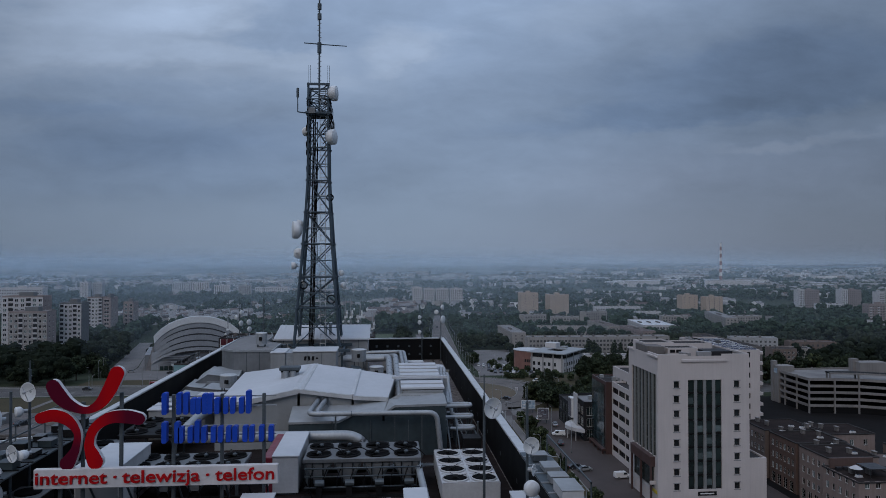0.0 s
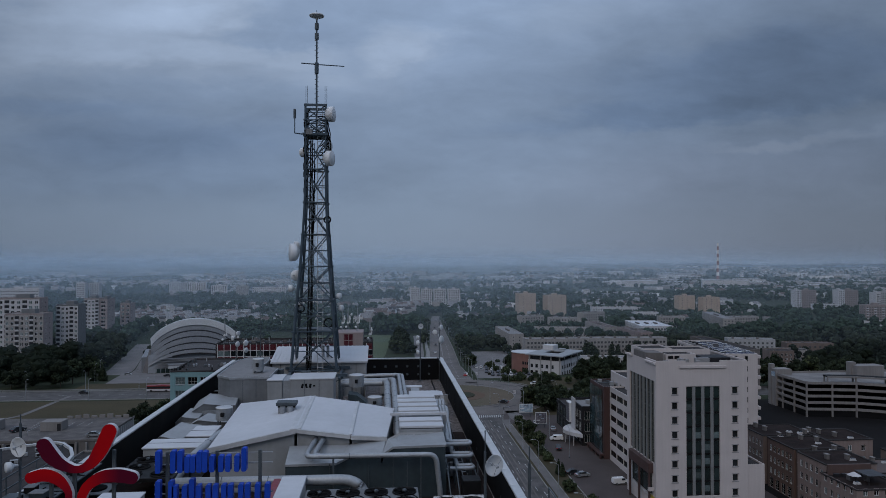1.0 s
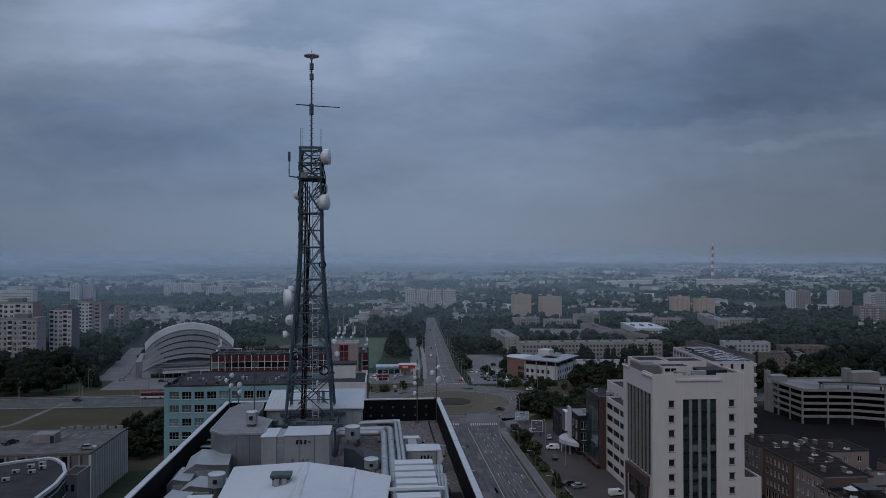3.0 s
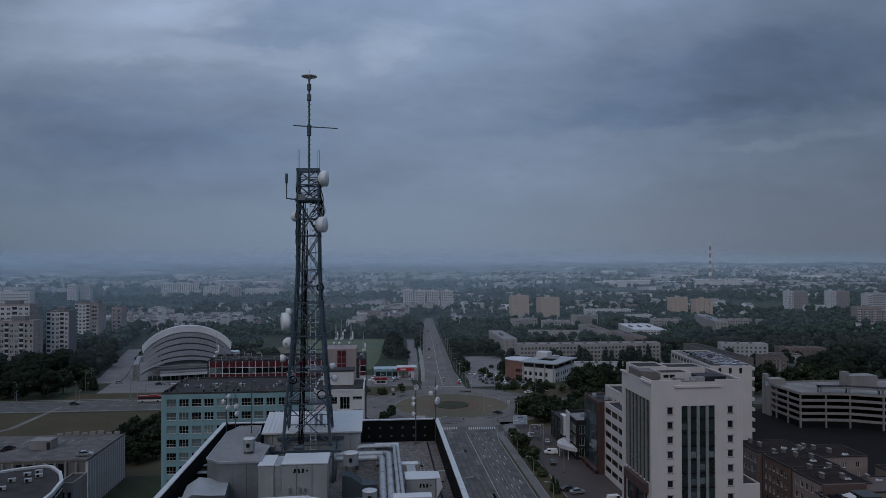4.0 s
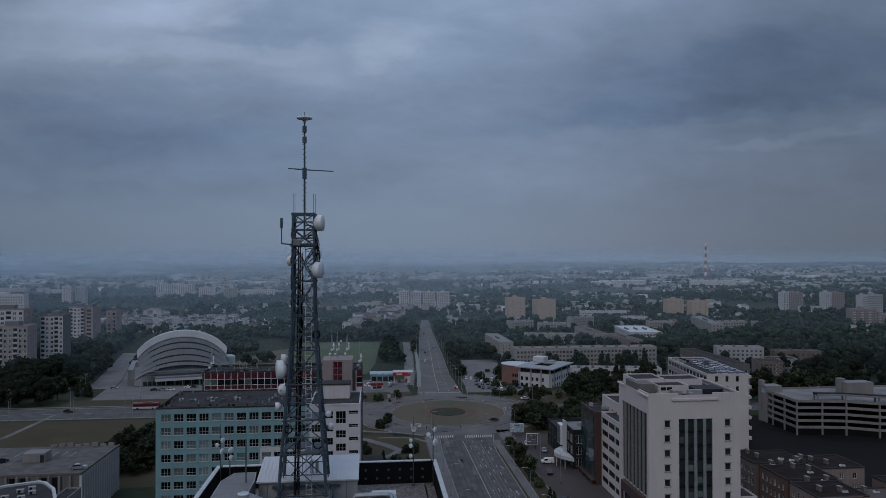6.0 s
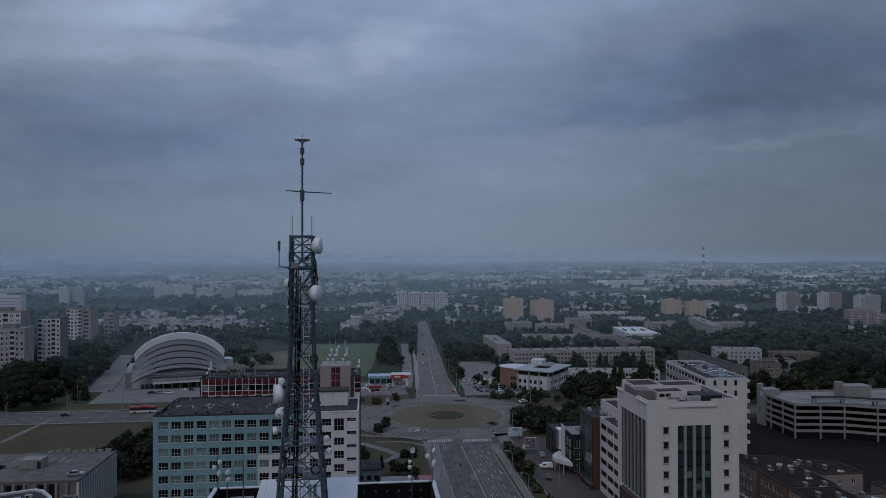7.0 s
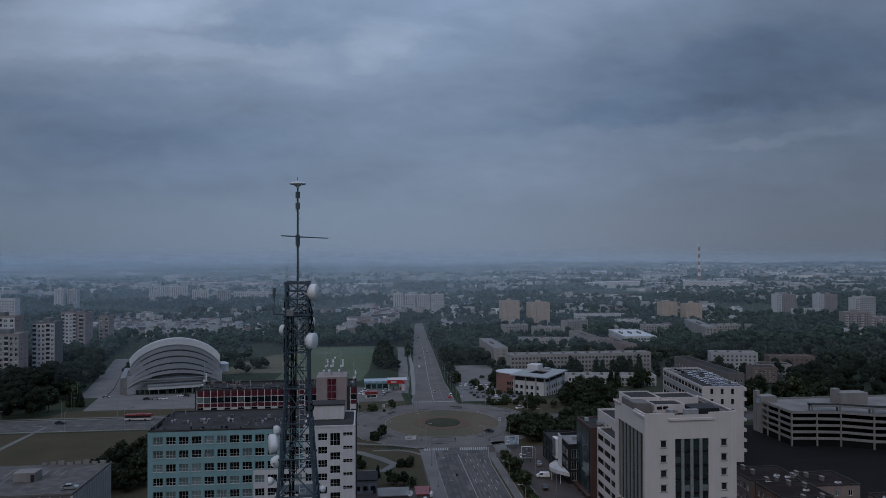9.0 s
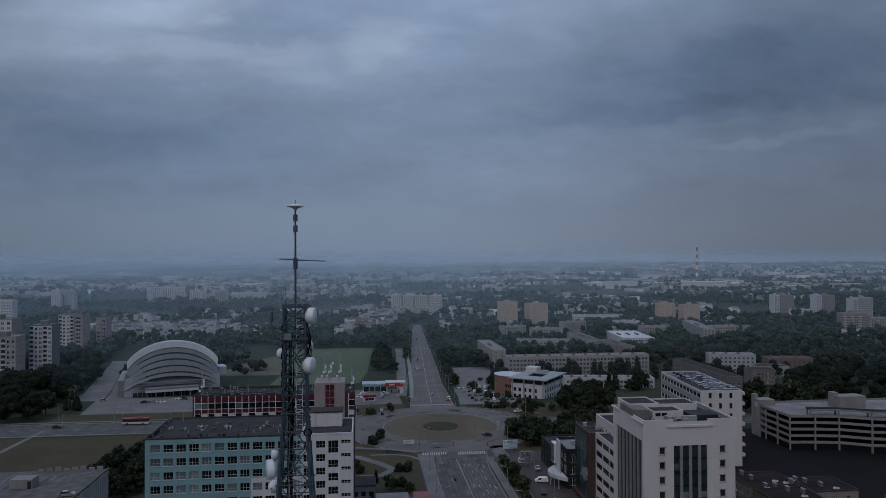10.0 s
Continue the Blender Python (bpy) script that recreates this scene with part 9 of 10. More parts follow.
def housing():
    W, G, O, P = M["block_wall"], M["block_grey"], M["ochre_wall"], M["white_wall"]
    # tall blocks in the woods to the west
    K = M["block_pink"]
    west_tower(-244, 480, 24, 13, -11, 38.6, 11, "WWLWWLWW", M["block_wall"], K, "pinkish eleven-storey housing block above the trees")
    west_tower(-270, 522, 28, 13, -11, 46.5, 13, "WLWWLWW", P, K, "white-fronted housing block behind its pinkish neighbour")
    west_tower(-239.2, 541, 15.5, 14, -11.5, 41.0, 12, "LWWLW", P, M["tower_grey"], "white-fronted housing tower with a dark grey end")
    west_tower(-264.6, 652, 12.6, 14, -11.5, 39.5, 12, "LWWL", P, K, "white-fronted housing tower with loggias")
    west_tower(-251.9, 653, 7, 18, -11.5, 39.0, 11, "W", K, K, "pinkish rendered end of a housing tower")
    west_tower(-247.0, 690, 9, 14, -11.5, 33.0, 9, "WW", K, K, "lower pinkish housing tower among the trees")
    block(-470, 900, 52, 13, -12, 39, 0, P, 17, 11, "long pale housing slab behind the woods")
    block(-520, 1250, 14, 13, -12, 35, 0, P, 5, 10, "pale housing tower behind the woods")
    block(-503, 1260, 16, 13, -12, 34, 0, G, 5, 10, "pale housing tower behind the woods")
    # towers on the skyline
    for x, y, w, h, rows, lab in ((-481, 1640, 80, 22, 9, "long pale housing slab on the skyline"), (-339, 1430, 30, 23, 10, "pale housing tower on the skyline"), (-291, 1430, 24, 22, 10, "pale housing tower on the skyline"), (-263, 1450, 66, 18, 6, "low long pale building on the skyline")):
        block(x, y, w, 14, -12, h, 3, W if w == 24 else P, max(5, int(w / 4)), rows, lab, "skyline blocks")
    for x, w in ((44, 15), (62, 17), (82, 20), (105, 20)):
        block(x, 1150, w, 13, -12, 28 - w % 3, 2, P, int(w / 3.2), 9, "pale housing tower beyond the avenue", "skyline blocks", win=(1.6, 1.5))
    # ochre pair
    block(170, 880, 22.5, 15, -13, 32.4, 6, O, 2, 9, "plain ochre housing tower", "ochre towers", win=(0.9, 1.1))
    block(207, 880, 26, 15, -13, 29.9, 12, O, 2, 9, "plain ochre housing tower beside its twin", "ochre towers", win=(0.9, 1.1))
    for x, y, w, h in ((384, 892, 22, 28), (411, 880, 23, 26.5)):
        block(x, y, w, 14, -13, h, 4, O, 3, 9, "plain ochre housing tower among the trees", "ochre towers", win=(0.9, 1.1))
    # east skyline
    for x, y, w, top, m in ((629.6, 1034, 9, 15.7, P), (638.8, 1036, 25, 15.0, M["block_pink"]), (678, 1004, 10, 17, P), (688.2, 1006, 22.5, 16.2, M["block_pink"]), (661.5, 900, 7, 17.8, P), (668.7, 902, 24, 18.8, G)):
        block(x, y, w, 14, -13, top + 13, 0, m, max(3, int(w / 3)), 10, "pale narrow end of a housing tower among woods" if w < 12 else "dull grey housing tower among woods", "eastern towers")
    block(545.5, 760, 28, 13, -13, 23.7, -6, M["block_pink"], 9, 8, "pinkish housing slab with white balconies at the edge of the woods", "eastern towers", side="W", loggia=1)
    block(575, 758, 42, 13, -13, 18, -6, M["block_pink"], 13, 6, "pinkish housing slab with white balconies beside its higher neighbour", "eastern towers", side="W", loggia=1)
    block(637, 1000, 36, 10, -12.5, 8.5, -6, P, 12, 3, "row of low pale houses between the towers", "eastern towers")
    block(497, 720, 40, 10, -12, 8.3, -10, P, 12, 2, "low white row of houses at the edge of the woods", "eastern towers")
    # middle distance, north east
    block(102, 503, 105, 11, -11.2, 16.5, 0, W, 40, 5, "long five-storey housing block behind a row of trees", "low housing blocks", win=(1.6, 1.55), roof="felt_grey")
    block(172, 326, 8, 60, 0, 19.5, 0, M["concrete"], 3, 5, "long office block with a dark flat roof behind the solar roof", "low housing blocks", side="W", sidecols=16, roof="felt")
    block(243, 428, 15, 12, -4, 9, -8, M["beige_wall"], 5, 3, "pale house among the trees", "low housing blocks", roof="felt")
    block(126, 441, 56, 11, -6.6, 7.0, -8, P, 26, 2, "low pale school building with rows of windows", "low housing blocks", win=(1.6, 2.0))
    block(101, 562, 11.5, 66, -11.5, 14.2, 1, W, 2, 5, "five-storey housing block seen end on", "low housing blocks", side="W", sidecols=18, win=(0.9, 1.2))
    block(146, 675, 50, 10, -11.6, 8.5, -10, W, 14, 2, "low long grey building among the trees", "low housing blocks")
    block(220, 590, 11, 52, -11.5, 11.5, 4, M["pink_wall"], 3, 4, "pinkish housing block with a red-brown roof", "low housing blocks", roof="red_roof", side="W", sidecols=14)
    block(246, 660, 31, 66, -11.5, 10, -6, P, 10, 3, "long white school building with a flat roof", "low housing blocks", roof="roof_white", side="W", sidecols=20, win=(2.2, 1.6))
    block(299, 747, 28, 12, -11.6, 12, -8, W, 9, 4, "grey housing block among the trees", "low housing blocks")
    block(262, 520, 34, 12, -11, 13, -14, M["block_grey"], 10, 4, "pale housing block behind the white offices", "low housing blocks")
    block(306, 515, 34, 11, -11, 10, -10, M["beige_wall"], 9, 3, "beige houses at the edge of the woods", "low housing blocks", roof="red_roof")
    block(352, 709, 12, 100, -11.6, 12.5, -13, W, 3, 4, "long housing block among the trees", "low housing blocks", side="W", sidecols=26)
    block(368, 735, 40, 12, -11.6, 12, 6, W, 12, 4, "pale housing block among the trees", "low housing blocks")
    block(301, 825, 27, 12, -11.8, 11, -10, P, 9, 3, "pale housing block among the trees", "low housing blocks")
    block(276, 478, 22, 12, -10.5, 9.5, -14, W, 7, 3, "pale houses at the edge of the woods", "low housing blocks", roof="felt")
    block(206, 645, 12, 66, -11.5, 11, 0, W, 3, 3, "housing block with a red-brown roof seen end on", "low housing blocks", roof="red_roof", side="W", sidecols=16)
    block(176, 745, 30, 11, -11.7, 12, -8, W, 9, 4, "pale housing block before the ochre towers", "low housing blocks")
    block(272, 905, 60, 12, -12, 12, -4, P, 18, 3, "row of low pale houses among the trees", "low housing blocks")
    block(150, 760, 28, 11, -12, 13, 18, W, 8, 4, "housing block behind the trees", "low housing blocks")
    block(230, 800, 32, 11, -12, 13, 24, W, 9, 4, "housing block behind the trees", "low housing blocks")


housing()


def chimney():
    t = thing("power_station_chimney", 1018, 2080, -11, 0, "tall red and white banded power station chimney", "chimney")
    n = 10
    for k in range(n):
        z0, z1 = 12 + k * 11.2, 12 + (k + 1) * 11.2
        r0, r1 = 4.6 - 1.9 * z0 / 113, 4.6 - 1.9 * z1 / 113
        part("band", tube(bmesh.new(), (0, 0, z0), (0, 0, z1), r0, 20, r1), M["chimney_hazed_red"] if k % 2 == 0 else M["chimney_hazed_white"], t)
    part("foot", tube(bmesh.new(), (0, 0, 0), (0, 0, 12), 4.9, 20, 4.6), M["concrete"], t)
    t = thing("factory_hall", 820, 1760, -12, -20, "long white factory hall below the chimney", "factory")
    part("hall", B(0, 0, 0, 110, 40, 20, 0.2), M["white_wall"], t)
    part("roof", B(-0.5, -0.5, 20, 110.5, 40.5, 21.5), M["roof_white"], t)
    for k in range(12):
        part("window", B(4 + k * 9, -0.2, 6, 10 + k * 9, 0, 9), M["glass"], t)
    t = thing("factory_hall", 640, 1850, -12, -18, "long pale industrial hall on the skyline", "factory")
    part("hall", B(0, 0, 0, 90, 40, 17, 0.2), M["white_wall"], t)
    part("roof", B(-0.5, -0.5, 17, 90.5, 40.5, 18.2), M["roof_white"], t)


chimney()


def far_city():
    """The rest of the city: small houses and sheds out to the hills, too many to count."""
    rng = np.random.default_rng(12)
    V, F, MI = [], [], []
    mats = [M["shed_wall"], M["block_wall"], M["red_roof"], M["felt_grey"], M["roof_white"], M["block_grey"], M["felt"], M["block_pink"]]

    def house(x, y, z, w, d, h, a, gable, wi, ri):
        c, s = math.cos(a), math.sin(a)
        b = len(V)
        P = [(-w / 2, -d / 2), (w / 2, -d / 2), (w / 2, d / 2), (-w / 2, d / 2)]
        for zz in (0, h):
            for px, py in P:
                V.append((x + px * c - py * s, y + px * s + py * c, z + zz - 0.5 * (zz == 0)))
        for f in ((0, 1, 5, 4), (1, 2, 6, 5), (2, 3, 7, 6), (3, 0, 4, 7)):
            F.append(tuple(b + i for i in f))
            MI.append(wi)
        if gable:
            for px in (-w / 2, w / 2):
                V.append((x + px * c, y + px * s, z + h + d * 0.32))
            for f in ((4, 5, 9, 8), (7, 8, 9, 6)):
                F.append(tuple(b + i for i in f))
                MI.append(ri)
            for f in ((4, 8, 7), (5, 6, 9)):
                F.append(tuple(b + i for i in f))
                MI.append(wi)
        else:
            F.append((b + 4, b + 5, b + 6, b + 7))
            MI.append(ri)

    for k in range(5600):
        y = 1000 + 4600 * rng.random() ** 0.95
        x = (rng.random() * 2 - 1) * (300 + y * 0.72) + y * 0.1
        if noise.noise((x * 0.004, y * 0.003, 7.7)) < -0.08:
            continue
        z = gz(y) + (max(0, y - 2000) / 2900 * 14 * noise.noise((x * 0.0009, y * 0.0006, 3.1)))
        big = rng.random() < (0.16 if y > 1700 else 0.0)
        if big:
            house(x, y, z, rng.uniform(25, 80), rng.uniform(12, 30), rng.uniform(6, 15), rng.uniform(-0.3, 0.3), False, int(rng.choice([0, 1, 5])), int(rng.choice([3, 3, 4])))
        else:
            house(x, y, z, rng.uniform(9, 20), rng.uniform(8, 12), rng.uniform(5, 9), rng.uniform(-0.8, 0.8), rng.random() < 0.7, int(rng.choice([0, 1, 1, 5])), int(rng.choice([2, 3, 3, 3])))
    # dense quarters of houses nearer by
    for cx, cy, sx, sy, n in ((-150, 850, 90, 60, 130), (-270, 880, 95, 65, 230), (130, 850, 60, 40, 16), (330, 860, 150, 90, 40), (-150, 1080, 200, 80, 70), (150, 1040, 100, 60, 20)):
        for k in range(n):
            x, y = cx + sx * (2 * rng.random() - 1), cy + sy * (2 * rng.random() - 1)
            if abs(x - (61 + (y - 898) * 0.07)) < 24:
                continue
            house(x, y, gz(y), rng.uniform(5, 10), rng.uniform(5, 8), rng.uniform(4.5, 9), rng.uniform(-0.5, 0.5) + 0.3, rng.random() < 0.8, int(rng.choice([0, 0, 4, 1, 5, 7])), int(rng.choice([2, 3, 3, 3, 6])))
    # a hillside of gabled apartment houses left of the avenue
    for k in range(150):
        y = rng.uniform(782, 1030)
        x = 0 + (y - 850) * 0.19 + rng.uniform(-23, 23)
        house(x, y, gz(y), rng.uniform(7, 12), rng.uniform(6, 9), rng.uniform(7, 13), rng.uniform(-0.5, 0.5) + 0.3 * (k % 2), rng.random() < 0.8, int(rng.choice([0, 0, 4, 1, 7])), int(rng.choice([2, 3, 3, 6])))
    me = bpy.data.meshes.new("far_houses")
    me.from_pydata(V, [], F)
    for m in mats:
        me.materials.append(m)
    me.polygons.foreach_set("material_index", MI)
    tagged(new("far_houses", me), "many small pale houses and sheds out to the hills", "houses", kind="stuff")


far_city()
# ---- trees ----
def leaf_cloud(rng, lobes, n, size):
    """Small leaf sprays over the outer part of several lobes: an uneven crown with gaps."""
    c = np.array([l[:3] for l in lobes])
    r = np.array([l[3] for l in lobes])
    k = rng.choice(len(lobes), n, p=r ** 2 / np.sum(r ** 2))
    d = rng.normal(size=(n, 3))
    d /= np.linalg.norm(d, axis=1)[:, None]
    d[:, 2] *= 0.85
    p = c[k] + d * (r[k] * rng.uniform(0.72, 1.08, n))[:, None]
    u = np.cross(d, rng.normal(size=(n, 3)))
    u /= np.linalg.norm(u, axis=1)[:, None] + 1e-9
    v = np.cross(d + 0.5 * rng.normal(size=(n, 3)), u)
    v /= np.linalg.norm(v, axis=1)[:, None] + 1e-9
    s = (size * rng.uniform(0.6, 1.4, n))[:, None]
    return np.stack([p - u * s, p - v * s * 0.6, p + u * s, p + v * s * 0.6], 1)


ICO_V = np.array([(0, 0, -1), (0.72, -0.53, -0.45), (-0.28, -0.85, -0.45), (-0.89, 0, -0.45), (-0.28, 0.85, -0.45), (0.72, 0.53, -0.45), (0.28, -0.85, 0.45), (-0.72, -0.53, 0.45), (-0.72, 0.53, 0.45), (0.28, 0.85, 0.45), (0.89, 0, 0.45), (0, 0, 1)])
ICO_F = np.array([(0, 1, 2), (1, 0, 5), (0, 2, 3), (0, 3, 4), (0, 4, 5), (1, 5, 10), (2, 1, 6), (3, 2, 7), (4, 3, 8), (5, 4, 9), (1, 10, 6), (2, 6, 7), (3, 7, 8), (4, 8, 9), (5, 9, 10), (6, 10, 11), (7, 6, 11), (8, 7, 11), (9, 8, 11), (10, 9, 11)])


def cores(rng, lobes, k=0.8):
    """Uneven inner bodies, near-black for shade in leaf_core, as triangles folded into quads."""
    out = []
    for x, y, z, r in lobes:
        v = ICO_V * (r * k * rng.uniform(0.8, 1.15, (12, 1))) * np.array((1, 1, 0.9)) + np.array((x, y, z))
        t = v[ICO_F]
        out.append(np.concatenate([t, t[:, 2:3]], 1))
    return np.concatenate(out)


def mesh_quads(name, Q, material, inner=None):
    me = bpy.data.meshes.new(name)
    n = len(Q)
    tri = np.all(Q[:, 2] == Q[:, 3], axis=1)
    me.vertices.add(n * 4)
    me.vertices.foreach_set("co", Q.reshape(-1).astype(np.float32))
    keep = np.ones((n, 4), bool)
    keep[tri, 3] = False
    idx = np.arange(n * 4, dtype=np.int32)[keep.reshape(-1)]
    tot = np.where(tri, 3, 4).astype(np.int32)
    me.loops.add(len(idx))
    me.loops.foreach_set("vertex_index", idx)
    me.polygons.add(n)
    me.polygons.foreach_set("loop_start", np.concatenate([[0], np.cumsum(tot)[:-1]]).astype(np.int32))
    me.polygons.foreach_set("loop_total", tot)
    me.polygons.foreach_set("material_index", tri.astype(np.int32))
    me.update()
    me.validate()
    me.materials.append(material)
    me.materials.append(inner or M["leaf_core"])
    return me


def tree_model(seed, h, spread, material, name, slim=False):
    rng = np.random.default_rng(seed)
    t = thing(name, 0, 0, -500, 0)
    bm = tube(bmesh.new(), (0, 0, -0.3), (0, 0, h * 0.5), h * 0.022, 7, h * 0.014)
    lobes = []
    n = 11 if not slim else 7
    for k in range(n):
        if slim:
            f = k / (n - 1)
            lobes.append((rng.normal() * 0.15, rng.normal() * 0.15, h * (0.18 + 0.74 * f), spread * (1.0 - 0.78 * f) * 0.62 + 0.25))
        else:
            a = 2 * math.pi * k / (n - 1) + rng.uniform(-0.4, 0.4)
            rad = spread * rng.uniform(0.35, 0.66) if k else 0
            z = h * ((rng.uniform(0.24, 0.44) if k % 2 else rng.uniform(0.48, 0.72)) if k else 0.78)
            q = spread * rng.uniform(0.34, 0.50)
            lobes.append((rad * math.cos(a), rad * math.sin(a), z, q))
            tube(bm, (0, 0, h * rng.uniform(0.25, 0.45)), (rad * math.cos(a) * 0.9, rad * math.sin(a) * 0.9, z), h * 0.009, 5, h * 0.003)
    part("trunk", bm, M["bark"], t)
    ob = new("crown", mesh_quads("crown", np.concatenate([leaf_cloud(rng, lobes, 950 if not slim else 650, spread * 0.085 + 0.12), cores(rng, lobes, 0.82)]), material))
    ob.parent = t
    return t


TREES = [tree_model(31, 11.0, 4.6, M["leaf"], "broadleaf_tree"), tree_model(32, 13.0, 5.2, M["leaf_dark"], "broadleaf_tree"), tree_model(33, 9.0, 4.2, M["leaf"], "broadleaf_tree"), tree_model(34, 12.0, 4.8, M["leaf_dark"], "broadleaf_tree"), tree_model(35, 13.0, 4.8, M["leaf_dark"], "conifer_tree", True), tree_model(36, 3.0, 1.9, M["leaf"], "bush"), tree_model(37, 2.2, 1.6, M["leaf_dark"], "bush")]
LABELS = ["broadleaf tree with a full green crown", "tall broadleaf tree with a dark green crown", "small broadleaf tree with a loose crown", "broad dark green leafy tree", "slim dark green conifer tree", "rounded green bush on the grass", "low dark green bush on grass"]


def plant(kind, x, y, s, rng, group="street trees", z=None):
    t = copy_thing(TREES[kind], pose(x, y, gz(y) if z is None else z, 0, 0, rng.uniform(0, 360)) @ Matrix.Diagonal((s, s, s * rng.uniform(0.9, 1.1), 1)))
    tagged(t, LABELS[kind], "bush" if kind > 4 else "tree", group)
    return t


def plant_all():
    rng = random.Random(77)
    # grass strip along the street
    for x, y, k, s in ((51, 262, 2, 0.6), (50.5, 256, 5, 1.0), (51.2, 248, 2, 0.75), (50.8, 241, 5, 1.3), (51.5, 233, 2, 0.7), (51, 226, 6, 1.2), (51.3, 219, 5, 1.0), (51.2, 205, 4, 0.35), (51.9, 203, 4, 0.32), (50.6, 190, 5, 1.2), (51.4, 172, 2, 0.6)):
        plant(k, x, y, s, rng, "trees on the verge")
    # clump behind the billboard
    for k in range(34):
        plant(rng.choice((0, 1, 1, 3)), rng.uniform(61, 94), rng.uniform(288, 314), rng.uniform(0.55, 0.85), rng, "trees beside the roundabout")
    for k in range(24):
        plant(rng.choice((0, 1, 1, 3)), rng.uniform(94, 130), rng.uniform(292, 313) if k % 2 else rng.uniform(342, 366), rng.uniform(0.8, 1.15), rng, "trees beside the roundabout")
    for k in range(11):
        plant(rng.choice((0, 1, 2, 3)), rng.uniform(74, 118), rng.uniform(344, 366), rng.uniform(0.4, 0.62), rng, "trees by the white office")
    for x, y, k, s in ((82, 462, 1, 0.75), (85, 452, 3, 0.7), (80, 446, 4, 0.7), (118, 386, 1, 0.95), (124, 378, 3, 1.0), (128, 392, 1, 0.9), (121, 368, 0, 0.85), (131, 372, 3, 0.8), (150, 428, 4, 0.95), (155, 431, 4, 1.0), (165, 424, 4, 1.1), (171, 428, 1, 0.9), (160, 420, 3, 0.7), (139, 404, 2, 0.6), (190, 420, 0, 0.9), (197, 432, 1, 1.0), (205, 418, 3, 1.0), (126, 458, 1, 0.9)):
        plant(k, x, y, s, rng, "trees by the white office")
    for k in range(20):
        plant(rng.choice((5, 6)), rng.uniform(58, 86), rng.choice((400, 428, 446, 470, 505)) + rng.uniform(-1, 1), rng.uniform(0.5, 1.0) if k % 3 else 1.4, rng, "hedges in the car park")
    for k in range(18):
        plant(rng.choice((5, 6)), rng.uniform(62, 92), rng.uniform(362, 374), rng.uniform(0.7, 1.3), rng, "bushes at the street corner")
    # row before the long block
    for k in range(9):
        plant(4 if k % 3 else 1, 122 + k * 9.5 + rng.uniform(-3, 3), 494 + rng.uniform(-3, 2), rng.uniform(1.1, 1.5), rng, "conifers before the long block")
    # avenue
    y = 466
    while y < 800:
        plant(rng.choice((0, 2, 3)), NR(y) + rng.uniform(4.5, 8), y, rng.uniform(0.7, 0.95), rng, "avenue trees")
        if rng.random() < 0.7 and y > 545:
            plant(rng.choice((0, 2, 3)), NR(y) + rng.uniform(11, 20), y + 3, rng.uniform(0.7, 1.0), rng, "avenue trees")
        if y > 620:
            plant(rng.choice((0, 2, 3)), NL(y) - rng.uniform(3, 6), y, rng.uniform(0.7, 0.95), rng, "avenue trees")
        y += rng.uniform(8, 12)
    for x, y, k, s in ((6, 303, 3, 0.55), (3, 300, 6, 1.6), (12, 262, 6, 1.2), (-4, 268, 5, 1.1), (15, 262, 6, 1.3), (3.5, 250, 4, 0.35), (-2, 262, 6, 1.2), (8, 242, 0, 0.5), (12, 241, 1, 0.42), (14.5, 239, 0, 0.4), (16, 268, 5, 0.8)):
        plant(k, x, y, s, rng, "trees beside the roundabout")
    for k in range(12):
        plant(rng.choice((0, 2, 5)), rng.uniform(-25, 18), rng.uniform(352, 368), rng.uniform(0.4, 0.6), rng, "bushes beside the filling station")
    for k in range(14):
        plant(rng.choice((0, 1, 3)), rng.uniform(8, 22), rng.uniform(535, 660), rng.uniform(0.8, 1.15), rng, "trees by the side road")
    # big shrubs by the parking deck
    for k in range(28):
        plant(rng.choice((1, 3)), rng.uniform(-92, -74), rng.uniform(238, 286), rng.uniform(0.6, 0.95), rng, "trees by the parking deck")
    # edge of the western wood
    for k in range(40):
        y = rng.uniform(358, 560)
        e = -150 - (y - 360) * 0.22
        plant(rng.choice((0, 1, 3, 1)), e - rng.uniform(2, 34), y, rng.uniform(0.8, 1.25), rng, "trees at the wood's edge")
    for k in range(5):
        plant(4, -152 + rng.uniform(-4, 4), 392 + rng.uniform(-5, 5), rng.uniform(0.45, 0.65), rng, "small conifers by the forecourt")
    for k in range(14):
        plant(rng.choice((0, 1, 3)), rng.uniform(175, 260), rng.uniform(300, 380), rng.uniform(0.9, 1.2), rng, "trees behind the garage")


plant_all()
for o in TREES:
    for c in list(o.children_recursive) + [o]:
        bpy.data.objects.remove(c)


KEEP = [(-165, -80, 440, 545), (88, 124, 385, 440), (-60, 10, 372, 470), (22, 64, 352, 470), (-360, -165, 327, 357), (50, 92, 372, 565), (172, 250, 845, 885), (100, 160, 255, 330), (160, 245, 250, 300), (205, 262, 500, 520), (-176, -150, 372, 470), (16, 42, 395, 700)]


def ball():
    """The upper part of a once divided icosahedron: corners and faces."""
    bm = bmesh.new()
    bmesh.ops.create_icosphere(bm, subdivisions=2, radius=1.0)
    v = np.array([p.co[:] for p in bm.verts])
    f = np.array([[p.index for p in q.verts] for q in bm.faces if q.calc_center_median().z > -0.45])
    bm.free()
    return v, f


BALL_V, BALL_F = ball()


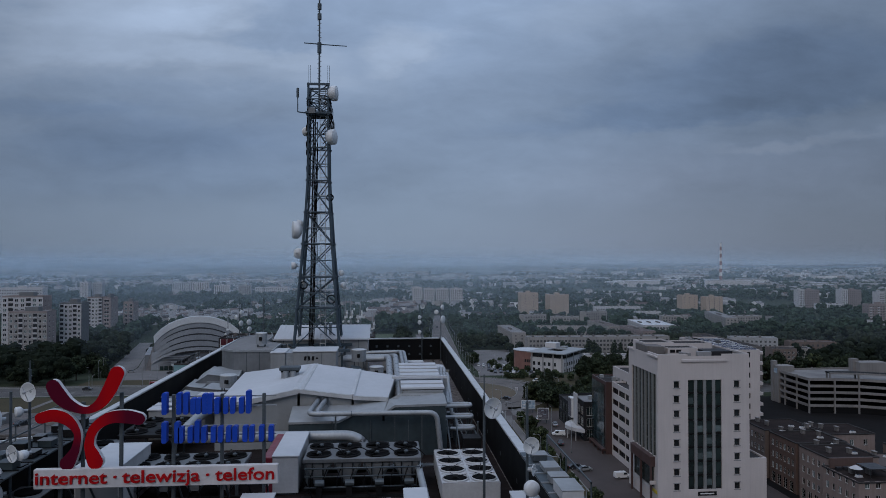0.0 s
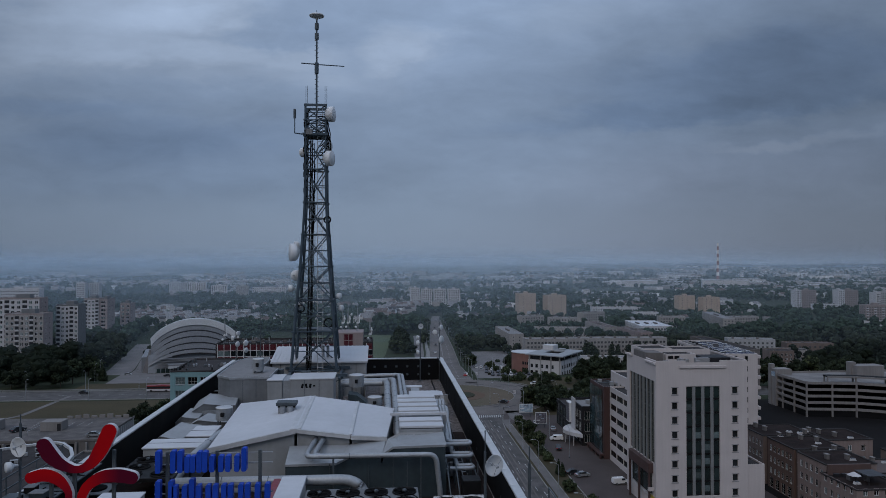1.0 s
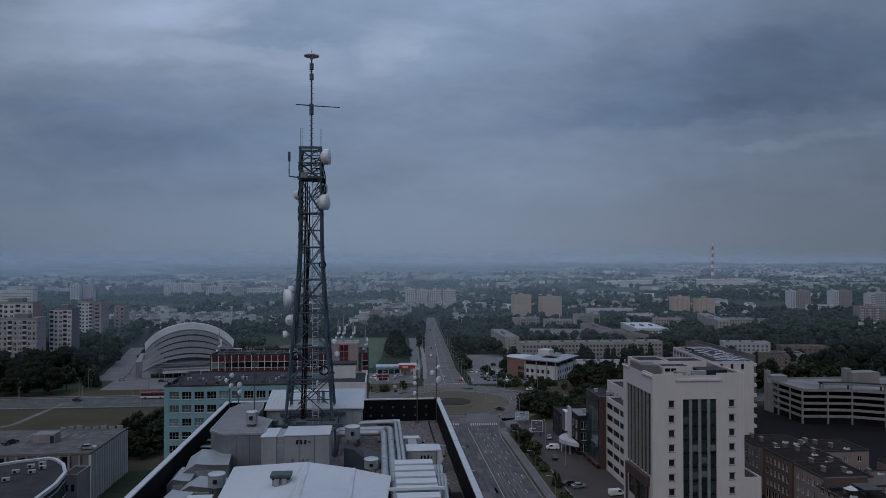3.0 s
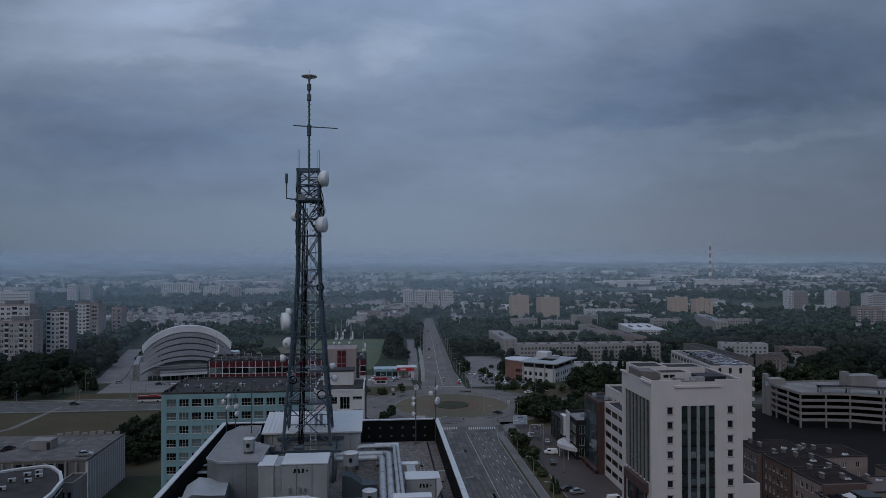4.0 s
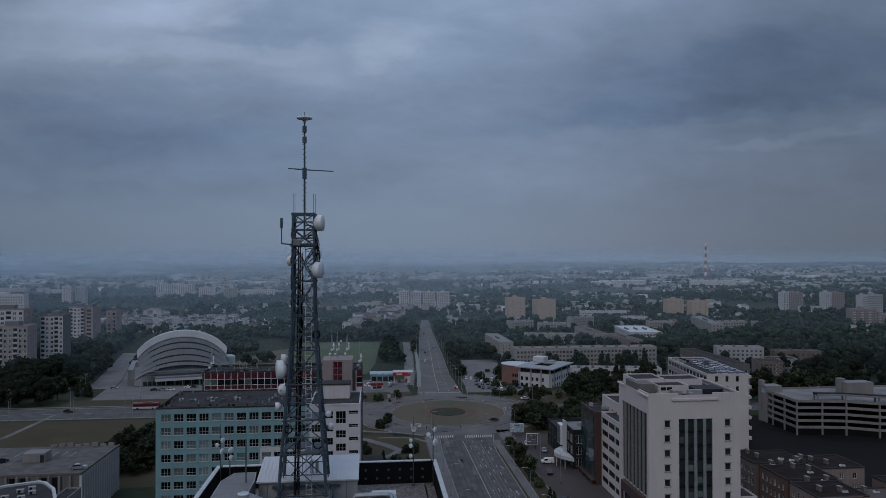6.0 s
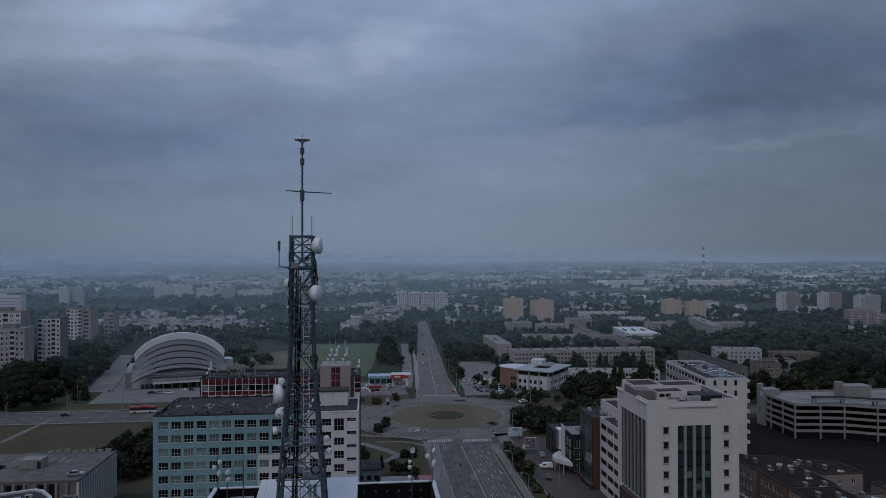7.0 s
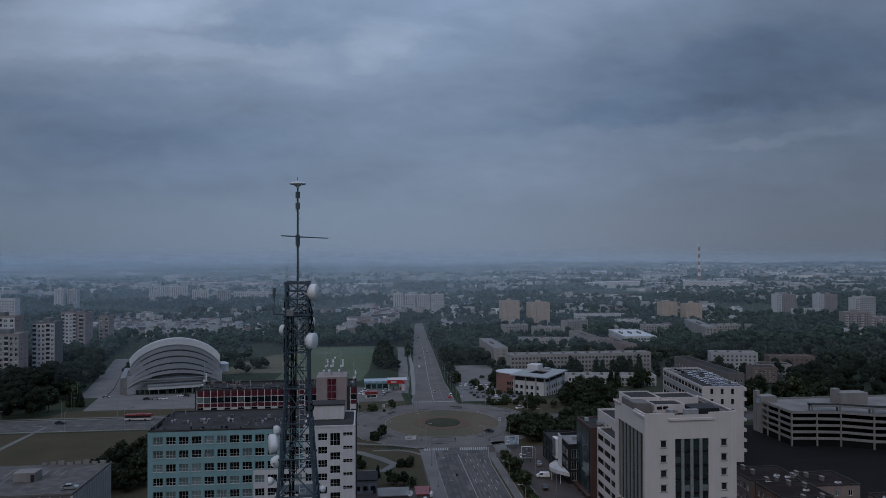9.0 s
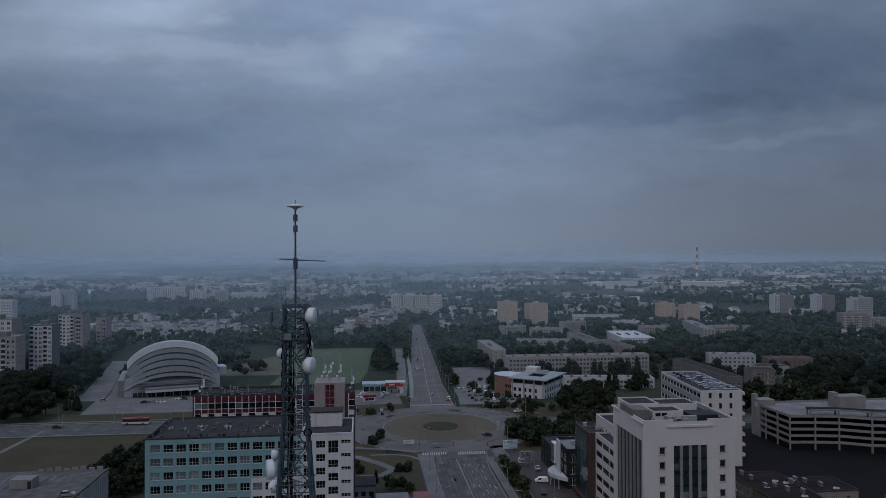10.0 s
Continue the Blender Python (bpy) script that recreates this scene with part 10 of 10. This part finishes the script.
def clumps(rng, lobes, rough=0.2):
    """Uneven rounded leaf masses, as triangles folded into quads."""
    out = []
    for x, y, z, r in lobes:
        v = BALL_V * (r * (1 + rough * rng.normal(size=(len(BALL_V), 1)))) * np.array((1, 1, 0.92)) + np.array((x, y, z))
        t = v[BALL_F]
        out.append(np.concatenate([t, t[:, 2:3]], 1))
    return np.concatenate(out)


def woods():
    """Woods and park trees too many to count: rounded crowns of leaf masses and loose sprays."""
    rng = np.random.default_rng(5)
    P = []

    def area(n, fx, y0, y1, s0, s1, keep=None):
        for k in range(n):
            y = rng.uniform(y0, y1)
            a, b = fx(y)
            x = rng.uniform(a, b)
            if keep is None or keep(x, y):
                P.append((x, y, rng.uniform(s0, s1)))

    def free(x, y):
        """Keeps the roads and the buildings clear."""
        if any(a <= x <= b and c <= y <= d for a, b, c, d in KEEP) or NL(y) - 4 < x < NR(y) + 4 and y < 935:
            return False
        for fx, fy, w, d, a in FOOT:
            u, v = (x - fx) * math.cos(a) + (y - fy) * math.sin(a), (y - fy) * math.cos(a) - (x - fx) * math.sin(a)
            if -3 < u < w + 3 and -3.5 < v < d + 3:
                return False
        return True

    # western woods
    area(1250, lambda y: (-430, -157 - (y - 362) * 0.22), 361, 760, 1.05, 1.6, free)
    area(110, lambda y: (-300, -172), 398, 472, 1.5, 1.95, lambda x, y: x < -157 - (y - 362) * 0.22)
    area(90, lambda y: (-420, -205), 225, 326, 0.9, 1.5)
    area(75, lambda y: (-340, -164), 356, 374, 0.75, 1.2)
    area(560, lambda y: (-182 - (y - 540) * 0.1, -15), 545, 800, 0.6, 0.95, lambda x, y: free(x, y) and not (-85 - (y - 560) * 0.2 < x < 8 and y < 735) and not (-112 < x < -60 and 552 < y < 645 and x > -112 + max(0, y - 590) * 0.5))
    area(14, lambda y: (-90, -78), 566, 580, 0.6, 0.9)
    area(70, lambda y: (-8, 38), 668, 770, 1.25, 1.65, lambda x, y: free(x, y) and (y > 700 or x > 10) and not (x < 12 and y > 745))
    area(60, lambda y: (-90, -8), 702, 735, 0.9, 1.2)
    # parks to the east
    area(1300, lambda y: (235 + max(0, 430 - y) * 0.1, 640), 300, 820, 0.85, 1.4, lambda x, y: free(x, y) and x > 0.62 * y and (x > 345 or y < 500))
    area(120, lambda y: (NR(y) + 4, NR(y) + 24), 640, 1060, 0.6, 0.95, free)
    for k in range(46):
        P.append((NL(930) + rng.uniform(-30, 40), rng.uniform(936, 1010), rng.uniform(0.7, 1.1)))
    # between the housing blocks
    area(1900, lambda y: (NR(y) + 12, 0.62 * y), 470, 960, 0.62, 1.12, lambda x, y: free(x, y) and noise.noise((x * 0.02, y * 0.02, 1.0)) > -0.3)
    area(1500, lambda y: (-140, NL(y) - 7), 735, 1100, 0.6, 1.05, lambda x, y: free(x, y) and not (abs(x - (y - 850) * 0.19) < 25 and 752 < y < 1038))
    area(2000, lambda y: (-0.75 * y, -0.12 * y), 740, 1400, 0.7, 1.15, lambda x, y: free(x, y) and not (-365 < x < -175 and 815 < y < 945) and noise.noise((x * 0.008, y * 0.008, 2.0)) > -0.2)
    area(2400, lambda y: (0.12 * y, 0.95 * y), 800, 1500, 0.7, 1.2, lambda x, y: free(x, y) and noise.noise((x * 0.006, y * 0.006, 9.0)) > -0.25)
    area(4800, lambda y: (-0.75 * y, 0.95 * y), 1050, 2400, 0.9, 1.3, lambda x, y: abs(x - NL(y)) > 25 and noise.noise((x * 0.003, y * 0.004, 5.0)) > -0.12)
    area(4500, lambda y: (-0.7 * y, 0.9 * y), 2400, 5600, 0.8, 1.3, lambda x, y: noise.noise((x * 0.0016, y * 0.0025, 6.0)) > -0.15)
    close, near, far = [], [], []
    for x, y, s in P:
        z = gz(y) + (min(1.0, max(0, y - 2000) / 2900) * 14 * noise.noise((x * 0.0009, y * 0.0006, 3.1)))
        tall = s * rng.uniform(0.8, 1.25)
        if y < 1400:
            k = 5 if y < 620 else 4 if y < 900 else 3
            lobes = [(x, y, z + 7.2 * tall, s * rng.uniform(2.7, 3.4))]
            for q in range(1, k):
                a = rng.uniform(0, 6.283)
                e = s * rng.uniform(1.5, 2.6)
                lobes.append((x + e * math.cos(a), y + e * math.sin(a), z + tall * rng.uniform(3.6, 6.6), s * rng.uniform(1.8, 2.7)))
        else:
            lobes = [(x, y, z + s * 5.0, s * rng.uniform(4.5, 7.0))]
        if y < 500:
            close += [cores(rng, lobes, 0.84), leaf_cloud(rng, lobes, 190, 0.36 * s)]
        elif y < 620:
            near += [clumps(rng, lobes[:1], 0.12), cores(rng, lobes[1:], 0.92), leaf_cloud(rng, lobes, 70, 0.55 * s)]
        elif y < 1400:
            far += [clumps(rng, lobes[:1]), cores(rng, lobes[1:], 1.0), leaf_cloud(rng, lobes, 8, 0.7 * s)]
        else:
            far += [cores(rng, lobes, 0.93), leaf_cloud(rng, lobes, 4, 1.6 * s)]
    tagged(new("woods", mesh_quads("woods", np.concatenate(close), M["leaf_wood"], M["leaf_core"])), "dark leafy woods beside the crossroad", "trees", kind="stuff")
    tagged(new("woods", mesh_quads("park_woods", np.concatenate(near), M["leaf_wood"], M["leaf_wood"])), "dark green woods and park trees near the arena", "trees", kind="stuff")
    tagged(new("woods", mesh_quads("far_woods", np.concatenate(far), M["leaf_far"], M["leaf_far"])), "dark green trees among the houses out to the hills", "trees", kind="stuff")


woods()
# ---- street furniture, signs and vehicles ----
def street_lamp_model():
    t = thing("street_lamp", 0, 0, 0, 0, "tall grey street lamp with a curved arm", "street lamp", "street lamps")
    part("pole", tube(bmesh.new(), (0, 0, 0), (0, 0, 8.2), 0.11, 8, 0.07), M["galv"], t)
    part("arm", pipe(bmesh.new(), [(0, 0, 8.1), (0.05, 0, 9.0), (0.8, 0, 9.5), (1.8, 0, 9.55)], 0.055, 6, 0.4), M["galv"], t)
    part("lamp_head", B(1.6, -0.16, 9.48, 2.4, 0.16, 9.66, 0.04), M["panel_grey"], t)
    part("base", B(-0.2, -0.2, 0, 0.2, 0.2, 0.3, 0.03), M["steel"], t)
    return t


LAMP = street_lamp_model()


def lamps():
    def put(x, y, rz):
        copy_thing(LAMP, pose(x, y, gz(y) + 0.1, 0, 0, rz))

    for y in range(160, 286, 24):
        put(46.0, y, 180)
        put(23.2, y + 6, 0)
    for x in (-232, -200, -170, -143, -118, -92, -66, -40, -16):
        put(x, 355, -90)
        put(x + 12, 328.6, 90)
    for a in (20, 55, 100, 135, 165, 205, 235, 300, 335):
        put(RX + 46 * math.cos(radians(a)), RY + 46 * math.sin(radians(a)), a + 180)
    for a in (60, 120, 180, 240, 300, 0):
        put(RX + 24 * math.cos(radians(a)), RY + 24 * math.sin(radians(a)), a)
    y = 392
    while y < 760:
        put(NR(y) + 1.6, y, 172)
        put(NL(y) - 1.6, y + 14, -8)
        y += 30
    for x, y in ((-150, 384), (-120, 384), (-90, 384), (-165, 430), (62, 400), (74, 430), (58, 245), (59, 222)):
        put(x, y, 90)


lamps()
for c in list(LAMP.children_recursive) + [LAMP]:
    bpy.data.objects.remove(c)


def traffic_signals():
    for x, y, rz in ((48.4, 283, 180), (35.0, 286, 180), (21.5, 287, 180), (23, 372, 0), (47, 372, 0), (-6, 331, 90), (-6, 354, 90)):
        t = thing("traffic_light", x, y, gz(y) + 0.1, rz, "traffic light on a grey post", "traffic light", "traffic lights")
        part("post", tube(bmesh.new(), (0, 0, 0), (0, 0, 3.4), 0.07, 6), M["galv"], t)
        part("signal_head", B(-0.16, -0.2, 2.5, 0.16, 0.05, 3.45, 0.03), M["dark_metal"], t)
        for k in range(3):
            part("lens", lathe(bmesh.new(), [(0.1, 0), (0.1, 0.02)], 10, pose(0, -0.2, 2.65 + k * 0.3, 90)), M["glass"], t)
    for x, y, w in ((17.6, 294, 4.4), (60, 322, 1.2), (8, 357, 1.4), (50, 378, 1.2)):
        t = thing("road_sign", x, y, gz(y) + 0.1, 0, "white road direction sign on two posts", "road sign", "road signs")
        for s in (-1, 1):
            part("post", tube(bmesh.new(), (s * w * 0.35, 0, 0), (s * w * 0.35, 0, 2.2), 0.05, 6), M["galv"], t)
        p = part("panel", B(-w / 2, -0.08, 1.4, w / 2, -0.02, 2.9, 0.02), M["banner"], t)
        for k in range(3):
            part("writing_bar", B(-w * 0.4, -0.1, 1.65 + k * 0.38, w * (0.1 + 0.12 * k), -0.08, 1.83 + k * 0.38), M["steel"], p)


traffic_signals()


def billboards():
    for x, y, z0, w, h, mm, rz, lab in ((57.1, 281.0, 1.6, 5.6, 3.4, "ad_blue", 0, "billboard with a pale blue poster on posts"), (58.9, 262.0, 1.6, 4.2, 4.2, "ad_dark", -6, "billboard with a dark poster on a post")):
        t = thing("billboard", x, y, 0.1, rz, lab, "billboard", "billboards")
        part("panel", B(-w / 2, -0.12, z0, w / 2, 0.12, z0 + h, 0.03), M["frame_white"], t)
        p = part("poster", B(-w / 2 + 0.15, -0.15, z0 + 0.15, w / 2 - 0.15, -0.12, z0 + h - 0.15), M[mm], t)
        rng = random.Random(int(x))
        for k in range(5):
            a = rng.uniform(-w / 2 + 0.3, 0.4)
            b = z0 + 0.4 + k * (h - 0.8) / 5
            part("poster_bar", B(a, -0.16, b, a + rng.uniform(0.8, 2.0), -0.15, b + rng.uniform(0.2, 0.5)), M[rng.choice(("banner", "ad_dark", "frame_white", "ad_blue"))], p)
        for s in (-1, 1):
            part("post", B(s * w * 0.3 - 0.12, 0.12, 0, s * w * 0.3 + 0.12, 0.36, z0 + h * 0.8), M["steel"], t)
        part("catwalk", B(-w / 2, -0.8, z0 - 0.25, w / 2, -0.13, z0 - 0.15), M["steel"], t)


billboards()


def filling_station():
    t = thing("filling_station_shop", -1.5, 455, gz(455) - 0.2, 0, "teal and white filling station shop", "shop")
    part("wall", B(0, 0, 0, 15, 9, 4.2, 0.05), M["teal_wall"], t)
    part("fascia", B(-0.4, -0.4, 4.2, 15.4, 9.4, 5.4, 0.05), M["ad_blue"], t)
    for k in range(4):
        part("shop_window", B(0.8 + k * 3.6, -0.08, 0.6, 3.8 + k * 3.6, 0.0, 3.4), M["glass_green"], t)
    t = thing("filling_station_canopy", 12.6, 444, gz(446) - 0.2, 0, "red and white filling station canopy on posts", "canopy")
    part("canopy", B(0, 0, 4.5, 12.4, 9, 6.9, 0.05), M["white_wall"], t)
    part("fascia", B(-0.1, -0.12, 4.6, 9.2, 0.0, 6.85), M["car_red"], t, "red canopy edge")
    part("fascia", B(9.2, -0.12, 4.6, 12.5, 0.0, 6.85), M["panel_grey"], t, "pale canopy edge")
    part("emblem", B(2.2, -0.16, 5.2, 5.6, -0.12, 6.2), M["white_wall"], t, "white emblem band")
    for x in (0.8, 11.2):
        for y in (1.5, 7.2):
            part("post", B(x, y, 0, x + 0.4, y + 0.4, 4.5), M["white_wall"], t)
    for k in range(2):
        part("pump", B(3.5 + k * 4.5, 3.6, 0, 4.3 + k * 4.5, 4.5, 2.0, 0.05), M["car_red"], t)
    t = thing("kiosk", -0.8, 401.5, gz(403) - 0.2, 8, "small red and white roadside kiosk", "kiosk")
    part("body", B(0, 0, 0, 6.6, 4, 2.4, 0.05), M["white_wall"], t)
    part("fascia", B(-0.1, -0.1, 2.4, 6.7, 4.1, 3.9, 0.05), M["red_bus"], t)
    part("window", B(0.8, -0.06, 0.8, 5.8, 0, 2.1), M["glass"], t)
    t = thing("price_pylon", 21.5, 428, gz(428), 0, "tall filling station price pylon", "sign")
    part("panel", B(-0.9, -0.2, 1.0, 0.9, 0.2, 7.0, 0.04), M["white_wall"], t)
    part("band", B(-0.9, -0.23, 5.4, 0.9, -0.2, 7.0), M["car_red"], t)
    part("leg", B(-0.3, -0.15, 0, 0.3, 0.15, 1.0), M["steel"], t)


filling_station()


def small_houses():
    for x, y, w, d, h, wall, roof, lab in ((-4.5, 234, 7.4, 9, 4.2, "panel_grey", "felt", "low grey shed with a dark flat roof"), (15.0, 219, 4.2, 7, 4.0, "concrete", "red_bus", "small grey pavilion with a red roof"), (3.4, 220, 9.4, 7, 3.6, "concrete", "felt_grey", "low grey pavilion with a grey roof")):
        t = thing("pavilion", x, y, 0.05, 0, lab, "pavilion", "small pavilions")
        part("wall", B(0, 0, 0, w, d, h), M[wall], t)
        part("roof", B(-0.4, -0.4, h, w + 0.4, d + 0.4, h + 0.35, 0.05), M[roof], t)
        for k in range(3):
            part("window", B(0.6 + k * w / 3, -0.05, 1.0, 0.6 + k * w / 3 + 1.4, 0, 2.4), M["glass"], t)
        part("door", B(w - 1.2, -0.06, 0, w - 0.3, 0, 2.1), M["dark_clad"], t)
    # fence along the grass
    t = thing("guard_fence", -12, 291, 0.1, -14, "dark metal railing along the path", "fence")
    for k in range(12):
        part("post", B(k * 2.4, -0.03, 0, k * 2.4 + 0.06, 0.03, 1.1), M["dark_metal"], t)
    for z in (0.35, 0.7, 1.05):
        part("rail", B(0, -0.02, z, 26.5, 0.02, z + 0.05), M["dark_metal"], t)


small_houses()


def car_model(paint, van=False, plain=False):
    t = thing("car", 0, 0, 0)
    w = 0.86
    if van:
        prof = [(-2.2, 0.35), (2.2, 0.35), (2.25, 0.75), (2.1, 1.0), (1.5, 1.1), (1.05, 1.78), (-2.1, 1.82), (-2.25, 1.0)]
        cab = [(1.42, 1.14), (1.02, 1.70), (0.1, 1.72), (0.1, 1.14)]
    else:
        prof = [(-2.15, 0.32), (2.1, 0.32), (2.18, 0.62), (2.0, 0.82), (1.15, 0.95), (-1.75, 0.98), (-2.15, 0.88)]
        cab = [(1.15, 0.94), (0.45, 1.40), (-0.95, 1.43), (-1.75, 0.97)]
    bm = extrude_xz(bmesh.new(), prof, -w, w)
    part("body", bm, paint, t)
    bm = bmesh.new()
    for s in (-1, 1):
        pass
    bm = extrude_xz(bm, cab, -w + (0.12 if not van else -0.01), w - (0.12 if not van else -0.01))
    part("glasshouse", bm, M["glass"], t)
    if not van:
        part("roof", B(-0.9, -w + 0.16, 1.40, 0.4, w - 0.16, 1.46, 0.02), paint, t)
    wheel = mesh_of("wheel", tube(bmesh.new(), (0, -0.1, 0), (0, 0.1, 0), 0.32, 14), M["tyre"])
    rim = mesh_of("rim", tube(bmesh.new(), (0, -0.105, 0), (0, 0.105, 0), 0.19, 10), M["galv"])
    for x in (-1.3, 1.35):
        for y in (-w + 0.08, w - 0.08):
            wo = shared("wheel", wheel, t, pose(x, y, 0.32))
            if not plain:
                shared("rim", rim, wo, Matrix())
    if plain:
        return t
    lamp = mesh_of("headlight", B(2.06, -0.2, 0.6, 2.16, 0.2, 0.76, 0.02), M["lamp_glass"])
    tail = mesh_of("tail_light", B(-2.2, -0.18, 0.7, -2.12, 0.18, 0.86, 0.02), M["car_red"])
    for s in (-1, 1):
        shared("headlight", lamp, t, pose(0, s * 0.6, 0))
        shared("tail_light", tail, t, pose(0, s * 0.64, 0))
    return t


def vehicles():
    models = {"white": car_model(M["car_white"]), "dark": car_model(M["car_dark"]), "silver": car_model(M["car_silver"]), "red": car_model(M["car_red"]), "van": car_model(M["car_white"], True)}
    far = {"white": car_model(M["car_white"], plain=True), "dark": car_model(M["car_dark"], plain=True), "silver": car_model(M["car_silver"], plain=True), "red": car_model(M["car_red"], plain=True)}
    rng = random.Random(9)
    names = {"white": "white car", "dark": "dark car", "silver": "silver grey car", "red": "red car", "van": "white delivery van"}

    def put(kind, x, y, rz, where, z=None):
        t = copy_thing(far[kind] if y > 330 and kind in far else models[kind], pose(x, y, (gz(y) + 0.13) if z is None else z, 0, 0, rz))
        tagged(t, names[kind] + " " + where, "van" if kind == "van" else "car", "cars")

    put("silver", 57.7, 202.5, 12, "parked on the forecourt")
    put("dark", 55.6, 205.0, 12, "parked behind a conifer")
    put("van", 66.3, 195.0, 8, "parked by the entrance block")
    put("van", 60.2, 243.5, 172, "parked on the forecourt")
    put("silver", 62.5, 258, 80, "parked beside the billboard")
    put("white", 58.3, 268, 84, "parked beside the billboard")
    put("dark", 58.0, 232, 80, "parked on the forecourt")
    put("dark", 52.5, 308, 150, "driving round the roundabout")
    for k, kind in enumerate(("dark", "silver", "white", "white", "dark")):
        put(kind, -124 + 4.6 * k if k < 3 else -118 + 3 * k, 421 if k < 3 else 436, rng.uniform(-8, 8), "parked before the arena")
    put("silver", -152, 438, 5, "parked before the arena")
    for x, y, kind, rz in ((39.5, 420, "silver", 87), (47, 402, "white", 86), (45.5, 394, "red", 86), (45, 610, "dark", 86), (54, 640, "silver", 86), (41, 560, "white", 86), (55, 760, "dark", 86)):
        put(kind, x, y, rz, "driving on the avenue")
    put("silver", -75, 337, 180, "driving on the crossroad")
    put("dark", -140, 346, 0, "driving on the crossroad")
    put("white", 76, 352, 20, "parked at the street corner", 0.15)
    for k in range(28):
        put(rng.choice(("white", "dark", "silver", "dark", "dark")), 61 + (k % 7) * 3.4, 392 + (k // 7) * 24, 80 + rng.uniform(-6, 6), "parked in the car park")
    for k in range(8):
        put(rng.choice(("white", "dark", "silver")), -4 + rng.uniform(0, 18), 412 + k * 4.5, rng.uniform(0, 90), "parked at the filling station")
    put("silver", -80.6, 206.5, 8, "parked on the roof deck", 13.6)
    put("dark", -105.0, 214.5, 60, "parked on the roof deck", 13.6)
    for m in [*models.values(), *far.values()]:
        for c in list(m.children_recursive) + [m]:
            bpy.data.objects.remove(c)
    # city bus
    t = thing("city_bus", -106.5, 349.2, 0.12, 180, "long red and white city bus on the road", "bus")
    part("lower_body", B(-6, -1.25, 0.35, 6, 1.25, 1.3, 0.08), M["white_wall"], t)
    part("upper_body", B(-6, -1.25, 1.3, 6, 1.25, 3.0, 0.1), M["red_bus"], t)
    part("window_band", B(-5.7, -1.27, 1.5, 5.7, 1.27, 2.5), M["glass"], t)
    part("roof_unit", B(-3, -0.8, 3.0, 1, 0.8, 3.3, 0.05), M["red_bus"], t)
    for x in (-3.4, 3.6):
        for y in (-1.15, 1.15):
            part("wheel", tube(bmesh.new(), (x, y - 0.15, 0.48), (x, y + 0.15, 0.48), 0.48, 14), M["tyre"], t)


vehicles()
